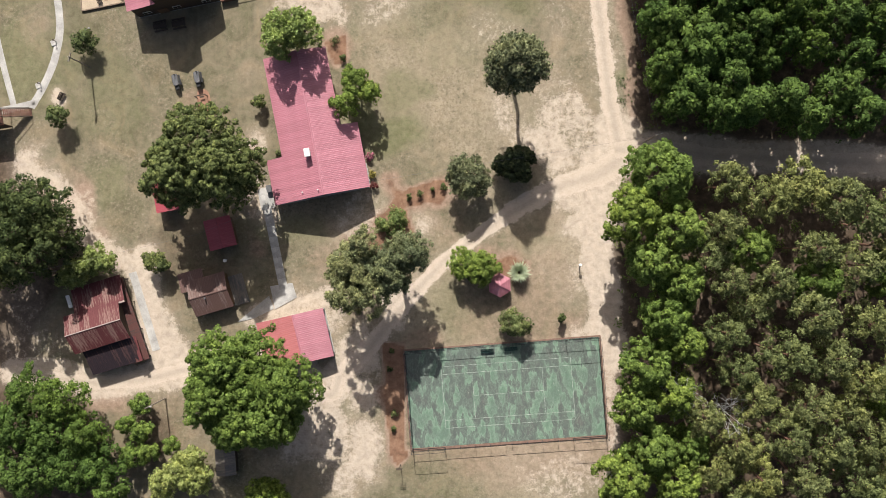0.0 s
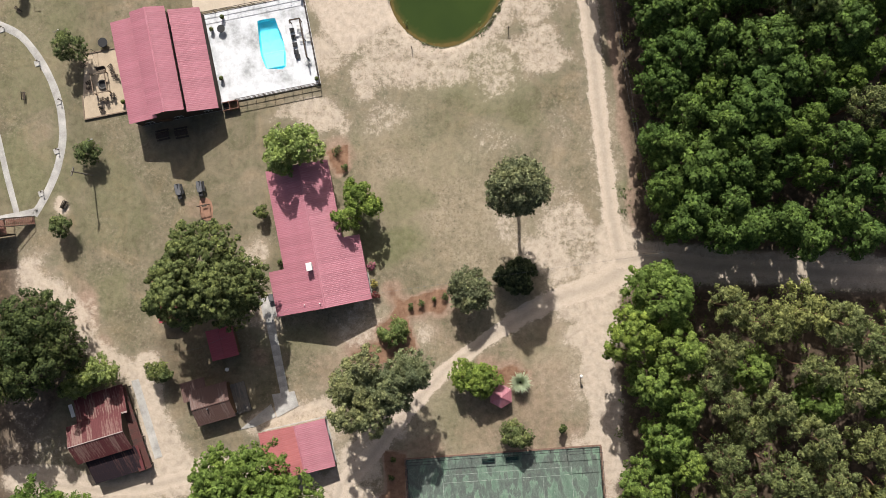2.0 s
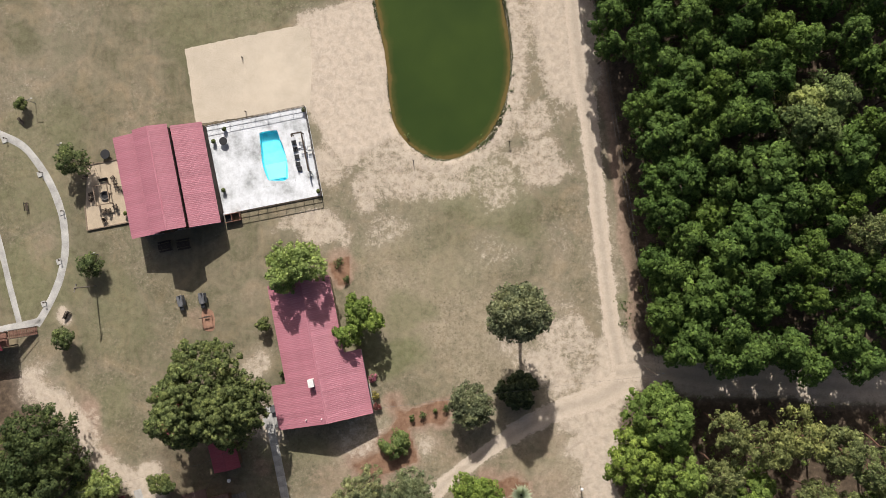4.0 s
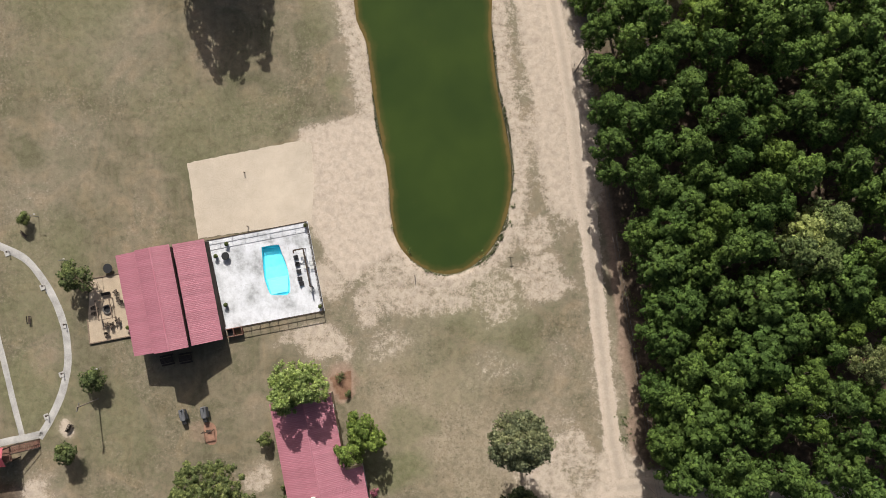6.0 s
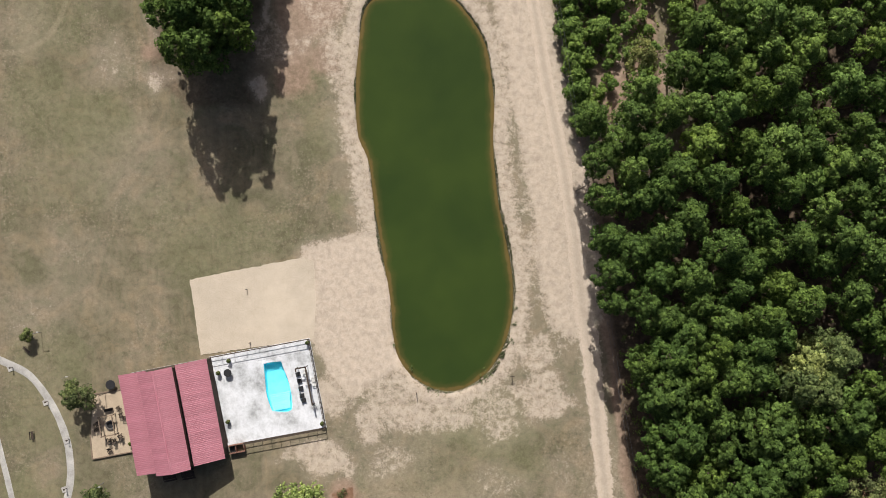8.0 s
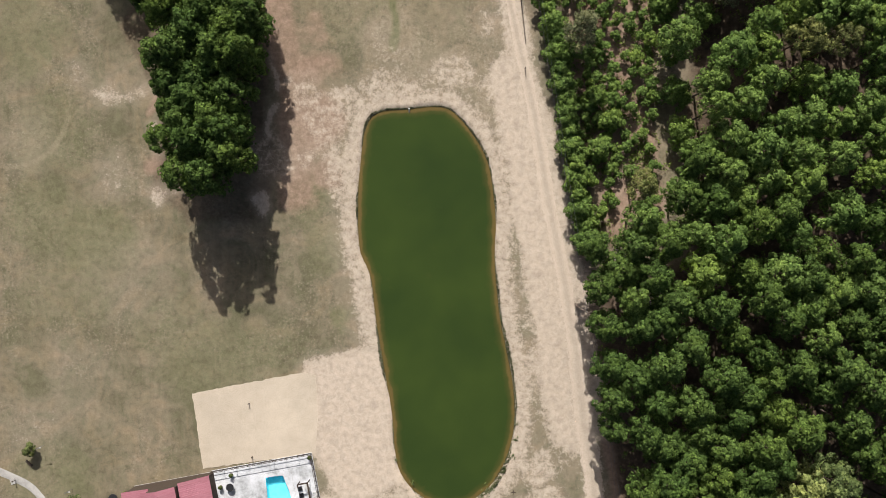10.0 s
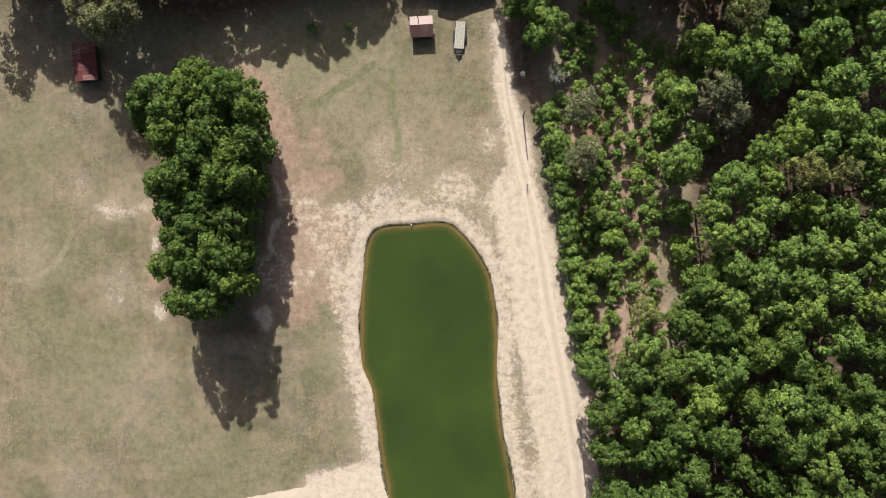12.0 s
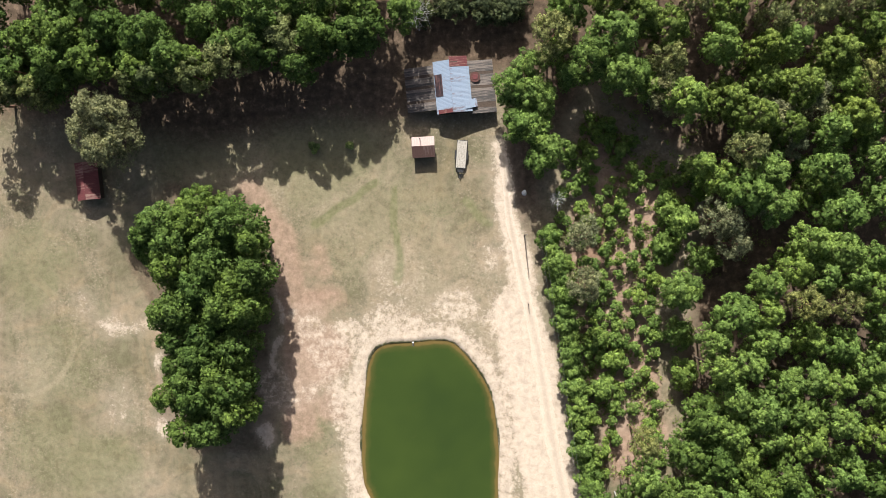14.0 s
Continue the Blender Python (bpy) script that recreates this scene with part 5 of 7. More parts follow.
# terrace slabs round the pool, cut where the basin is
DX, DY = [15.7, 18.8, 21.8, 24.3, 27.1, 30.0, 32.2, 34.3], [1.6, 5.2, 8.9, 12.6, 15.7, 18.0]
terrace = placed("terrace", TERRACE, "white concrete pool terrace with grey water stains", "terrace", kind="structure")
slabs = {}
for i in range(7):
    for j in range(5):
        if 3 <= i <= 4 and 1 <= j <= 3:
            continue
        w, h = DX[i + 1] - DX[i], DY[j + 1] - DY[j]
        key = (round(w, 2), round(h, 2))
        if key not in slabs:
            slabs[key] = part("concrete_slab", cube(0.004, w - 0.004, 0.004, h - 0.004, -0.3, 0.1, 0.006), M_DECK, terrace, m=pose(DX[i], DY[j], 0))
        else:
            share("concrete_slab", slabs[key], pose(DX[i], DY[j], 0), terrace)
# dark strip added in place of the dark gap between hall and terrace
part("gap_strip", slab(bmesh.new(), [(15.72, 2.1), (16.25, 2.1), (16.0, 14.6), (15.72, 14.6)], 0.0, 0.112), M_STONE, terrace, "added dark strip in place of the gap along the hall")
rim = [(24.31, 5.21), (27.1, 5.21), (29.99, 5.21), (29.99, 8.9), (29.99, 12.6), (29.99, 15.69), (27.1, 15.69), (24.31, 15.69), (24.31, 12.6), (24.31, 8.9)]
EDGE = smooth_closed(POOL, 4)
inner = [Vector(p) for p in grown(EDGE, 0.3)]
bm = bmesh.new()
n = len(inner)
iv = [bm.verts.new((p.x, p.y, 0.1)) for p in inner]
ov = []
for p in inner:
    d = (p - PC).normalized()
    s = min(((24.31 if d.x < 0 else 29.99) - PC.x) / d.x if abs(d.x) > 1e-6 else 99, ((5.21 if d.y < 0 else 15.69) - PC.y) / d.y if abs(d.y) > 1e-6 else 99)
    ov.append(bm.verts.new((PC.x + d.x * s, PC.y + d.y * s, 0.1)))
for i in range(n):
    bm.faces.new((iv[i], iv[(i + 1) % n], ov[(i + 1) % n], ov[i]))
for i in range(n):
    a, b = ov[i].co, ov[(i + 1) % n].co
    if abs(a.x - b.x) > 1e-4 and abs(a.y - b.y) > 1e-4:
        on_side = abs(a.x - 24.31) < 1e-4 or abs(a.x - 29.99) < 1e-4
        c = bm.verts.new((a.x if on_side else b.x, b.y if on_side else a.y, 0.1))
        bm.faces.new((ov[i], ov[(i + 1) % n], c))
bmesh.ops.recalc_face_normals(bm, faces=bm.faces)
if sum(f.normal.z for f in bm.faces) < 0:
    bmesh.ops.reverse_faces(bm, faces=bm.faces)
part("poolside_paving", bm, M_DECK, terrace)
bm = bmesh.new()
for a, b in ((0.02, 0.3),):
    for i in range(n):
        q = [Vector(grown(EDGE, r)[k % n]) for r, k in ((a, i), (a, i + 1), (b, i + 1), (b, i))]
        lo = [bm.verts.new((v.x, v.y, 0.02)) for v in q]
        hi = [bm.verts.new((v.x, v.y, 0.108)) for v in q]
        bm.faces.new(hi), bm.faces.new(lo[::-1])
        for s in range(4):
            bm.faces.new((lo[s], lo[(s + 1) % 4], hi[(s + 1) % 4], hi[s]))
part("coping", bm, M_DECK, terrace, "smooth white pool coping")


def pool_mats():
    m, nt, b = start("pool_liner", 0.5, 0.0, 0.3)
    c = ramp(nt, noise_out(nt, 1.2, 4), [(0.3, (0.14, 0.66, 0.8)), (0.7, (0.22, 0.78, 0.88))])
    nt.links.new(c, b.inputs["Base Color"])
    w, nt, b = start("pool_water", 0.03, 0.0, 0.5)
    b.inputs["Base Color"].default_value = (0.6, 0.93, 0.97, 1)
    b.inputs["Transmission Weight"].default_value, b.inputs["IOR"].default_value = 1.0, 1.33
    bump(nt, b, noise_out(nt, 2.5, 3), 0.06, 0.02)
    return m, w


M_LINER, M_POOLWATER = pool_mats()
# shallow water's brighter, paler look is put into this liner colour
M_SHALLOW_PALE = plain("shallow_water_pale", (0.34, 0.82, 0.9), 0.5, vary=0.08)
pool = placed("swimming_pool", TERRACE, "bright turquoise kidney-ended swimming pool", "swimming pool")
bm = bmesh.new()
top = [bm.verts.new((x, y, 0.1)) for x, y in EDGE]
low = [bm.verts.new((x, y, -0.5 - 0.9 * min(1.0, max(0.0, (y - 5.7) / 5.5)))) for x, y in grown(EDGE, -0.12)]
bm.faces.new(low)
for i in range(n):
    bm.faces.new((top[i], top[(i + 1) % n], low[(i + 1) % n], low[i]))
bmesh.ops.triangulate(bm, faces=[f for f in bm.faces if len(f.verts) > 4])
bmesh.ops.recalc_face_normals(bm, faces=bm.faces)
part("basin", bm, M_LINER, pool)
# added steps grade the pale colour in place of the water's depth tint
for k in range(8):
    part("step", cube(25.3 - 0.02 * k, 28.5 + 0.05 * k, 6.25 + 0.36 * k, 6.61 + 0.36 * k, -1.2, -0.13 - 0.07 * k, 0.03), M_SHALLOW_PALE, pool, "added pale step standing in for shallow water's paler look")
bm = bmesh.new()
bm.faces.new([bm.verts.new((x, y, -0.08)) for x, y in EDGE])
bmesh.ops.triangulate(bm, faces=bm.faces)
if bm.faces[:][0].normal.z < 0:
    bmesh.ops.reverse_faces(bm, faces=bm.faces)
water = part("pool_surface", bm, M_POOLWATER, pool)
water.visible_shadow = False


def fence(name, m, pts, height, gap, label, mat, rails=(1.0, 0.06), r=0.035, boards=False):
    """Posts along a line of points with top and bottom rails."""
    f = placed(name, m, label, "fence")
    first = None
    for (x0, y0), (x1, y1) in zip(pts, pts[1:]):
        L = math.hypot(x1 - x0, y1 - y0)
        k = max(1, round(L / gap))
        for i in range(k + 1):
            if i == k and (x1, y1) != pts[-1]:
                continue
            p = pose(x0 + (x1 - x0) * i / k, y0 + (y1 - y0) * i / k, 0)
            if first is None:
                first = part("post", bar((0, 0, -0.1), (0, 0, height), r, r, 6), mat, f, m=p)
            else:
                share("post", first, p, f)
        for u in rails:
            part("rail", beam(bmesh.new(), (x0, y0, height * u), (x1, y1, height * u), r * 1.5, r * 1.5), mat, f)
    return f


fence("pool_fence", TERRACE, [(15.8, 17.9), (34.2, 17.9), (34.2, 1.7)], 1.7, 2.3, "dark metal fence round the pool terrace", M_WOOD_DARK, (1.0, 0.5, 0.08), 0.05)
fence("pool_fence", TERRACE, [(34.2, 1.65), (19.0, 1.65)], 1.9, 1.7, "dark metal fence round the pool terrace", M_WOOD_DARK, (1.0, 0.5, 0.08), 0.065)


def lounger(m):
    s = placed("sun_lounger", m, "dark grey low pool lounger with tilted back", "lounger", "loungers by the pool")
    part("seat", cube(-0.42, 0.42, -0.4, 0.4, 0.25, 0.33, 0.03), M_DARK, s)
    part("backrest", cube(-0.4, 0.4, -0.04, 0.04, 0.0, 0.45, 0.02), M_DARK, s, m=pose(0.4, 0, 0.3, 0, 0, 90) @ pose(0, 0, 0, -35, 0, 0))
    for x in (-0.36, 0.36):
        for y in (-0.34, 0.34):
            part("leg", cube(x - 0.03, x + 0.03, y - 0.03, y + 0.03, 0, 0.26), M_DARK, s)
    return s


l0 = lounger(at(TERRACE, 31.05, 12.0, 0.1, 180))
for y, x in ((10.75, 31.1), (9.4, 31.1), (8.1, 31.05), (7.2, 31.2)):
    copy_thing(l0, at(TERRACE, x, y, 0.1, 178 + 3 * math.sin(y * 3)))


def garden_chair(m, mat, label, group, name="garden_chair"):
    c = placed(name, m, label, "chair", group)
    for k in range(4):
        part("seat_slat", cube(-0.3, 0.3, -0.3 + 0.15 * k, -0.18 + 0.15 * k, 0.36 + 0.02 * k, 0.39 + 0.02 * k), mat, c)
    for k in range(5):
        part("back_slat", cube(-0.29 + 0.12 * k, -0.19 + 0.12 * k, -0.015, 0.015, 0.0, 0.7 + 0.06 * (2 - abs(k - 2))), mat, c, m=pose(0, -0.32, 0.36, 22, 0, 0))
    for s in (-1, 1):
        part("armrest", cube(s * 0.36 - 0.06, s * 0.36 + 0.06, -0.4, 0.36, 0.56, 0.59), mat, c)
        part("front_leg", cube(s * 0.34 - 0.03, s * 0.34 + 0.03, 0.26, 0.34, 0, 0.56), mat, c)
        part("back_leg", cube(s * 0.34 - 0.03, s * 0.34 + 0.03, -0.4, -0.33, 0, 0.56), mat, c)
    return c


wc = garden_chair(at(TERRACE, 32.3, 12.3, 0.1, 80), M_WHITE, "white garden chair on the pool terrace", "white terrace chairs")
for x, y, a in ((32.5, 11.6, 95), (32.45, 10.2, 70), (33.6, 10.6, 100), (33.6, 9.9, 85), (32.8, 5.9, 120)):
    copy_thing(wc, at(TERRACE, x, y, 0.1, a))
pg = placed("pergola", at(TERRACE, 0, 0, 0.1), "narrow dark timber shade frame beside the loungers", "pergola")
for a, b in (((31.2, 13.25), (33.0, 13.25)), ((33.0, 13.3), (33.0, 6.3)), ((31.2, 13.2), (31.2, 12.7))):
    part("beam", beam(bmesh.new(), (*a, 2.3), (*b, 2.3), 0.24, 0.2), M_WOOD_DARK, pg)
for x, y in ((31.2, 13.2), (33.0, 13.2), (33.0, 9.8), (33.0, 6.35)):
    part("post", cube(x - 0.07, x + 0.07, y - 0.07, y + 0.07, 0, 2.3), M_WOOD_DARK, pg)


def round_table(m, r, h, mat, label):
    t = placed("round_table", m, label, "table")
    part("tabletop", bar((0, 0, h - 0.06), (0, 0, h), r, r * 0.97, 20), mat, t)
    part("pedestal", bar((0, 0, 0.02), (0, 0, h - 0.06), 0.1, 0.07, 8), mat, t)
    part("base", bar((0, 0, 0), (0, 0, 0.05), r * 0.5, r * 0.45, 14), mat, t)
    return t


round_table(at(TERRACE, 18.75, 14.6, 0.1), 0.72, 0.95, M_DARK, "round black table on the pool terrace")


def potted_plant(m, s, label):
    p = placed("potted_plant", m, label, "plant")
    part("pot", bar((0, 0, 0), (0, 0, 0.45 * s), 0.2 * s, 0.28 * s, 12), M_BRICK, p)
    c = new("foliage", leaf_mesh("foliage", [(0, 0, 0.8 * s, 0.36 * s, 0.36 * s, 0.4 * s)], 160, 0.12 * s, M_OAK, np.random.default_rng(7)))
    c.parent = p


for x, y in ((19.3, 16.7), (17.0, 14.9), (33.8, 2.6), (33.9, 17.3), (17.1, 6.0)):
    potted_plant(at(TERRACE, x, y, 0.1), 1.0, "dark leafy plant in a clay pot")
st = placed("entry_steps", at(TERRACE, 16.3, 0.2, 0), "wooden entry steps with boxed sides", "steps")
part("side_panel", cube(0, 2.9, 1.4, 1.5, 0, 1.1), M_WOOD_RED, st)
part("side_panel", cube(0, 2.9, 0.0, 0.1, 0, 1.1), M_WOOD_RED, st)
part("side_panel", cube(2.8, 2.9, 0.1, 1.4, 0, 1.1), M_WOOD_RED, st)
part("side_panel", cube(1.3, 1.4, 0.1, 1.4, 0, 1.1), M_WOOD_RED, st)
for k in range(3):
    part("step", cube(0.1, 1.3, 0.1 + 0.4 * k, 0.5 + 0.4 * k, -0.1, 0.18 + 0.17 * k), M_DARK, st)

# patio with fire pit west of the hall
pt = placed("patio", TERRACE, "sand-coloured gravel patio held by low timbers", "patio", kind="structure")
bm = slab(bmesh.new(), [(-8.6, 3.8), (-0.2, 3.8), (-0.2, 15.1), (-6.5, 15.1), (-8.2, 8.0)], -0.3, 0.14)
part("gravel_bed", bm, M_GRAVEL, pt)
for a, b in (((-8.7, 3.7), (-0.2, 3.7)), ((-8.7, 3.7), (-8.3, 8.0)), ((-6.6, 15.2), (-0.2, 15.2))):
    part("edging_timber", beam(bmesh.new(), (*a, 0.12), (*b, 0.12), 0.2, 0.34), M_WOOD, pt)
fr = placed("timber_pergola", at(TERRACE, -4.3, 9.3, 0.14, 0), "square timber swing frame round the fire pit", "pergola")
for s in (-1, 1):
    part("beam", beam(bmesh.new(), (-1.5, s * 1.75, 1.5), (1.5, s * 1.75, 1.5), 0.16, 0.2), M_WOOD, fr)
    part("beam", beam(bmesh.new(), (s * 1.25, -1.9, 1.7), (s * 1.25, 1.9, 1.7), 0.16, 0.2), M_WOOD, fr)
    for q in (-1, 1):
        part("post", cube(s * 1.25 - 0.07, s * 1.25 + 0.07, q * 1.75 - 0.07, q * 1.75 + 0.07, 0, 1.5), M_WOOD, fr)
pit = placed("fire_pit", at(TERRACE, -4.3, 9.2, 0.14), "round dark stone fire pit full of ash", "fire pit")
for k in range(12):
    a = k * math.pi / 6
    part("stone", cube(-0.2, 0.2, -0.13, 0.13, 0, 0.35, 0.03), M_STONE, pit, m=pose(0.72 * math.cos(a), 0.72 * math.sin(a), 0, 0, 0, math.degrees(a) + 90))
part("ash_bed", bar((0, 0, 0), (0, 0, 0.12), 0.6, 0.6, 14), M_DARK, pit)
bn = placed("bench", at(TERRACE, -4.0, 12.0, 0.14), "dark slatted bench by the fire pit", "bench")
part("seat", cube(-0.8, 0.8, -0.25, 0.25, 0.4, 0.46), M_WOOD_DARK, bn)
part("backrest", cube(-0.8, 0.8, 0.22, 0.28, 0.46, 0.95), M_WOOD_DARK, bn)
for x in (-0.7, 0.7):
    part("leg", cube(x - 0.05, x + 0.05, -0.22, 0.22, 0, 0.4), M_WOOD_DARK, bn)
ac = garden_chair(at(TERRACE, -6.3, 9.9, 0.14, -80), M_WOOD_DARK, "dark wooden slat-back chair round the fire pit", "chairs round the fire pit")
for x, y, a in ((-6.4, 8.8, -100), (-2.2, 11.9, 120), (-2.0, 10.6, 95), (-1.5, 10.0, 80), (-4.9, 6.6, 0), (-4.0, 6.4, 10), (-2.7, 6.9, 25), (-6.9, 13.2, -60), (-5.1, 4.6, 190)):
    copy_thing(ac, at(TERRACE, x, y, 0.14, a))
round_table(at(TERRACE, -2.6, 16.4), 0.88, 1.0, M_DARK, "round black table on dry grass")
for x, y in ((-1.0, 5.3), (-0.4, 17.0)):
    potted_plant(at(TERRACE, x, y, 0.14 if y < 15 else 0.0), 1.0, "dark leafy plant in a clay pot")
strip_post = placed("string_light_post", at(TERRACE, -4.2, 15.0, 0.0), "thin dark post carrying a light cord", "post")
part("post", bar((0, 0, -0.1), (0, 0, 3.0), 0.05), M_WOOD_DARK, strip_post)
part("cord", bar((0, 0, 2.95), (0.3, -3.8, 1.75), 0.02, n=5), M_DARK, strip_post)

# sand play court with two posts
def ragged(pts, step=0.35, amount=0.16):
    out = []
    for (x0, y0), (x1, y1) in zip(pts, pts[1:] + pts[:1]):
        k = max(1, int(math.hypot(x1 - x0, y1 - y0) / step))
        for i in range(k):
            x, y = x0 + (x1 - x0) * i / k, y0 + (y1 - y0) * i / k
            out.append((x + amount * noise.noise((x * 0.9, y * 0.9, 0)) + amount * 0.5 * noise.noise((x * 3, y * 3, 2)), y + amount * noise.noise((x * 0.9, y * 0.9, 5)) + amount * 0.5 * noise.noise((x * 3, y * 3, 8))))
    return out


tagged(alone("play_court", slab(bmesh.new(), ragged([(-51.3, 74.7), (-40.2, 76.9), (-31.0, 78.6), (-28.8, 78.2), (-28.4, 70.6), (-28.8, 64.5), (-29.4, 63.9), (-49.3, 61.1)]), -0.3, 0.0), M_PLAYSAND), "smooth pale sand volleyball court", "sand court", kind="structure")
for x, y in ((-40.86, 72.97), (-40.26, 63.31)):
    p = thing("net_post", x, y, 0, 0, "short dark wooden net post in sand", "post", "net posts")
    part("post", bar((0, 0, -0.2), (0, 0, 0.9), 0.09, 0.08), M_WOOD_DARK, p)
    part("hook", bar((0, 0, 0.8), (0.15, 0, 0.85), 0.03), M_GREYM, p)

# tennis court
def court_mat():
    m, nt, b = start("court_paint", 0.85, 0.0, 0.2)
    st1 = noise_out(nt, 0.72, 4, 0.55, stretch=(1.0, 0.4, 1.0))
    st2 = noise_out(nt, 0.13, 3, 0.5)
    fac = calc(nt, "ADD", st1, calc(nt, "MULTIPLY_ADD", st2, 0.6, -0.3))
    c = ramp(nt, fac, [(0.32, (0.125, 0.195, 0.142)), (0.42, (0.155, 0.235, 0.168)), (0.485, (0.195, 0.285, 0.205)), (0.51, (0.125, 0.155, 0.13)), (0.6, (0.102, 0.118, 0.104)), (0.75, (0.13, 0.136, 0.122))])
    c = mix(nt, ramp(nt, noise_out(nt, 0.35, 5, 0.65), [(0.42, grey(0.0)), (0.6, grey(0.6))]), c, (0.118, 0.15, 0.126))
    ring = ramp(nt, noise_out(nt, 0.8, 5, 0.7, stretch=(1.0, 0.55, 1.0)), [(0.475, grey(0.0)), (0.5, grey(0.4)), (0.525, grey(0.0))])
    c = mix(nt, ring, c, (0.25, 0.31, 0.25))
    pale = ramp(nt, noise_out(nt, 1.1, 6, 0.72, stretch=(1.0, 0.5, 1.0)), [(0.64, grey(0.0)), (0.7, grey(1.0))])
    c = mix(nt, calc(nt, "MULTIPLY", pale, 0.7), c, (0.34, 0.36, 0.3))
    fine = ramp(nt, noise_out(nt, 6.0, 4, 0.7), [(0.3, grey(0.8)), (0.65, grey(1.05))])
    nt.links.new(mix(nt, 1.0, c, fine, "MULTIPLY"), b.inputs["Base Color"])
    return m


def line_mat():
    m, nt, b = start("worn_line_paint", 0.8, 0.0, 0.2)
    c = ramp(nt, noise_out(nt, 1.6, 5, 0.75), [(0.42, (0.17, 0.215, 0.175)), (0.62, (0.42, 0.45, 0.4))])
    nt.links.new(c, b.inputs["Base Color"])
    return m


COURT = pose(-11.42, -18.77, 0, 0, 0, 4.3)
M_COURT, M_LINE = court_mat(), line_mat()
ct = placed("tennis_court", COURT, "worn green tennis court with faded lines", "tennis court", kind="structure")
part("surface", cube(0, 34.4, -17.3, 0, -0.3, 0.05), M_COURT, ct)
for x0, x1, y0, y1 in ((6.2, 29.2, -3.27, -3.2), (6.2, 29.2, -14.2, -14.13), (6.2, 29.2, -4.65, -4.58), (6.2, 29.2, -12.8, -12.73), (6.2, 6.29, -14.13, -3.27), (29.11, 29.2, -14.13, -3.27), (11.6, 11.67, -12.73, -4.65), (24.0, 24.07, -12.73, -4.65), (11.67, 24.0, -8.75, -8.68)):
    part("line", cube(x0, x1, y0, y1, 0.03, 0.056), M_LINE, ct, "faded white line")
part("net_cable", cube(17.72, 17.78, -15.0, -2.4, 0.051, 0.07), M_GREYM, ct)
tagged(alone("kerb", box(box(box(cube(-0.3, 34.7, -17.75, -17.32, -0.3, 0.09), -0.3, 34.7, 0.03, 0.3, -0.3, 0.09), -0.35, -0.02, -17.3, 0.0, -0.3, 0.09), 34.42, 34.75, -17.3, 0.0, -0.3, 0.09), M_BRICK, COURT), "reddish brick-coloured edging round the court", "kerb", kind="structure")
TALL, LOW = 4.0, 1.9
for pts, h, g in (([(5.8, -0.1), (0.1, -0.1), (0.1, -17.5), (5.8, -17.5)], TALL, 2.85), ([(28.6, -0.1), (34.3, -0.1), (34.3, -17.5), (28.6, -17.5)], TALL, 2.85), ([(5.9, -0.1), (28.5, -0.1)], LOW, 2.8), ([(5.9, -17.5), (16.6, -17.5)], LOW, 2.8), ([(17.7, -17.5), (28.5, -17.5)], LOW, 2.8)):
    fence("court_fence", COURT, pts, h, g, "tall thin metal court fence" if h > 3 else "low thin metal court fence", M_DARK, (1.0, 0.5, 0.03) if h > 3 else (1.0, 0.03), 0.04)


def court_bench(m):
    b = placed("court_bench", m, "dark green metal bench on the court", "bench", "court benches")
    for k in range(4):
        part("seat_slat", cube(-1.15, 1.15, -0.3 + 0.15 * k, -0.18 + 0.15 * k, 0.43, 0.47), M_BENCHGREEN, b)
    for k in range(3):
        part("back_slat", cube(-1.15, 1.15, 0.32, 0.36, 0.55 + 0.15 * k, 0.66 + 0.15 * k), M_BENCHGREEN, b)
    for x in (-1.0, 1.0):
        part("leg_frame", box(box(cube(x - 0.03, x + 0.03, -0.3, -0.24, 0, 0.43), x - 0.03, x + 0.03, 0.3, 0.36, 0, 1.0), x - 0.03, x + 0.03, -0.24, 0.3, 0.38, 0.43), M_DARK, b)
    return b


cb = court_bench(at(COURT, 14.6, -0.95, 0.05))
copy_thing(cb, at(COURT, 18.8, -0.95, 0.05, 0))


# poles, wires and posts
def pole(name, x, y, h, label, mat, arm=0.0, arm_turn=0.0, r=0.14, lamp=False):
    p = thing(name, x, y, 0, 0, label, "pole")
    part("pole", bar((0, 0, -0.3), (0, 0, h), r, r * 0.7, 10), mat, p)
    if arm:
        part("crossarm", cube(-arm, arm, -0.09, 0.09, h - 0.75, h - 0.55), mat, p, m=pose(0, 0, 0, 0, 0, arm_turn))
        for s in (-0.9, 0.9):
            q = Vector((s * arm, 0, h - 0.5))
            part("insulator", bar(q, q + Vector((0, 0, 0.2)), 0.06), M_GREYM, p, m=pose(0, 0, 0, 0, 0, arm_turn))
    if lamp:
        part("lamp_arm", bar((0, 0, h - 0.4), (0.9, 0.3, h - 0.1), 0.04), M_GREYM, p)
        part("lamp_head", cube(0.75, 1.1, 0.2, 0.42, h - 0.18, h - 0.02, 0.03), M_CONC, p)
    return p


POLES = [(*(-67.63, 32.09), 8.8), (*(-54.28, -27.20), 10.0), (*(30.70, 17.90), 11.0), (*(18.28, 90.66), 13.0), (*(-73.91, -4.40), 10.0), (*(8.12, 145.70), 7.0)]
for i, (x, y, h) in enumerate(POLES):
    pole("utility_pole", x, y, h, "weathered wooden utility pole", M_POLE, 0.75 if i == 0 else 0.0, 75, 0.13, i in (2, 1))
pole("lamp_post", -67.10, 37.78, 4.0, "slim lamp post beside a young tree", M_GREYM, 0, 0, 0.06, True)
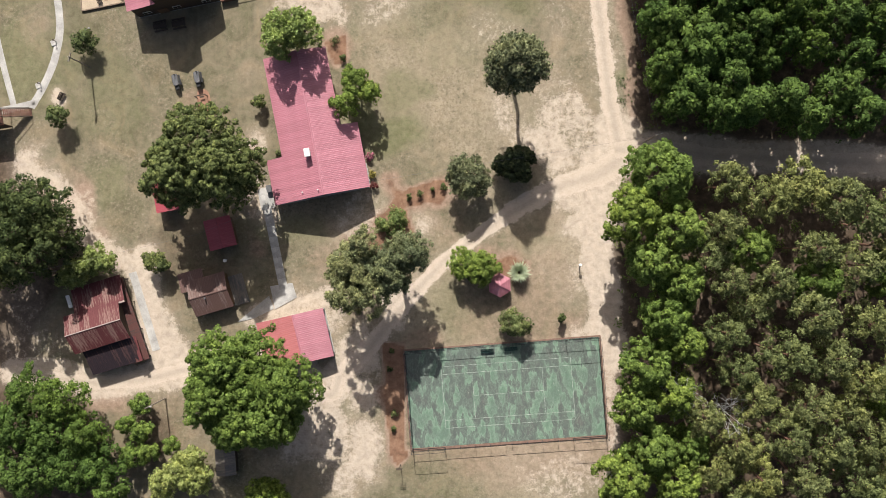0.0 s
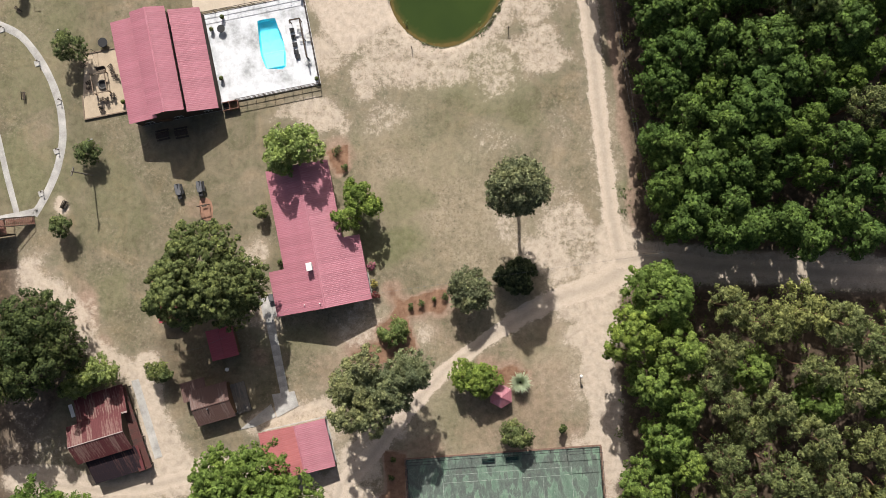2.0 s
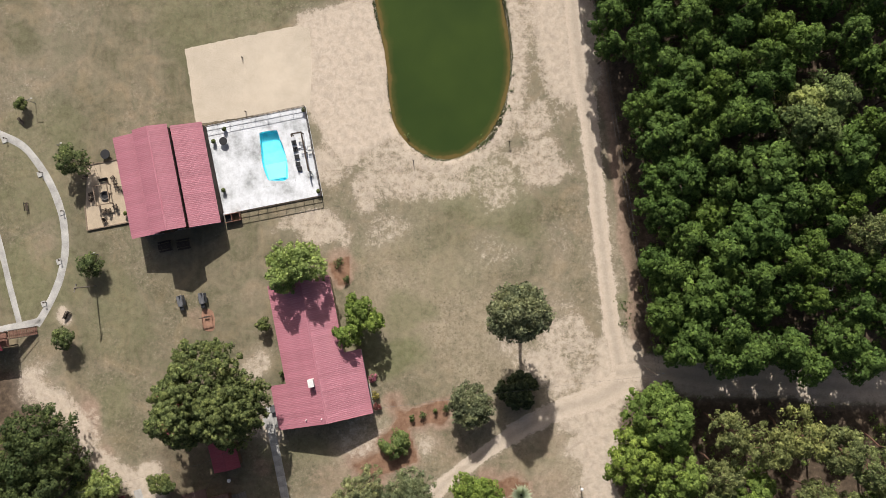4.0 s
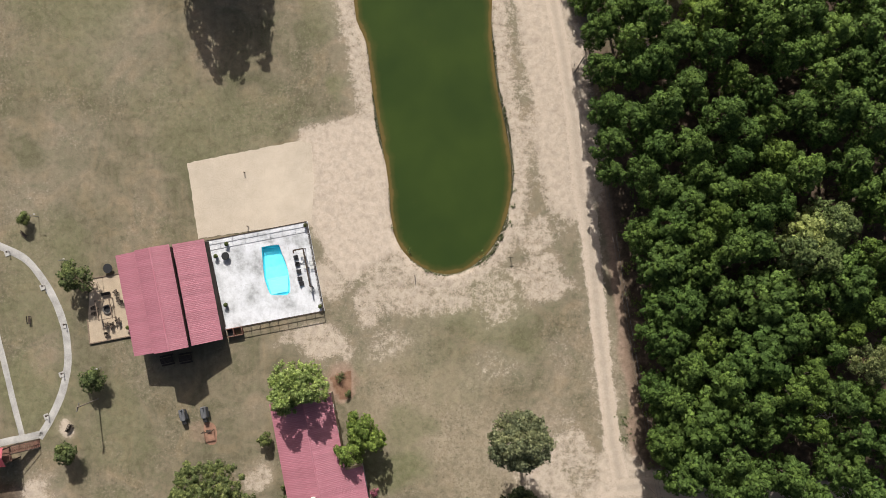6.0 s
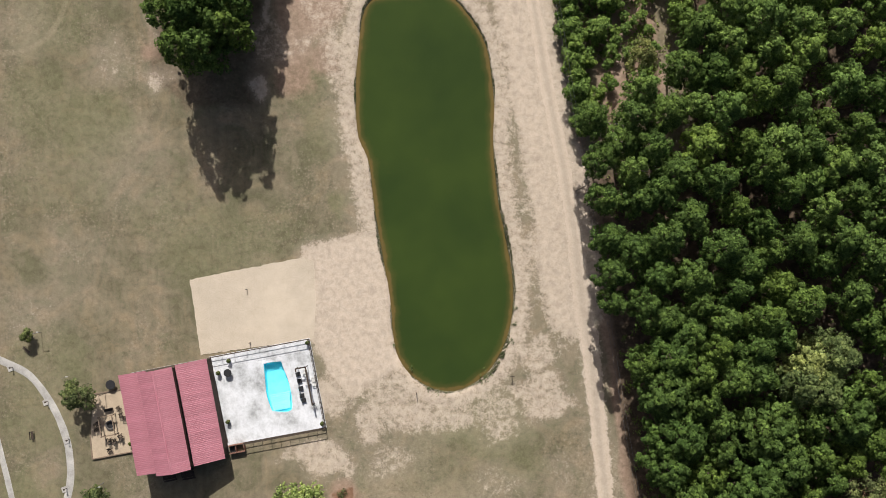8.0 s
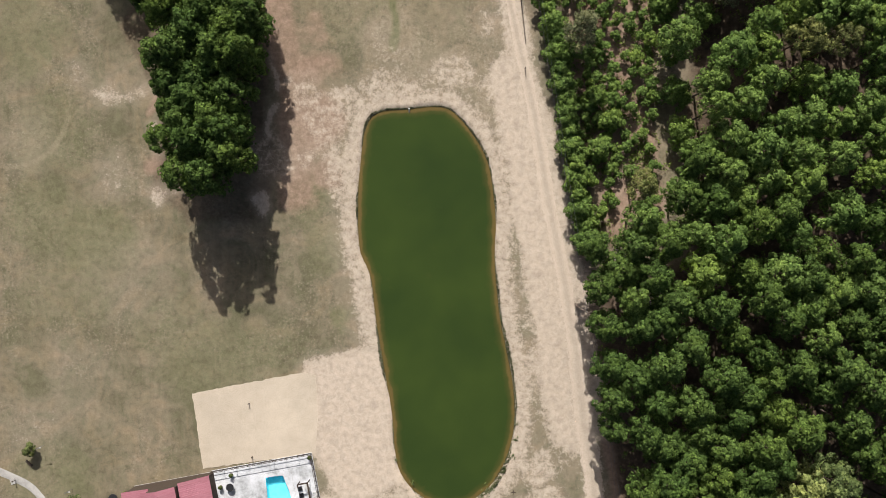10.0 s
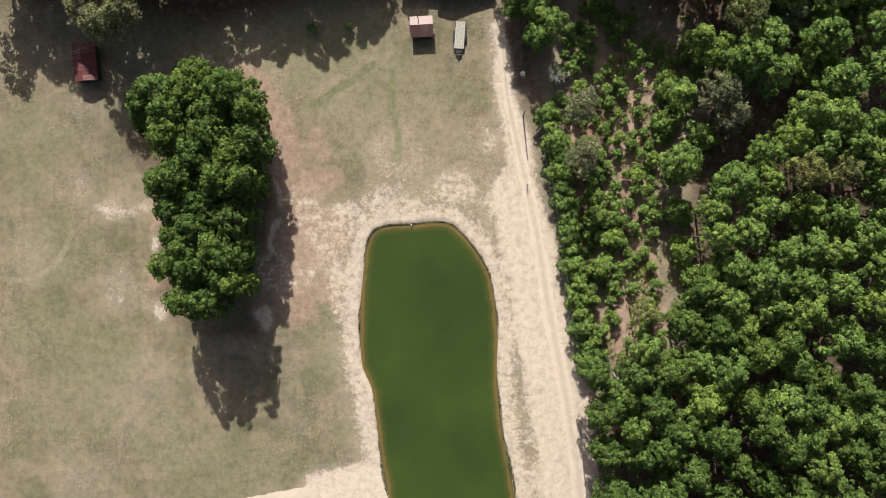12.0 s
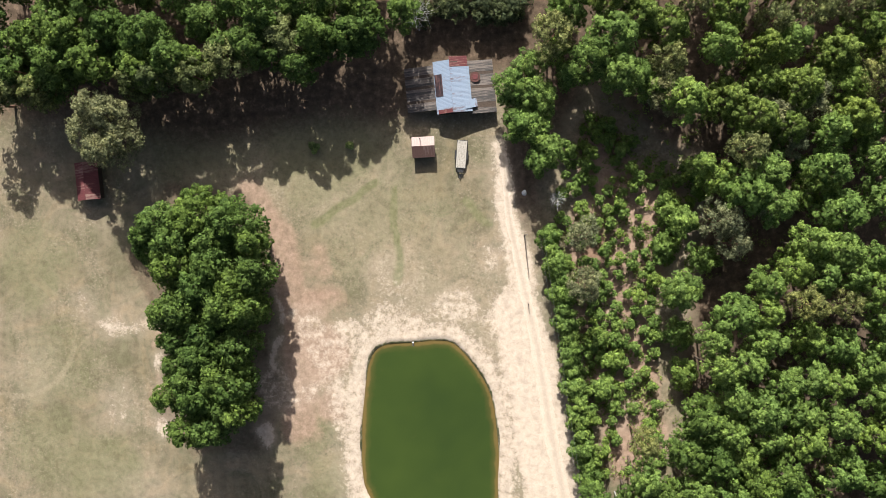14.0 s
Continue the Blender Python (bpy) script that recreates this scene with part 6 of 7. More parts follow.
pole("lamp_post", -73.35, 57.17, 3.2, "slim grey lamp post on dry grass", M_GREYM, 0, 0, 0.05, True)
pole("lamp_post", -78.55, 65.10, 3.4, "slim grey lamp post on dry grass", M_GREYM, 0, 0, 0.05, True)
sp = pole("sign_post", -12.18, -38.84, 4.2, "thin post with crossbars", M_WOOD_DARK, 0, 0, 0.06)
for k in range(4):
    part("crossbar", cube(-0.55, 0.55, -0.03, 0.03, 2.9 + 0.35 * k, 2.98 + 0.35 * k), M_WOOD_DARK, sp)


def wire(a, b, sag, label):
    pts = [Vector(a).lerp(Vector(b), k / 14) - Vector((0, 0, sag * 4 * (k / 14) * (1 - k / 14))) for k in range(15)]
    bm = bmesh.new()
    side = (pts[-1] - pts[0]).cross(Vector((0, 0, 1))).normalized() * 0.014
    rings = [[bm.verts.new(p + o) for o in (side, Vector((0, 0, 0.014)), -side, Vector((0, 0, -0.014)))] for p in pts]
    for a4, b4 in zip(rings, rings[1:]):
        for k in range(4):
            bm.faces.new((a4[k], a4[(k + 1) % 4], b4[(k + 1) % 4], b4[k]))
    bm.faces.new(rings[0]), bm.faces.new(rings[-1][::-1])
    tagged(alone("power_line", bm, M_GREYM), label, "cable")


def tip(k, dz=0.3):
    return (POLES[k][0], POLES[k][1], POLES[k][2] - dz)


RIDGE = (-29.5, 9.2, 4.4)
wire(tip(4), (-46.0, 2.0, 7.6), 0.6, "thin grey power line between poles")
wire((-46.0, 2.0, 7.6), RIDGE, 0.5, "thin grey power line to the house")
wire(RIDGE, tip(2), 1.2, "thin grey power line between poles")
wire(tip(4), (POLES[4][0] - 30, POLES[4][1] + 3, 9.6), 0.5, "thin grey power line between poles")
for o in (0.0, 0.7):
    wire((POLES[2][0] + o, POLES[2][1], 10.6 - o), (POLES[3][0] + o, POLES[3][1], 12.6 - o), 1.6, "thin grey power line along the road")
    wire((POLES[3][0] + o, POLES[3][1], 12.6 - o), (POLES[5][0] + o + 2, POLES[5][1], 9.5 - o), 1.4, "thin grey power line along the road")

# concrete paths, walkway and slabs
for pts, w, lab in (([(-91.0, 61.7), (-84.8, 59.4), (-80.6, 57.1), (-77.4, 53.1), (-75.0, 48.7), (-73.5, 43.6), (-73.2, 38.5), (-74.2, 33.4), (-76.4, 28.3), (-78.5, 25.0)], 1.35, "curving grey concrete footpath"), ([(-86.9, 46.2), (-84.9, 38.6), (-83.2, 31.4), (-81.6, 25.3)], 1.1, "straight grey concrete footpath"), ([(-77.7, 25.8), (-80.8, 25.0), (-84.9, 24.2), (-89.1, 23.3)], 1.3, "grey concrete footpath")):
    track("footpath", pts, w, 0.05, M_CONC, lab, "footpath", 0.05, 5)
for x, y in ((-74.32, 36.48), (-77.13, 28.85), (-73.87, 45.33), (-77.77, 52.27), (-84.26, 58.42)):
    p = thing("path_marker", x, y, 0, 20, "pale stone pad with short dark post", "marker", "path markers")
    part("pad", cube(-0.45, 0.45, -0.5, 0.5, -0.2, 0.08, 0.03), M_CONC, p)
    part("post", bar((0.55, 0.1, -0.1), (0.55, 0.1, 1.1), 0.06), M_WOOD_DARK, p)
    part("plate", cube(0.4, 0.7, -0.05, 0.25, 1.1, 1.15), M_WOOD_DARK, p)
wk = thing("walkway", 0, 0, 0, 0, "grey concrete walkway of jointed slabs", "walkway", kind="structure")
WA, WB = Vector((-36.34, 9.10)), Vector((-32.96, -7.71))
dw = (WB - WA)
for k in range(9):
    a, b = WA + dw * (k / 9), WA + dw * ((k + 1) / 9)
    mid = (a + b) / 2
    part("slab", cube(-0.75, 0.75, -dw.length / 18 + 0.01, dw.length / 18 - 0.01, -0.2, 0.05, 0.01), M_CONC, wk, m=pose(mid.x, mid.y, 0, 0, 0, math.degrees(math.atan2(dw.y, dw.x)) - 90))
for pts, lab in (([(-37.6, 10.1), (-35.1, 10.6), (-34.4, 6.8), (-36.9, 6.4)], "grey concrete slab by the house"), ([(-35.4, -7.2), (-31.4, -6.6), (-30.6, -9.2), (-34.5, -11.3)], "grey concrete pad at the walkway's end"), ([(-41.3, -13.6), (-35.6, -8.9), (-34.7, -11.2), (-38.2, -12.9)], "worn grey concrete pad beside the shed")):
    tagged(alone("concrete_slab", slab(bmesh.new(), pts, -0.3, 0.03), M_CONC), lab, "slab", kind="structure")

# playground tower with stairs
tw = thing("play_tower", -82.32, 23.55, 0, 8, "tall wooden platform with dark red roof and stairs", "play tower")
TZ = 3.3
part("platform", cube(-4.2, 0.3, -2.2, 0.6, TZ - 0.15, TZ), M_WOOD_RED, tw)
for x in (-4.1, 0.1):
    for y in (-2.1, 0.4):
        part("post", cube(x, x + 0.14, y, y + 0.14, 0, 5.6), M_WOOD_DARK, tw)
for y in (-2.15, 0.5):
    part("rail", cube(-4.1, 0.2, y, y + 0.06, TZ + 0.95, TZ + 1.05), M_WOOD_DARK, tw)
roof_slope(tw, (-4.4, -2.6, 4.9), (0.0, -2.6, 4.9), (0.0, -0.9, 5.9), (-4.4, -0.9, 5.9), M_RED_DARK)
roof_slope(tw, (0.0, 0.8, 4.9), (-4.4, 0.8, 4.9), (-4.4, -0.88, 5.9), (0.0, -0.88, 5.9), M_RED_DARK)
part("wall", cube(-4.1, 0.2, -2.2, -2.1, 0.2, TZ - 0.16), M_WOOD_DARK, tw)
STEPS = 15
for k in range(STEPS):
    z = TZ * (1 - (k + 1) / (STEPS + 1))
    x = 0.35 + 3.7 * k / STEPS
    part("tread", cube(x, x + 0.27, -0.75, 0.65, z - 0.05, z), M_WOOD_RED, tw)
for y in (-0.8, 0.68):
    part("stringer", beam(bmesh.new(), (0.2, y, TZ - 0.1), (4.1, y, 0.0), 0.08, 0.28), M_WOOD_DARK, tw)
    part("handrail", beam(bmesh.new(), (0.2, y, TZ + 0.95), (4.1, y, 1.0), 0.08, 0.09), M_WOOD_DARK, tw)
    for k in range(4):
        x = 0.3 + 1.22 * k
        z = TZ - 0.1 - (x - 0.2) / 3.9 * (TZ - 0.1)
        part("baluster", cube(x - 0.04, x + 0.04, y - 0.04, y + 0.04, max(0, z), z + 1.0), M_WOOD_DARK, tw)


# smokers, swing and small things on the grass
def smoker(m):
    s = placed("barbecue_smoker", m, "dark grey barrel smoker on a low cart", "barbecue", "barbecue smokers")
    part("barrel", bar((0, -1.0, 0.95), (0, 1.0, 0.95), 0.48, n=14), M_GREYM, s)
    part("lid", cube(-0.5, 0.5, -0.95, 0.95, 1.0, 1.4, 0.12), M_GREYM, s)
    part("firebox", cube(-0.35, 0.35, -1.7, -1.02, 0.5, 1.1, 0.03), M_DARK, s)
    part("chimney", bar((0.2, 0.85, 1.2), (0.2, 0.85, 2.0), 0.09), M_DARK, s)
    part("shelf", cube(0.5, 0.85, -0.9, 0.9, 0.78, 0.82), M_DARK, s)
    for x in (-0.4, 0.4):
        for y in (-0.8, 0.8):
            part("leg", cube(x - 0.04, x + 0.04, y - 0.04, y + 0.04, 0, 0.7), M_DARK, s)
    part("handle", bar((-0.55, -0.4, 1.2), (-0.55, 0.4, 1.2), 0.03), M_DARK, s)
    return s


sm = smoker(pose(-51.90, 29.42, 0, 0, 0, 14))
copy_thing(sm, pose(-48.04, 29.91, 0, 0, 0, 10))
tagged(alone("clay_pad", slab(bmesh.new(), smooth_closed([(-48.3, 27.6), (-46.9, 27.9), (-46.1, 26.9), (-46.0, 24.5), (-46.9, 23.9), (-48.1, 24.6)], 4), -0.3, 0.0), M_CLAY), "reddish clay pad under the swing frame", "clay pad", kind="structure")
sw = thing("swing_frame", -47.24, 25.96, 0, 12, "small dark timber swing frame", "swing")
part("beam", beam(bmesh.new(), (-0.95, 0.6, 1.9), (0.95, 0.6, 1.9), 0.14, 0.14), M_WOOD_DARK, sw)
for s in (-1, 1):
    part("post", cube(s * 0.9 - 0.06, s * 0.9 + 0.06, 0.54, 0.66, 0, 1.9), M_WOOD_DARK, sw)
    part("rope", bar((s * 0.35, 0.6, 1.85), (s * 0.35, 0.6, 0.5), 0.02, n=5), M_DARK, sw)
part("seat", cube(-0.42, 0.42, 0.45, 0.75, 0.46, 0.5), M_WOOD_DARK, sw)


def picnic_table(m):
    t = placed("picnic_table", m, "dark-stained wooden picnic table in the hall's shade", "table", "picnic tables")
    for k in range(5):
        part("top_plank", cube(-1.2, 1.2, -0.5 + 0.2 * k, -0.32 + 0.2 * k, 0.72, 0.77), M_WOOD_DARK, t)
    for q in (-1, 1):
        part("bench_plank", cube(-1.2, 1.2, q * 0.82 - 0.15, q * 0.82 + 0.15, 0.42, 0.47), M_WOOD_DARK, t)
        part("leg_frame", beam(beam(beam(bmesh.new(), (q * 0.85, -0.75, 0), (q * 0.85, -0.3, 0.72), 0.09, 0.05), (q * 0.85, 0.75, 0), (q * 0.85, 0.3, 0.72), 0.09, 0.05), (q * 0.85, -0.85, 0.39), (q * 0.85, 0.85, 0.39), 0.05, 0.09), M_WOOD_DARK, t)
    return t


pc = picnic_table(pose(-54.79, 39.23, 0, 0, 0, 12))
copy_thing(pc, pose(-51.43, 39.62, 0, 0, 0, 10))


def park_bench(m, label):
    b = placed("bench", m, label, "bench")
    for k in range(3):
        part("seat_slat", cube(-0.75, 0.75, -0.25 + 0.16 * k, -0.12 + 0.16 * k, 0.42, 0.46), M_WOOD_DARK, b)
    for k in range(2):
        part("back_slat", cube(-0.75, 0.75, 0.26, 0.3, 0.58 + 0.18 * k, 0.7 + 0.18 * k), M_WOOD_DARK, b)
    for x in (-0.6, 0.6):
        part("leg_frame", box(cube(x - 0.04, x + 0.04, -0.24, -0.16, 0, 0.42), x - 0.04, x + 0.04, 0.22, 0.3, 0, 0.9), M_DARK, b)


park_bench(pose(-72.80, 26.80, 0, 0, 0, 65), "dark slatted bench on bare sand")
park_bench(pose(-80.02, 46.39, 0, 0, 0, 95), "dark slatted bench on dry grass")
park_bench(pose(-81.03, 61.87, 0, 0, 0, -40), "dark slatted bench under a small tree")
park_bench(pose(-72.57, 26.79, 0, 0, 0, 60), "dark slatted bench on bare sand")
bb = thing("electric_box", -35.37, 10.15, 0, 12, "grey metal utility box by the house", "utility box")
part("cabinet", cube(-0.4, 0.4, -0.6, 0.6, 0, 0.9, 0.03), M_GREYM, bb)
part("lid", cube(-0.43, 0.43, -0.63, 0.63, 0.9, 0.95, 0.01), M_GREYM, bb)
sg = thing("garden_ornament", 19.44, -3.54, 0, 0, "white ball lamp on a dark post", "garden lamp")
part("post", bar((0, 0, -0.1), (0, 0, 1.6), 0.09), M_WOOD_DARK, sg)
bm = bmesh.new()
bmesh.ops.create_icosphere(bm, subdivisions=2, radius=0.3)
part("globe", bm, M_WHITE, sg, m=pose(0, 0, 1.85))
gp = thing("water_post", 6.85, 57.67, 0, 0, "thin dark post with a bracket near the pond", "post")
part("post", bar((0, 0, -0.1), (0, 0, 1.7), 0.07), M_WOOD_DARK, gp)
part("bracket", cube(-0.45, 0.45, -0.05, 0.05, 1.3, 1.4), M_WOOD_DARK, gp)
for x, y in ((-10.22, 54.41), (8.86, 133.25), (18.98, 106.67)):
    p = thing("fence_post", x, y, 0, 0, "short weathered wooden post", "post", "weathered posts")
    part("post", bar((0, 0, -0.1), (0, 0, 1.5), 0.08, 0.07), M_WOOD_DARK, p)
rk = bmesh.new()
bmesh.ops.create_icosphere(rk, subdivisions=2, radius=0.48)
for v in rk.verts:
    v.co *= 1 + 0.35 * noise.noise(v.co * 3)
    v.co.z *= 0.7
tagged(alone("rock", rk, M_WHITE, pose(8.08, 153.23, 0.1)), "pale white rock beside the road", "rock")
outlet = thing("pond_outlet", -11.93, 126.08, 0, 0, "short white overflow pipe on the pond bank", "pipe")
part("pipe", bar((0, -0.5, -0.45), (0, 0.15, 0.12), 0.11), M_WHITE, outlet)
part("collar", bar((0, 0.1, 0.07), (0, 0.17, 0.14), 0.15), M_WHITE, outlet)
# ---- woodland ----
KINDS = {}


def kind(key, label, group, versions):
    """The first of each version is kept aside and used for the first planting."""
    for ob in versions:
        tagged(ob, label, "tree", group)
    KINDS[key] = [list(versions), [False] * len(versions), [ob["r"] for ob in versions]]


def sized(ob, r):
    ob["r"] = r
    return ob


def grow(key, x, y, r, rng, tall=1.0):
    """Plants one tree of the kind so that its crown has the radius r."""
    obs, used, rad = KINDS[key]
    k = int(rng.integers(len(obs)))
    k = k if all(used) else used.index(False)
    s = r / rad[k]
    turn = float(rng.random() * 360)
    if not used[k]:
        used[k] = True
        obs[k].matrix_basis = pose(x, y, -0.05, 0, 0, turn) @ Matrix.Diagonal((s, s, s * tall, 1))
        return obs[k]
    c = copy_thing(obs[k], pose(x, y, -0.05, 0, 0, turn))
    c.matrix_basis = pose(x, y, -0.05, 0, 0, turn) @ Matrix.Diagonal((s, s, s * tall, 1))
    return c


kind("wood", "green leafy broadleaf tree in dense woodland", "woodland trees", [sized(tree("woodland_tree", 10 + k, 21, 3.6, M_GROVE, 34 + 3 * k, 0.225, 0.4, 2100, 0.38), 3.6) for k in range(5)])
kind("fresh", "bright green broadleaf tree at the wood's edge", "trees at the wood's edge", [sized(tree("edge_tree", 30 + k, 21, 5.2, M_FRESH, 46, 0.19, 0.35, 4400, 0.4, trunk=0.3), 5.2) for k in range(3)])
kind("broad", "green broad-crowned tree in dense woodland", "broad woodland trees", [sized(tree("woodland_tree", 40 + k, 21, 5.2, M_GROVE, 46, 0.19, 0.35, 4400, 0.4, trunk=0.3), 5.2) for k in range(3)])
kind("olive", "olive-green pine with open crown in the woods", "woodland pines", [sized(tree("woodland_pine", 50 + k, 22, 4.4, M_OLIVE, 30, 0.21, 0.5, 2100, 0.42, M_BARK_RED, 0.22, 0.6, 0.15, 1.0, 0.4, 0.5, loose=0.7), 4.4) for k in range(4)])
kind("light", "light green broadleaf tree in northern woodland", "northern woodland trees", [sized(tree("woodland_tree", 90 + k, 21, 3.6, M_LIGHT, 32, 0.23, 0.4, 2100, 0.37), 3.6) for k in range(4)])
kind("young", "young bright green tree in cleared strip", "young trees in the clearing", [sized(tree("young_tree", 70 + k, 8, 2.4, M_LIGHT, 10, 0.36, 0.2, 900, 0.36, trunk=0.09), 2.4) for k in range(3)])

rng = np.random.default_rng(5)
TAKEN = []


def stand(key, spots, h):
    for x, y, r in spots:
        grow(key, x, y, r, rng, h / {"wood": 21, "light": 21, "fresh": 21, "broad": 21, "olive": 22, "young": 8}[key] * KINDS[key][2][0] / r)
        TAKEN.append((x, y, r))


stand("fresh", [(30.5, 11.1, 6.07), (26.4, 4.9, 4.89), (33.1, 2.5, 4.89), (29.6, -2.8, 4.72), (33.7, -6.3, 4.21), (31.4, -11.6, 4.72), (28.3, -19.3, 4.72), (32.2, -23.6, 4.38), (34.0, -15.8, 3.88), (26.5, -25.8, 3.88), (29.1, -32.4, 4.89), (24.6, -37.3, 4.89), (33.1, -37.7, 4.38)], 22)
stand("olive", [(41.2, 9.7, 3.67), (47.4, 7.1, 4), (52.6, 9.1, 4.5), (58.4, 7.0, 4.17), (62.9, 4.4, 3.83), (40.3, 2.7, 3.33), (48.2, -6.0, 3.33), (54.3, -11.1, 4.17), (61.0, -3.3, 3.83), (62.9, -12.2, 3.83), (40.3, -13.9, 3.33), (50.0, -17.4, 4.17), (42.2, -20.0, 3.33), (56.9, -18.1, 3.83), (44.8, -24.4, 3.83), (53.4, -25.3, 4.17), (62.0, -21.7, 4.17), (36.9, -27.1, 3.33), (43.0, -31.4, 3.33), (49.9, -30.5, 3.83), (56.8, -31.4, 4.17), (62.9, -30.5, 3.83)], 22)
stand("olive", [(45.6, -36.7, 3.83), (53.4, -37.5, 3.83), (61.1, -37.5, 3.83), (41.1, -5.9, 3), (55.0, -0.6, 3.33)], 22)
stand("wood", [(32.5, 35.1, 3.5), (37.9, 30.5, 3.5), (34.8, 25.5, 4), (42.2, 31.2, 2.83), (31.4, 28.6, 2.83), (33.4, 22.6, 3.2), (44.0, 21.9, 4.17), (50.0, 23.3, 3.83), (53.4, 20.1, 3.5), (58.6, 24.6, 3.83), (62.0, 20.9, 3.83), (40.3, 21.1, 3.33), (50.0, 32.3, 2.33), (53.8, 34.9, 2), (61.0, 29.6, 3.17), (63.6, 35.0, 3)], 21)

stand("broad", [(31.0, 57.4, 5.2), (33.2, 50.3, 5.4), (45.7, 42.3, 6.74), (49.6, 45.9, 5.06), (36.0, 32.0, 7.25), (47.0, 51.2, 6.07), (59.7, 53.9, 5.56), (31.2, 44.9, 4.2)], 21)
stand("wood", [(19.3, 101.4, 2.81), (20.7, 94.9, 2.99), (21.1, 88.5, 2.81), (21.9, 82.1, 3.17), (22.7, 76.5, 2.99), (22.6, 71.5, 2.46), (26.0, 80.2, 3.52), (26.5, 88.5, 3.52), (24.2, 97.7, 3.52), (27.6, 61.8, 2.9), (30.2, 36.5, 2.99), (31.6, 26.6, 3.3)], 19)
stand("wood", [(25.6, 101.7, 3.27), (28.3, 96.7, 3.44), (31.0, 102.1, 3.44), (32.4, 92.6, 3.44), (29.7, 89.5, 3.1)], 21)
YELLOW = [(53.6, 61.9, 4.38), (58.0, 63.3, 4.72), (51.8, 58.8, 3.54), (55.8, 57.9, 4.04)]
TAKEN += YELLOW


def free(x, y, gap):
    return all((x - a) ** 2 + (y - b) ** 2 > (gap * 0.5 + c * 0.62) ** 2 for a, b, c in TAKEN)


def in_poly(pts, x, y):
    return bool(inside(pts, np.array([x]), np.array([y]))[0])


DENSE = [(76.8, 21.6), (59.3, 22.9), (36.4, 22.9), (30.0, 27.4), (30.0, 38.6), (29.2, 50.2), (27.4, 62.7)] + [(26.0, 75.2), (22.8, 85.1), (19.1, 94.1), (17.7, 109.5)] + [(34.8, 113.4), (40.1, 133.3), (51.7, 145.8), (76.5, 149.3)]
CLEARING = [(13.1, 147.2), (15.4, 161.6), (20.2, 168.4), (31.7, 158.7), (43.1, 158.7), (37.5, 147.2), (31.8, 135.7), (31.9, 118.3), (32.9, 103.9), (19.5, 100.8), (15.6, 124.0), (12.6, 137.5)]
NORTH = [(-90.4, 177.5), (-73.4, 173.7), (-58.4, 170.0), (-41.6, 171.8), (-26.8, 173.6), (-12.1, 178.1), (4.4, 180.8), (21.7, 171.6), (13.4, 199.8), (-90.5, 200.8)]
SOUTH_E = [(36.5, 9.2), (41.8, 12.7), (76.7, 9.0), (76.7, -51.9), (26.7, -52.3), (31.1, -39.8), (37.3, -29.1), (39.1, -14.8), (38.2, -1.5)]
NORTH_E = [(21.7, 172.5), (36.2, 163.4), (43.4, 151.6), (58.7, 138.0), (76.6, 132.7), (76.2, 199.3), (13.4, 199.8), (17.1, 181.6)]
for poly, key, gap, tries, box4, hh in ((DENSE, "wood", 4.7, 3400, (24, 84, 25, 145), 21), (NORTH_E, "fresh", 5.4, 800, (20, 84, 120, 200), 21), (NORTH, "wood", 5.2, 1100, (-84, 30, 170, 206), 20), (SOUTH_E, "olive", 4.9, 700, (30, 84, -50, 16), 20), (CLEARING, "young", 1.9, 1300, (14, 50, 95, 175), 8)):
    for _ in range(tries):
        x, y = rng.uniform(box4[0], box4[1]), rng.uniform(box4[2], box4[3])
        if in_poly(poly, x, y) and free(x, y, gap) and not (-12 < x < 12 and 176 < y < 206):
            r = gap * rng.uniform(0.55, 0.8) * (1.18 if key == "olive" else 1.0) if key != "young" else rng.uniform(0.7, 1.5)
            key2 = key if rng.random() < (0.8 if key in ("olive", "fresh") else 0.92) or key == "young" else ("olive" if key != "olive" else "fresh")
            if key2 in ("wood", "fresh") and x > 12 and rng.random() < ((y - 84) / 34 if y < 162 else 0.3):
                key2 = "light"
            grow(key2, x, y, r, rng, hh / 21 * KINDS[key2][2][0] / r * rng.uniform(0.85, 1.1) if key != "young" else rng.uniform(0.7, 1.1))
            TAKEN.append((x, y, gap * 0.62 if key != "young" else r * 0.8))


# ---- single trees, groves and shrubs ----
def specimen(x, y, r, h, mat, seed, label, name="tree", lumps=24, lump=0.27, leaves=None, size=0.32, base=0.3, group="", category="tree", **kw):
    n = leaves or int(min(15000, 130 * r * r + 500))
    ob = tree(name, seed, h, r, mat, lumps, lump, base, n, size, trunk=max(0.05, h * 0.014), **kw)
    ob.matrix_basis = pose(x, y, -0.05, 0, 0, (seed * 47) % 360)
    return tagged(ob, label, category, group)


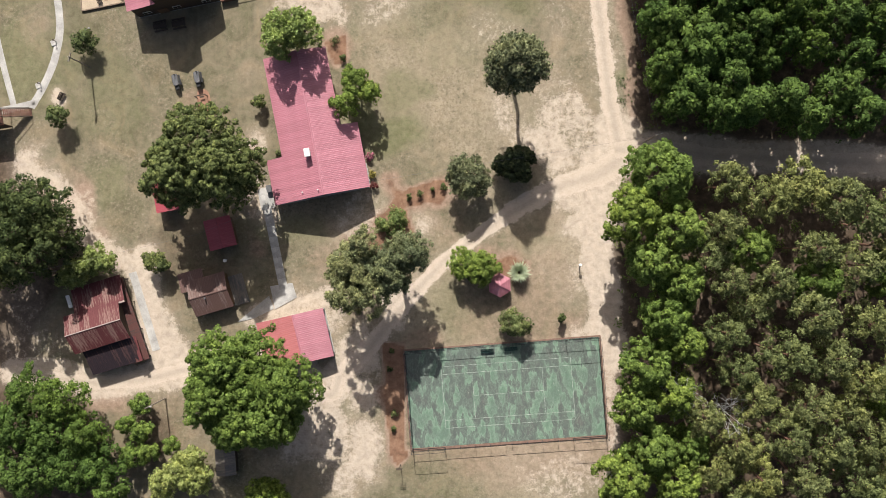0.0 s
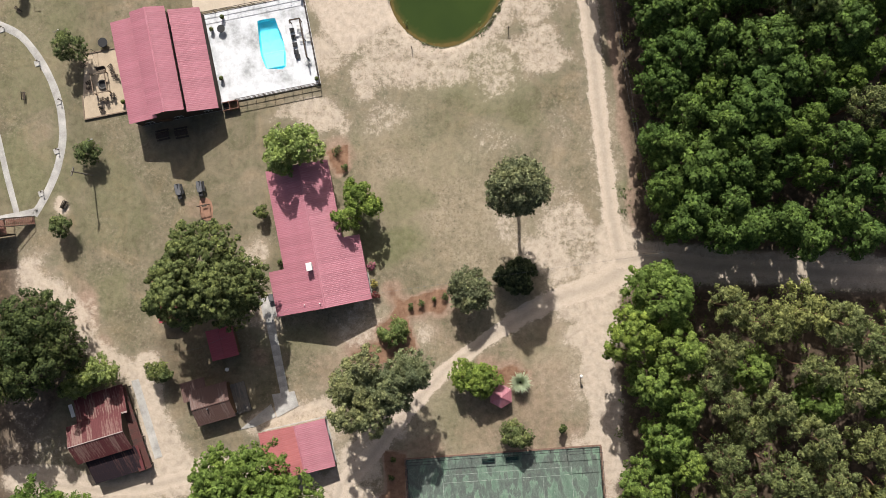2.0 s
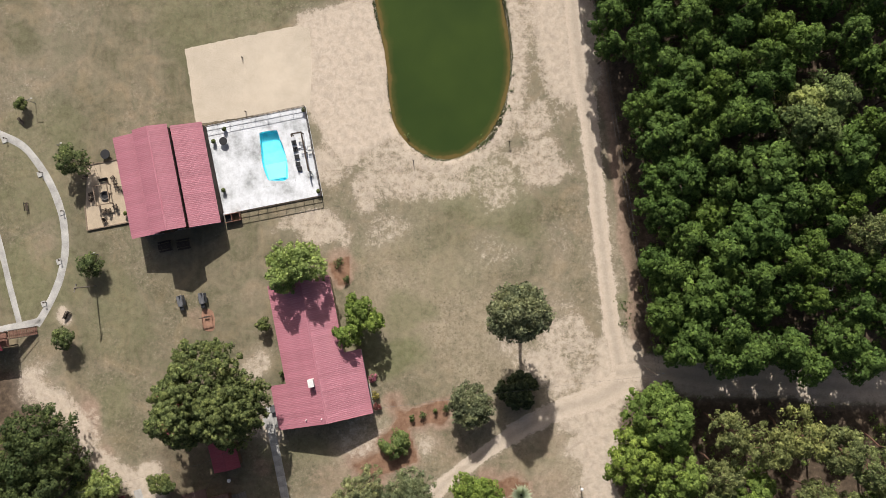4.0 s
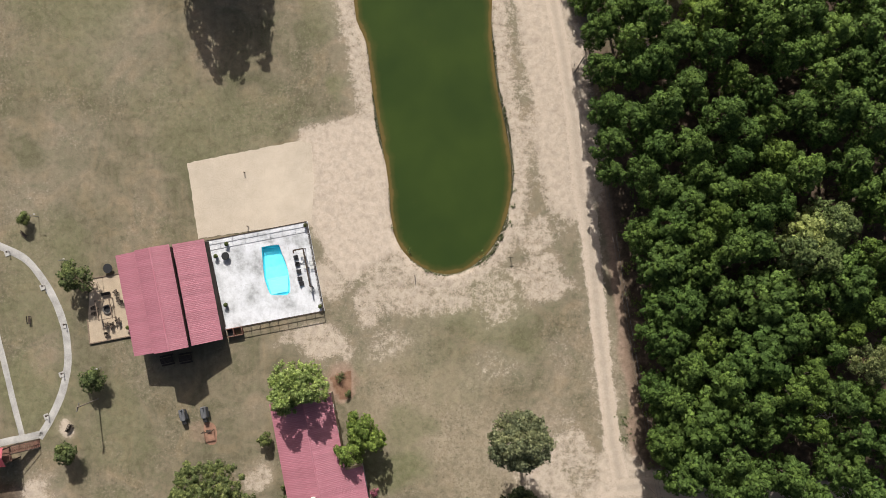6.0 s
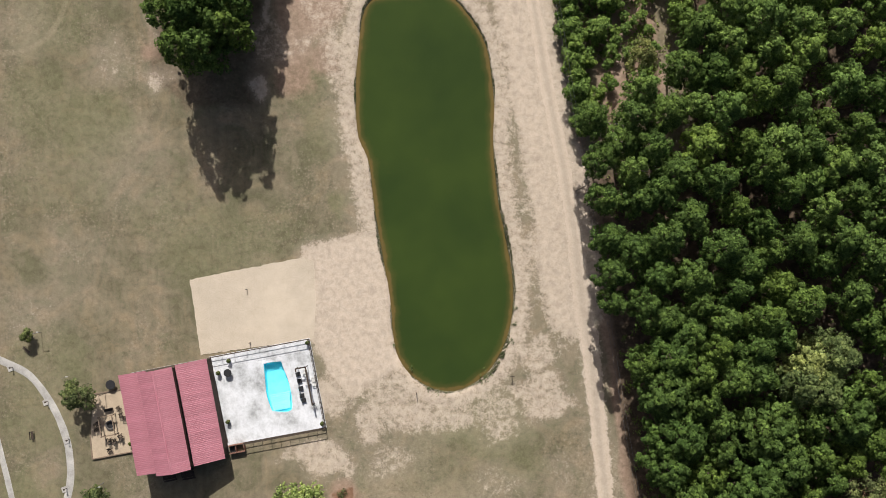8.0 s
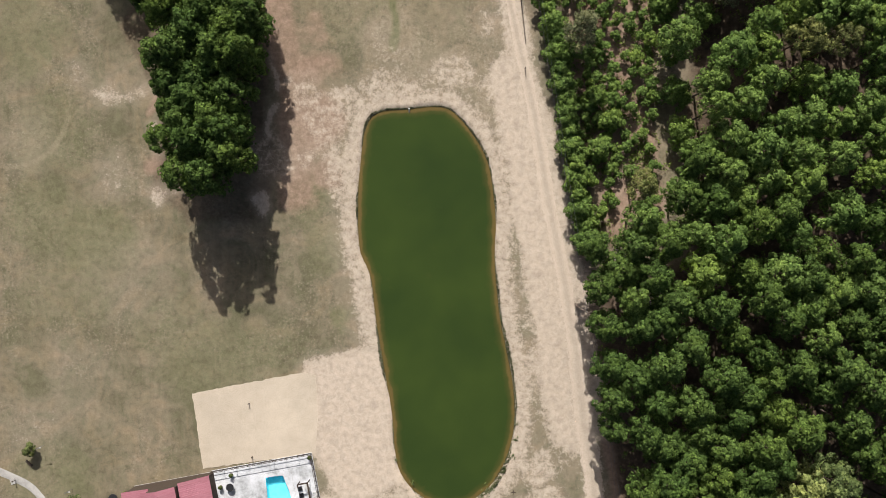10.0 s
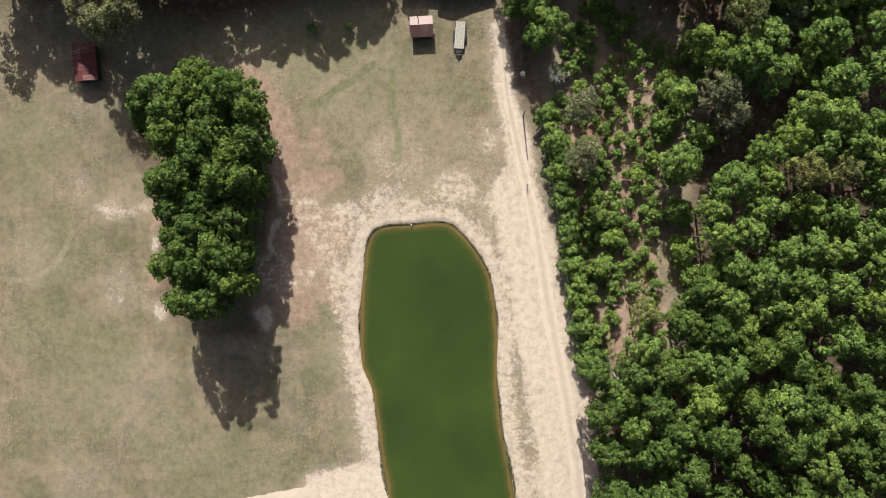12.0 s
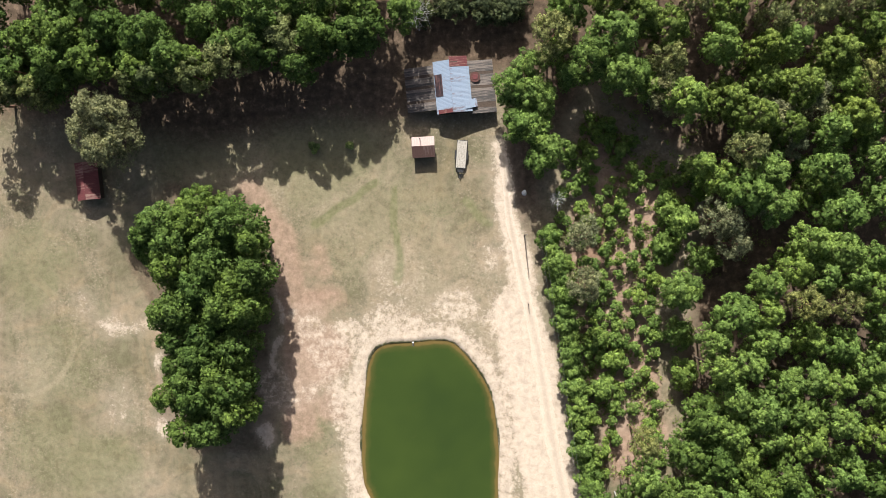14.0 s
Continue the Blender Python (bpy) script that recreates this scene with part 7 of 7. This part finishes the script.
def spread_tree(spots, h, mat, seed, label, name="tree", lumps=24, lump=0.27, leaves=None, size=0.32, base=0.3, head=0.62, flat=0.75, gaps=0.0, slim=0.62, up=0.35, lobe=1.0, loose=0.0):
    """One broad tree whose crown is made of several domes, each borne by a bough of its own."""
    rng = np.random.default_rng(seed)
    cx, cy = sum(p[0] for p in spots) / len(spots), sum(p[1] for p in spots) / len(spots)
    root = thing(name, cx, cy, -0.05, 0, label, "tree")
    bm = bmesh.new()
    thick = max(0.08, h * 0.02)
    limb(bm, (0, 0, -0.2), (0, 0, h * base), thick, thick * 0.8, rng, 3, 8)
    ls, count = [], 0
    for k, (x, y, r) in enumerate(spots):
        top = h * (0.92 + 0.16 * ((k * 37 % 10) / 10))
        hd = min(r * lump, head)
        dome = crown_lumps(rng, r, top * base, top, int(lumps * (r * lump / hd) ** 2), hd, flat, gaps, 1.0, lobe)
        dome = [(q[0] + x - cx, q[1] + y - cy, *q[2:]) for q in dome]
        limb(bm, (0, 0, h * base * 0.8), (x - cx, y - cy, top * 0.75), thick * 0.6, thick * 0.2, rng, 4, 6)
        for j in rng.permutation(len(dome))[:7]:
            limb(bm, (x - cx, y - cy, top * (base + 0.25)), dome[j][:3], thick * 0.22, 0.03, rng, 2, 4)
        ls += dome
        count += leaves or int(min(15000, 130 * r * r + 500))
    part("trunk", bm, M_BARK, root)
    crown = new("crown", leaf_mesh("crown", ls, int(count * 1.7), size * 0.68, mat, rng, slim, up, 0.26 + 0.2 * loose, loose))
    crown.parent = root
    return root


def many(spots, h, mat, seed, label, name="tree", group="", **kw):
    for k, (x, y, r) in enumerate(spots):
        specimen(x, y, r, h * (0.92 + 0.16 * ((k * 37 % 10) / 10)), mat, seed + k, label, name, group=group, **kw)


spread_tree([(-45.3, 15.7, 8.35), (-40.4, 12.3, 6.81), (-47.8, 11.4, 5.96), (-37.2, 12.5, 4.2)], 21.5, M_OAK, 201, "huge spreading oak with dense dark green crown", "oak_tree", lumps=60, lump=0.16, leaves=8200, size=0.34, flat=0.85, head=0.55)
spread_tree([(-35.9, -23.6, 9.4), (-40.2, -19.0, 6.0), (-30.2, -23.3, 6.09), (-37.6, -28.9, 6.2), (-42.0, -24.6, 5.6), (-32.4, -28.2, 5.4)], 20, M_FRESH, 211, "huge spreading oak with bright green crown", "oak_tree", lumps=52, lump=0.19, leaves=7000, size=0.38, head=0.6)
spread_tree([(-31.4, 36.2, 3.77), (-27.4, 35.9, 3.23), (-31.6, 34.1, 3.05), (-28.8, 37.8, 2.69)], 15, M_LIME, 221, "light green ornamental tree beside the house", gaps=0.22, loose=1.2, head=0.45)
spread_tree([(-19.3, 27.9, 3.02), (-21.1, 24.1, 2.46), (-16.7, 26.0, 1.89)], 9.5, M_FRESH, 226, "bright green tree beside the house")
many(YELLOW[:1], 21, M_LIMEY, 495, "yellow-green broadleaf tree in dense woodland")
many(YELLOW[1:], 21, M_PALEGREEN, 496, "pale green broadleaf tree in dense woodland", group="pale green woodland trees")
specimen(7.6, 28.6, 5.3, 25, M_GREYGREEN, 231, "tall grey-green cedar with dense high crown", "cedar_tree", lumps=60, lump=0.22, leaves=9000, size=0.33, base=0.42, lobe=0.4, loose=1.0)
many([(8.1, 14.0, 3.47)], 8, M_DARKLEAF, 236, "round dark evergreen beside the track", "evergreen_tree", lumps=40, lump=0.22, leaves=6000, size=0.34, base=0.1, lobe=0.2)
many([(-0.1, 11.8, 4.16)], 9, M_GREYGREEN, 237, "rounded grey-green tree beside the track", lumps=34, lump=0.22, size=0.32, leaves=4600, lobe=0.4, loose=1.0)
for spots, seed in (([(-19.6, -3.1, 4.09), (-15.7, -7.6, 4.09), (-19.9, -8.1, 3.58), (-17.0, -4.0, 3.75), (-17.0, 0.4, 2.9)], 241), ([(-11.2, -1.2, 4.09), (-8.7, -0.9, 3.07), (-13.9, -4.1, 4.09), (-12.5, -5.0, 3.41)], 242)):
    tagged(spread_tree(spots, 20, M_AIRY, seed, "olive-grey tree with airy crown over the track", lumps=54, lump=0.17, size=0.27, gaps=0.2, leaves=3600, base=0.42, loose=1.0), group="airy trees over the track")
many([(-13.2, 3.9, 2.72)], 3.6, M_PALEGREEN, 250, "round pale green shrub in a straw bed", "shrub", lumps=24, lump=0.26, base=0.08, size=0.28, category="shrub")
spread_tree([(-0.7, -3.2, 3.15), (1.8, -4.2, 2.86), (3.1, -3.3, 2.48)], 6.8, M_FRESH, 252, "bright green leafy tree beside the gazebo")
spread_tree([(7.3, -13.4, 2.31), (9.0, -14.0, 1.93)], 5.5, M_OLIVE, 256, "small olive-green tree beside the court", size=0.26)
many([(-67.3, 36.1, 2.31), (-72.1, 22.8, 2.02), (-55.1, -2.9, 2.12), (-53.6, -3.3, 1.16)], 5.2, M_OAK, 260, "young round green tree on the lawn", size=0.28, lumps=16, lump=0.34)
many([(-80.4, 64.6, 1.17)] + [(-36.8, 25.2, 1.18), (16.1, -12.6, 0.687)], 3.4, M_OAK, 266, "small round green sapling on the lawn", "sapling", size=0.22, lumps=9, lump=0.4, category="sapling")
spread_tree([(-69.3, -5.0, 2.46), (-67.2, -4.2, 1.7)], 8.5, M_LIMEY, 271, "yellow-green tree beside the rusty barn", gaps=0.1, loose=0.8)
spread_tree([(-64.6, -1.8, 2.64), (-62.7, -2.8, 1.89), (-66.1, -3.3, 2.0)], 8.5, M_LIMEY, 272, "yellow-green tree beside the rusty barn", gaps=0.1, loose=0.8)
many([(-75.1, 8.0, 4.53), (-71.4, 6.6, 4.18), (-74.7, 2.5, 4.53), (-69.8, 2.9, 3.66), (-73.8, -2.2, 4.18), (-69.1, -0.3, 2.61), (-80.3, 3.4, 5.22), (-78.6, -3.2, 4.6), (-84.2, -2.4, 5.2)], 18.5, M_SHADY, 280, "broad green tree at the yard's edge", group="trees at the yard's edge", base=0.1)
many([(-75.0, -25.0, 4.54), (-69.3, -26.4, 4.54), (-77.0, -30.7, 5.08), (-71.2, -32.1, 5.08), (-65.4, -31.6, 3.81), (-62.6, -37.3, 3.81), (-68.3, -37.8, 5.08), (-75.1, -38.3, 5.44), (-60.7, -41.1, 3.09), (-82.8, -30.7, 5.44)], 13, M_GROVE, 290, "broad bright green tree at the yard's edge", group="trees at the yard's edge")
many([(-57.7, -27.8, 1.93), (-60.0, -31.1, 1.73), (-57.2, -32.4, 1.93), (-58.7, -36.5, 2.7), (-56.0, -35.9, 1.73), (-52.2, -34.9, 1.64)], 6, M_FRESH, 303, "thin young green tree beside the pole", size=0.3, gaps=0.15)
spread_tree([(-50.1, -39.0, 3.62), (-47.9, -40.5, 3.24), (-53.4, -41.5, 2.86), (-48.4, -36.8, 2.48)], 7, M_LIMEY, 311, "yellow-green bushy tree beside a shed", size=0.3)
spread_tree([(-35.9, -43.0, 3.43), (-33.0, -44.1, 2.67)], 8, M_FRESH, 316, "bright green leafy tree beside a shed")
many([(-10.4, 8.7, 0.594), (-8.6, 9.1, 0.594), (-6.4, 9.9, 0.396), (-4.5, 10.3, 0.694), (-23.6, 36.2, 0.892), (-22.3, 33.2, 0.594), (-14.0, -21.9, 0.495), (-13.6, -18.6, 0.495), (-13.2, -29.7, 0.793), (-13.3, -32.4, 0.495), (-33.7, 16.5, 0.594)], 1.3, M_OAK, 321, "small dark green shrub in a straw bed", "shrub", "bed shrubs", size=0.14, lumps=8, lump=0.4, base=0.05, leaves=220, category="shrub")
for (x, y), mat, lab in zip([(-17.41, 15.65), (-16.94, 12.65), (-16.65, 10.65)], (M_PINKBLOOM, M_YELLOWLEAF, M_REDLEAF), ("pink-flowering shrub by the house wall", "yellow-leaved shrub by the house wall", "dark red-leaved shrub by the house wall")):
    specimen(x, y, 0.75, 1.5, mat, 700 + int(-y * 3), lab, "shrub", size=0.15, lumps=9, lump=0.4, base=0.05, leaves=260, category="shrub")
many([(-47.3, 148.2, 6.07), (-52.9, 146.8, 4.38), (-40.8, 147.3, 4.89), (-54.4, 143.1, 3.37), (-50.5, 140.4, 4.89), (-44.1, 140.4, 5.22), (-37.6, 139.5, 3.37), (-48.7, 133.5, 4.89), (-41.7, 133.5, 4.89), (-46.3, 125.7, 4.89), (-40.8, 126.7, 3.88), (-46.3, 118.8, 4.55), (-48.2, 113.3, 3.71), (-42.3, 117.5, 3.88), (-39.6, 116.1, 2.53), (-44.5, 113.3, 3.37), (-44.1, 144.1, 4.89), (-50.5, 144.1, 4.04), (-46.4, 136.7, 4.89), (-40.8, 137.2, 4.04), (-45.7, 129.4, 4.89), (-42.6, 121.6, 4.38), (-47.7, 121.8, 3.54), (-38.6, 132.2, 2.7), (-40.4, 120.3, 3.03), (-37.9, 144.11, 2.6), (-37.6, 137.6, 2.4), (-37.6, 133.42, 2.4), (-51.4, 132.4, 3.6), (-50.0, 128.0, 3.7), (-49.8, 123.8, 3.3), (-54.8, 144.99, 2.6), (-51.2, 118.89, 3.0)], 22.5, M_GROVE, 340, "dense green oak in a tight grove", "oak_tree", "grove of oaks", lumps=42, lump=0.24, size=0.38, base=0.16, lobe=0.5)
spread_tree([(-65.92, 162.9, 4.2), (-61.72, 165.2, 3.9), (-63.12, 159.5, 3.6), (-60.32, 161.06, 3.0), (-64.52, 166.58, 3.2)], 20, M_GREYGREEN, 360, "grey-green rounded tree beside the rusty shed", size=0.28, loose=0.8)
many([(-29.7, 161.3, 1.09), (-23.3, 161.7, 0.694)], 2.4, M_LIME, 366, "small lime-green sapling in the shade", "sapling", size=0.2, lumps=8, lump=0.4, category="sapling")
many([(7.6, 169.5, 4.17), (5.2, 170.9, 3.09), (10.4, 169.0, 3.27), (9.0, 163.8, 3.63), (11.9, 160.2, 3.09), (6.2, 164.7, 2.72), (8.5, 174.7, 2.72), (12.8, 177.1, 2.72), (15.0, 172.8, 2.36), (10.0, 158.1, 2.36)], 13, M_LIGHT, 370, "bright green tree at the end of the road", group="trees at the road's end")
many([(31.0, 169.9, 4.48), (47.3, 164.9, 5.34), (53.6, 168.5, 4.48), (50.9, 160.8, 3.79), (40.2, 148.0, 3.62), (46.9, 150.7, 2.93), (17.4, 145.6, 3.1), (17.4, 137.4, 3.1), (42.0, 144.3, 2.93)], 18, M_GREYGREEN, 385, "tall grey-green pine above the clearing", "pine_tree", "pines above the clearing", bark=M_BARK_RED, lumps=34, lump=0.2, slim=0.4, size=0.32, loose=0.8)
many([(23.3, 174.2, 3.73), (26.6, 172.4, 3.02), (60.3, 171.3, 5.33), (64.0, 163.9, 4.8), (55.8, 154.6, 4.44), (40.1, 155.1, 3.2), (37.3, 157.4, 2.31), (34.1, 136.4, 3.56), (28.9, 170.5, 2.31), (34.1, 148.1, 2.31)], 15, M_LIGHT, 400, "bright green tree beside the clearing", group="trees beside the clearing")
many([(-79.2, 170.4, 3.48), (-74.3, 169.9, 3.48), (-85.0, 169.0, 3.83), (-58.7, 171.3, 2.96), (-54.7, 171.7, 3.13), (-50.2, 172.7, 3.13)], 18, M_OAK, 480, "tall green tree along the field's north edge", group="trees along the north edge", bark=M_BARK_RED)
many([(-70.3, 54.4, 2.96)], 7.4, M_OAK, 490, "round green tree beside the patio", size=0.28, lumps=18, lump=0.3)
many([(-75.8, 178.6, 4.65), (-69.2, 174.9, 3.79), (-63.5, 178.6, 4.31), (-59.3, 174.8, 3.1), (-54.6, 178.5, 3.62), (-48.5, 174.3, 3.62), (-43.3, 177.1, 3.27), (-39.6, 177.5, 3.27), (-34.9, 179.4, 3.1), (-34.4, 175.2, 2.07), (-27.4, 180.3, 3.79), (-22.8, 178.8, 4.13), (-19.5, 179.8, 3.79), (-27.0, 176.6, 2.24), (-77.7, 172.5, 3.44), (-72.5, 171.1, 3.27), (-82.5, 173.5, 4.31), (-70.2, 177.7, 3.44)], 18, M_GROVE, 412, "tall green tree along the field's north edge", group="trees along the north edge", bark=M_BARK_RED)

many([(12.1, 145.3, 2.29), (13.4, 140.3, 2.48), (14.4, 135.4, 2.48), (15.4, 130.0, 2.48), (16.1, 124.6, 2.48), (16.9, 118.7, 2.48), (17.7, 113.3, 2.48), (18.3, 107.9, 2.48), (19.4, 102.4, 2.67), (12.9, 142.8, 1.7), (14.3, 137.9, 1.9), (14.7, 132.7, 1.6), (16.1, 127.3, 1.9), (16.3, 121.6, 1.7), (17.6, 116.0, 1.9), (18.0, 110.6, 1.6), (19.2, 105.0, 1.9), (20.8, 127.6, 2.1), (21.8, 118.7, 2.29), (23.7, 123.7, 2.1)], 6, M_LIGHT, 440, "bushy bright green tree along the road", group="bushy trees along the road", base=0.12)

many([(-10.4, 185.0, 2.89), (-5.0, 185.9, 3.27), (1.0, 185.4, 3.47), (5.4, 185.9, 3.27), (-7.0, 189.9, 3.85), (-1.0, 189.9, 3.85), (4.9, 190.8, 3.85)], 6.5, M_DARKLEAF, 460, "low dark green tree behind the tin shed", group="low trees behind the shed")

many([(34.8, 128.3, 2.83), (33.9, 135.6, 2.46), (35.8, 121.5, 2.83), (32.4, 143.8, 2.46), (39.1, 141.4, 2.83), (33.3, 150.1, 2.64)], 6.5, M_LIGHT, 520, "bushy light green tree in the clearing", group="bushy trees in the clearing", base=0.15)


def dead_tree(x, y, h, seed, label):
    rng = np.random.default_rng(seed)
    d = thing("dead_tree", x, y, 0, 0, label, "dead tree")
    bm = bmesh.new()
    limb(bm, (0, 0, -0.1), (0.2, 0, h * 0.7), 0.14, 0.07, rng, 4, 6)
    part("trunk", bm, M_DEADWOOD, d)
    bm = bmesh.new()
    for k in range(16):
        a, z = k * 2.4, h * (0.5 + 0.25 * rng.random())
        e = Vector((math.cos(a) * h * 0.16, math.sin(a) * h * 0.16, z + h * 0.22))
        limb(bm, (0.15, 0, z * 0.95), e, 0.06, 0.02, rng, 3, 5)
        for _ in range(5):
            q = Vector((0.15, 0, z)).lerp(e, 0.4 + 0.55 * rng.random())
            limb(bm, q, q + Vector(rng.normal(size=3)) * h * 0.06 + Vector((0, 0, 0.4)), 0.03, 0.01, rng, 2, 4)
    part("bare_crown", bm, M_DEADWOOD, d)


dead_tree(-10.94, 182.64, 16, 1, "bare grey dead tree at the wood's edge")
dead_tree(13.26, 151.90, 8, 2, "bare pale dead tree beside the road")
dead_tree(56.42, 32.37, 14, 3, "bare grey dead tree in the woods")
dead_tree(24.42, 99.59, 14, 4, "bare grey dead tree in the woods")
dead_tree(27.89, 93.94, 14, 5, "bare grey dead tree in the woods")
dead_tree(32.23, -23.12, 20, 6, "bare grey dead tree among the pines")
dead_tree(40.54, -26.63, 20, 7, "bare grey dead tree among the pines")

# spiky yucca by the gazebo
yc = thing("yucca", 8.82, -4.77, 0, 0, "pale spiky yucca clump beside the gazebo", "plant")
rngy = np.random.default_rng(9)
bm = bmesh.new()
for k in range(380):
    a, e = rngy.random() * 6.283, radians(10 + 70 * rngy.random())
    L = 1.3 + 1.0 * rngy.random()
    o = Vector((math.cos(a) * 0.25, math.sin(a) * 0.25, 0.5 + rngy.random()))
    t = o + Vector((math.cos(a) * math.cos(e), math.sin(a) * math.cos(e), math.sin(e))) * L
    s = Vector((-math.sin(a), math.cos(a), 0)) * 0.1
    mid = o.lerp(t, 0.5) + Vector((0, 0, 0.12))
    v = [bm.verts.new(q) for q in (o - s * 0.5, mid - s, t, mid + s, o + s * 0.5)]
    bm.faces.new(v)
part("rosette", bm, M_YUCCA, yc)
part("stem", bar((0, 0, -0.1), (0, 0, 1.3), 0.22, 0.16), M_BARK, yc)

# weeds along the shore, brush under the woods
def tufts(name, pts, size, mat, label, seed, blades=5):
    rng = np.random.default_rng(seed)
    lumps = [(x, y, z, s, s, s * 0.7) for x, y, z, s in pts]
    me = leaf_mesh(name, lumps, len(pts) * blades, size, mat, rng, 0.3, 0.2, 0.6)
    tagged(new(name, me), label, "weeds", kind="stuff")


rngs = np.random.default_rng(21)
shore = []
for (x0, y0), (x1, y1) in zip(POND, POND[1:] + POND[:1]):
    run = math.hypot(x1 - x0, y1 - y0)
    nx_, ny_ = -(y1 - y0) / run, (x1 - x0) / run
    if in_poly(POND, (x0 + x1) / 2 + nx_ * 0.2, (y0 + y1) / 2 + ny_ * 0.2):
        nx_, ny_ = -nx_, -ny_
    for _ in range(int(run * 26)):
        u = rngs.random()
        x, y = x0 + (x1 - x0) * u, y0 + (y1 - y0) * u
        lush = noise.noise((x * 0.13, y * 0.13, 3.0)) + 0.25 * noise.noise((x * 0.9, y * 0.9, 5.0)) + (0.18 if x > -8 else 0.0)
        if lush + 0.3 * rngs.random() > 0.02:
            d = 0.16 + (0.22 + 0.55 * max(0.0, lush)) * rngs.random()
            shore.append((x + nx_ * d, y + ny_ * d, -0.46 + 0.85 * (d - 0.16), 0.07 + 0.16 * max(0.0, lush + 0.2) * rngs.random()))
tufts("shore_weeds", shore, 0.12, M_WEED, "dark weeds along the pond's shore", 22, 6)
brush = []
for _ in range(2600):
    x, y = rngs.uniform(22, 80), rngs.uniform(-40, 196)
    if in_poly(WOODS_EAST, x, y) and abs(dist_line(EAST, np.array([x]), np.array([y]))[0]) > 3.4:
        brush.append((x, y, 0.3, 0.5 + 0.5 * rngs.random()))
for _ in range(4200):
    x, y = rngs.uniform(12, 46), rngs.uniform(98, 170)
    if in_poly(CLEARING, x, y) and noise.noise((x * 0.22, y * 0.22, 1.0)) > 0.02:
        brush.append((x, y, 0.25, 0.35 + 0.5 * rngs.random()))
tufts("underbrush", brush, 0.3, M_FRESH, "green underbrush on the woodland floor", 23, 14)
low = []
for x, y, r in [(2.6, 57.7, 1.5), (1.4, 56.4, 0.9), (-11.2, 58.8, 0.6), (-6.4, 54.5, 0.9), (-8.0, 55.1, 0.6), (7.4, 69.6, 0.6), (7.2, 66.8, 0.6), (6.8, 63.6, 0.7), (5.2, 61.0, 0.7), (-14.3, 63.0, 0.5), (27.5, 28.7, 2), (27.2, 25.7, 1.8), (-34.0, 14.4, 1.2)]:
    for _ in range(int(r * 14)):
        low.append((x + rngs.normal() * r * 0.4, y + rngs.normal() * r * 0.4, 0.02, 0.16 + 0.1 * rngs.random()))
tufts("rank_grass", low, 0.15, M_PALEGREEN, "rank green grass tufts", 24, 5)
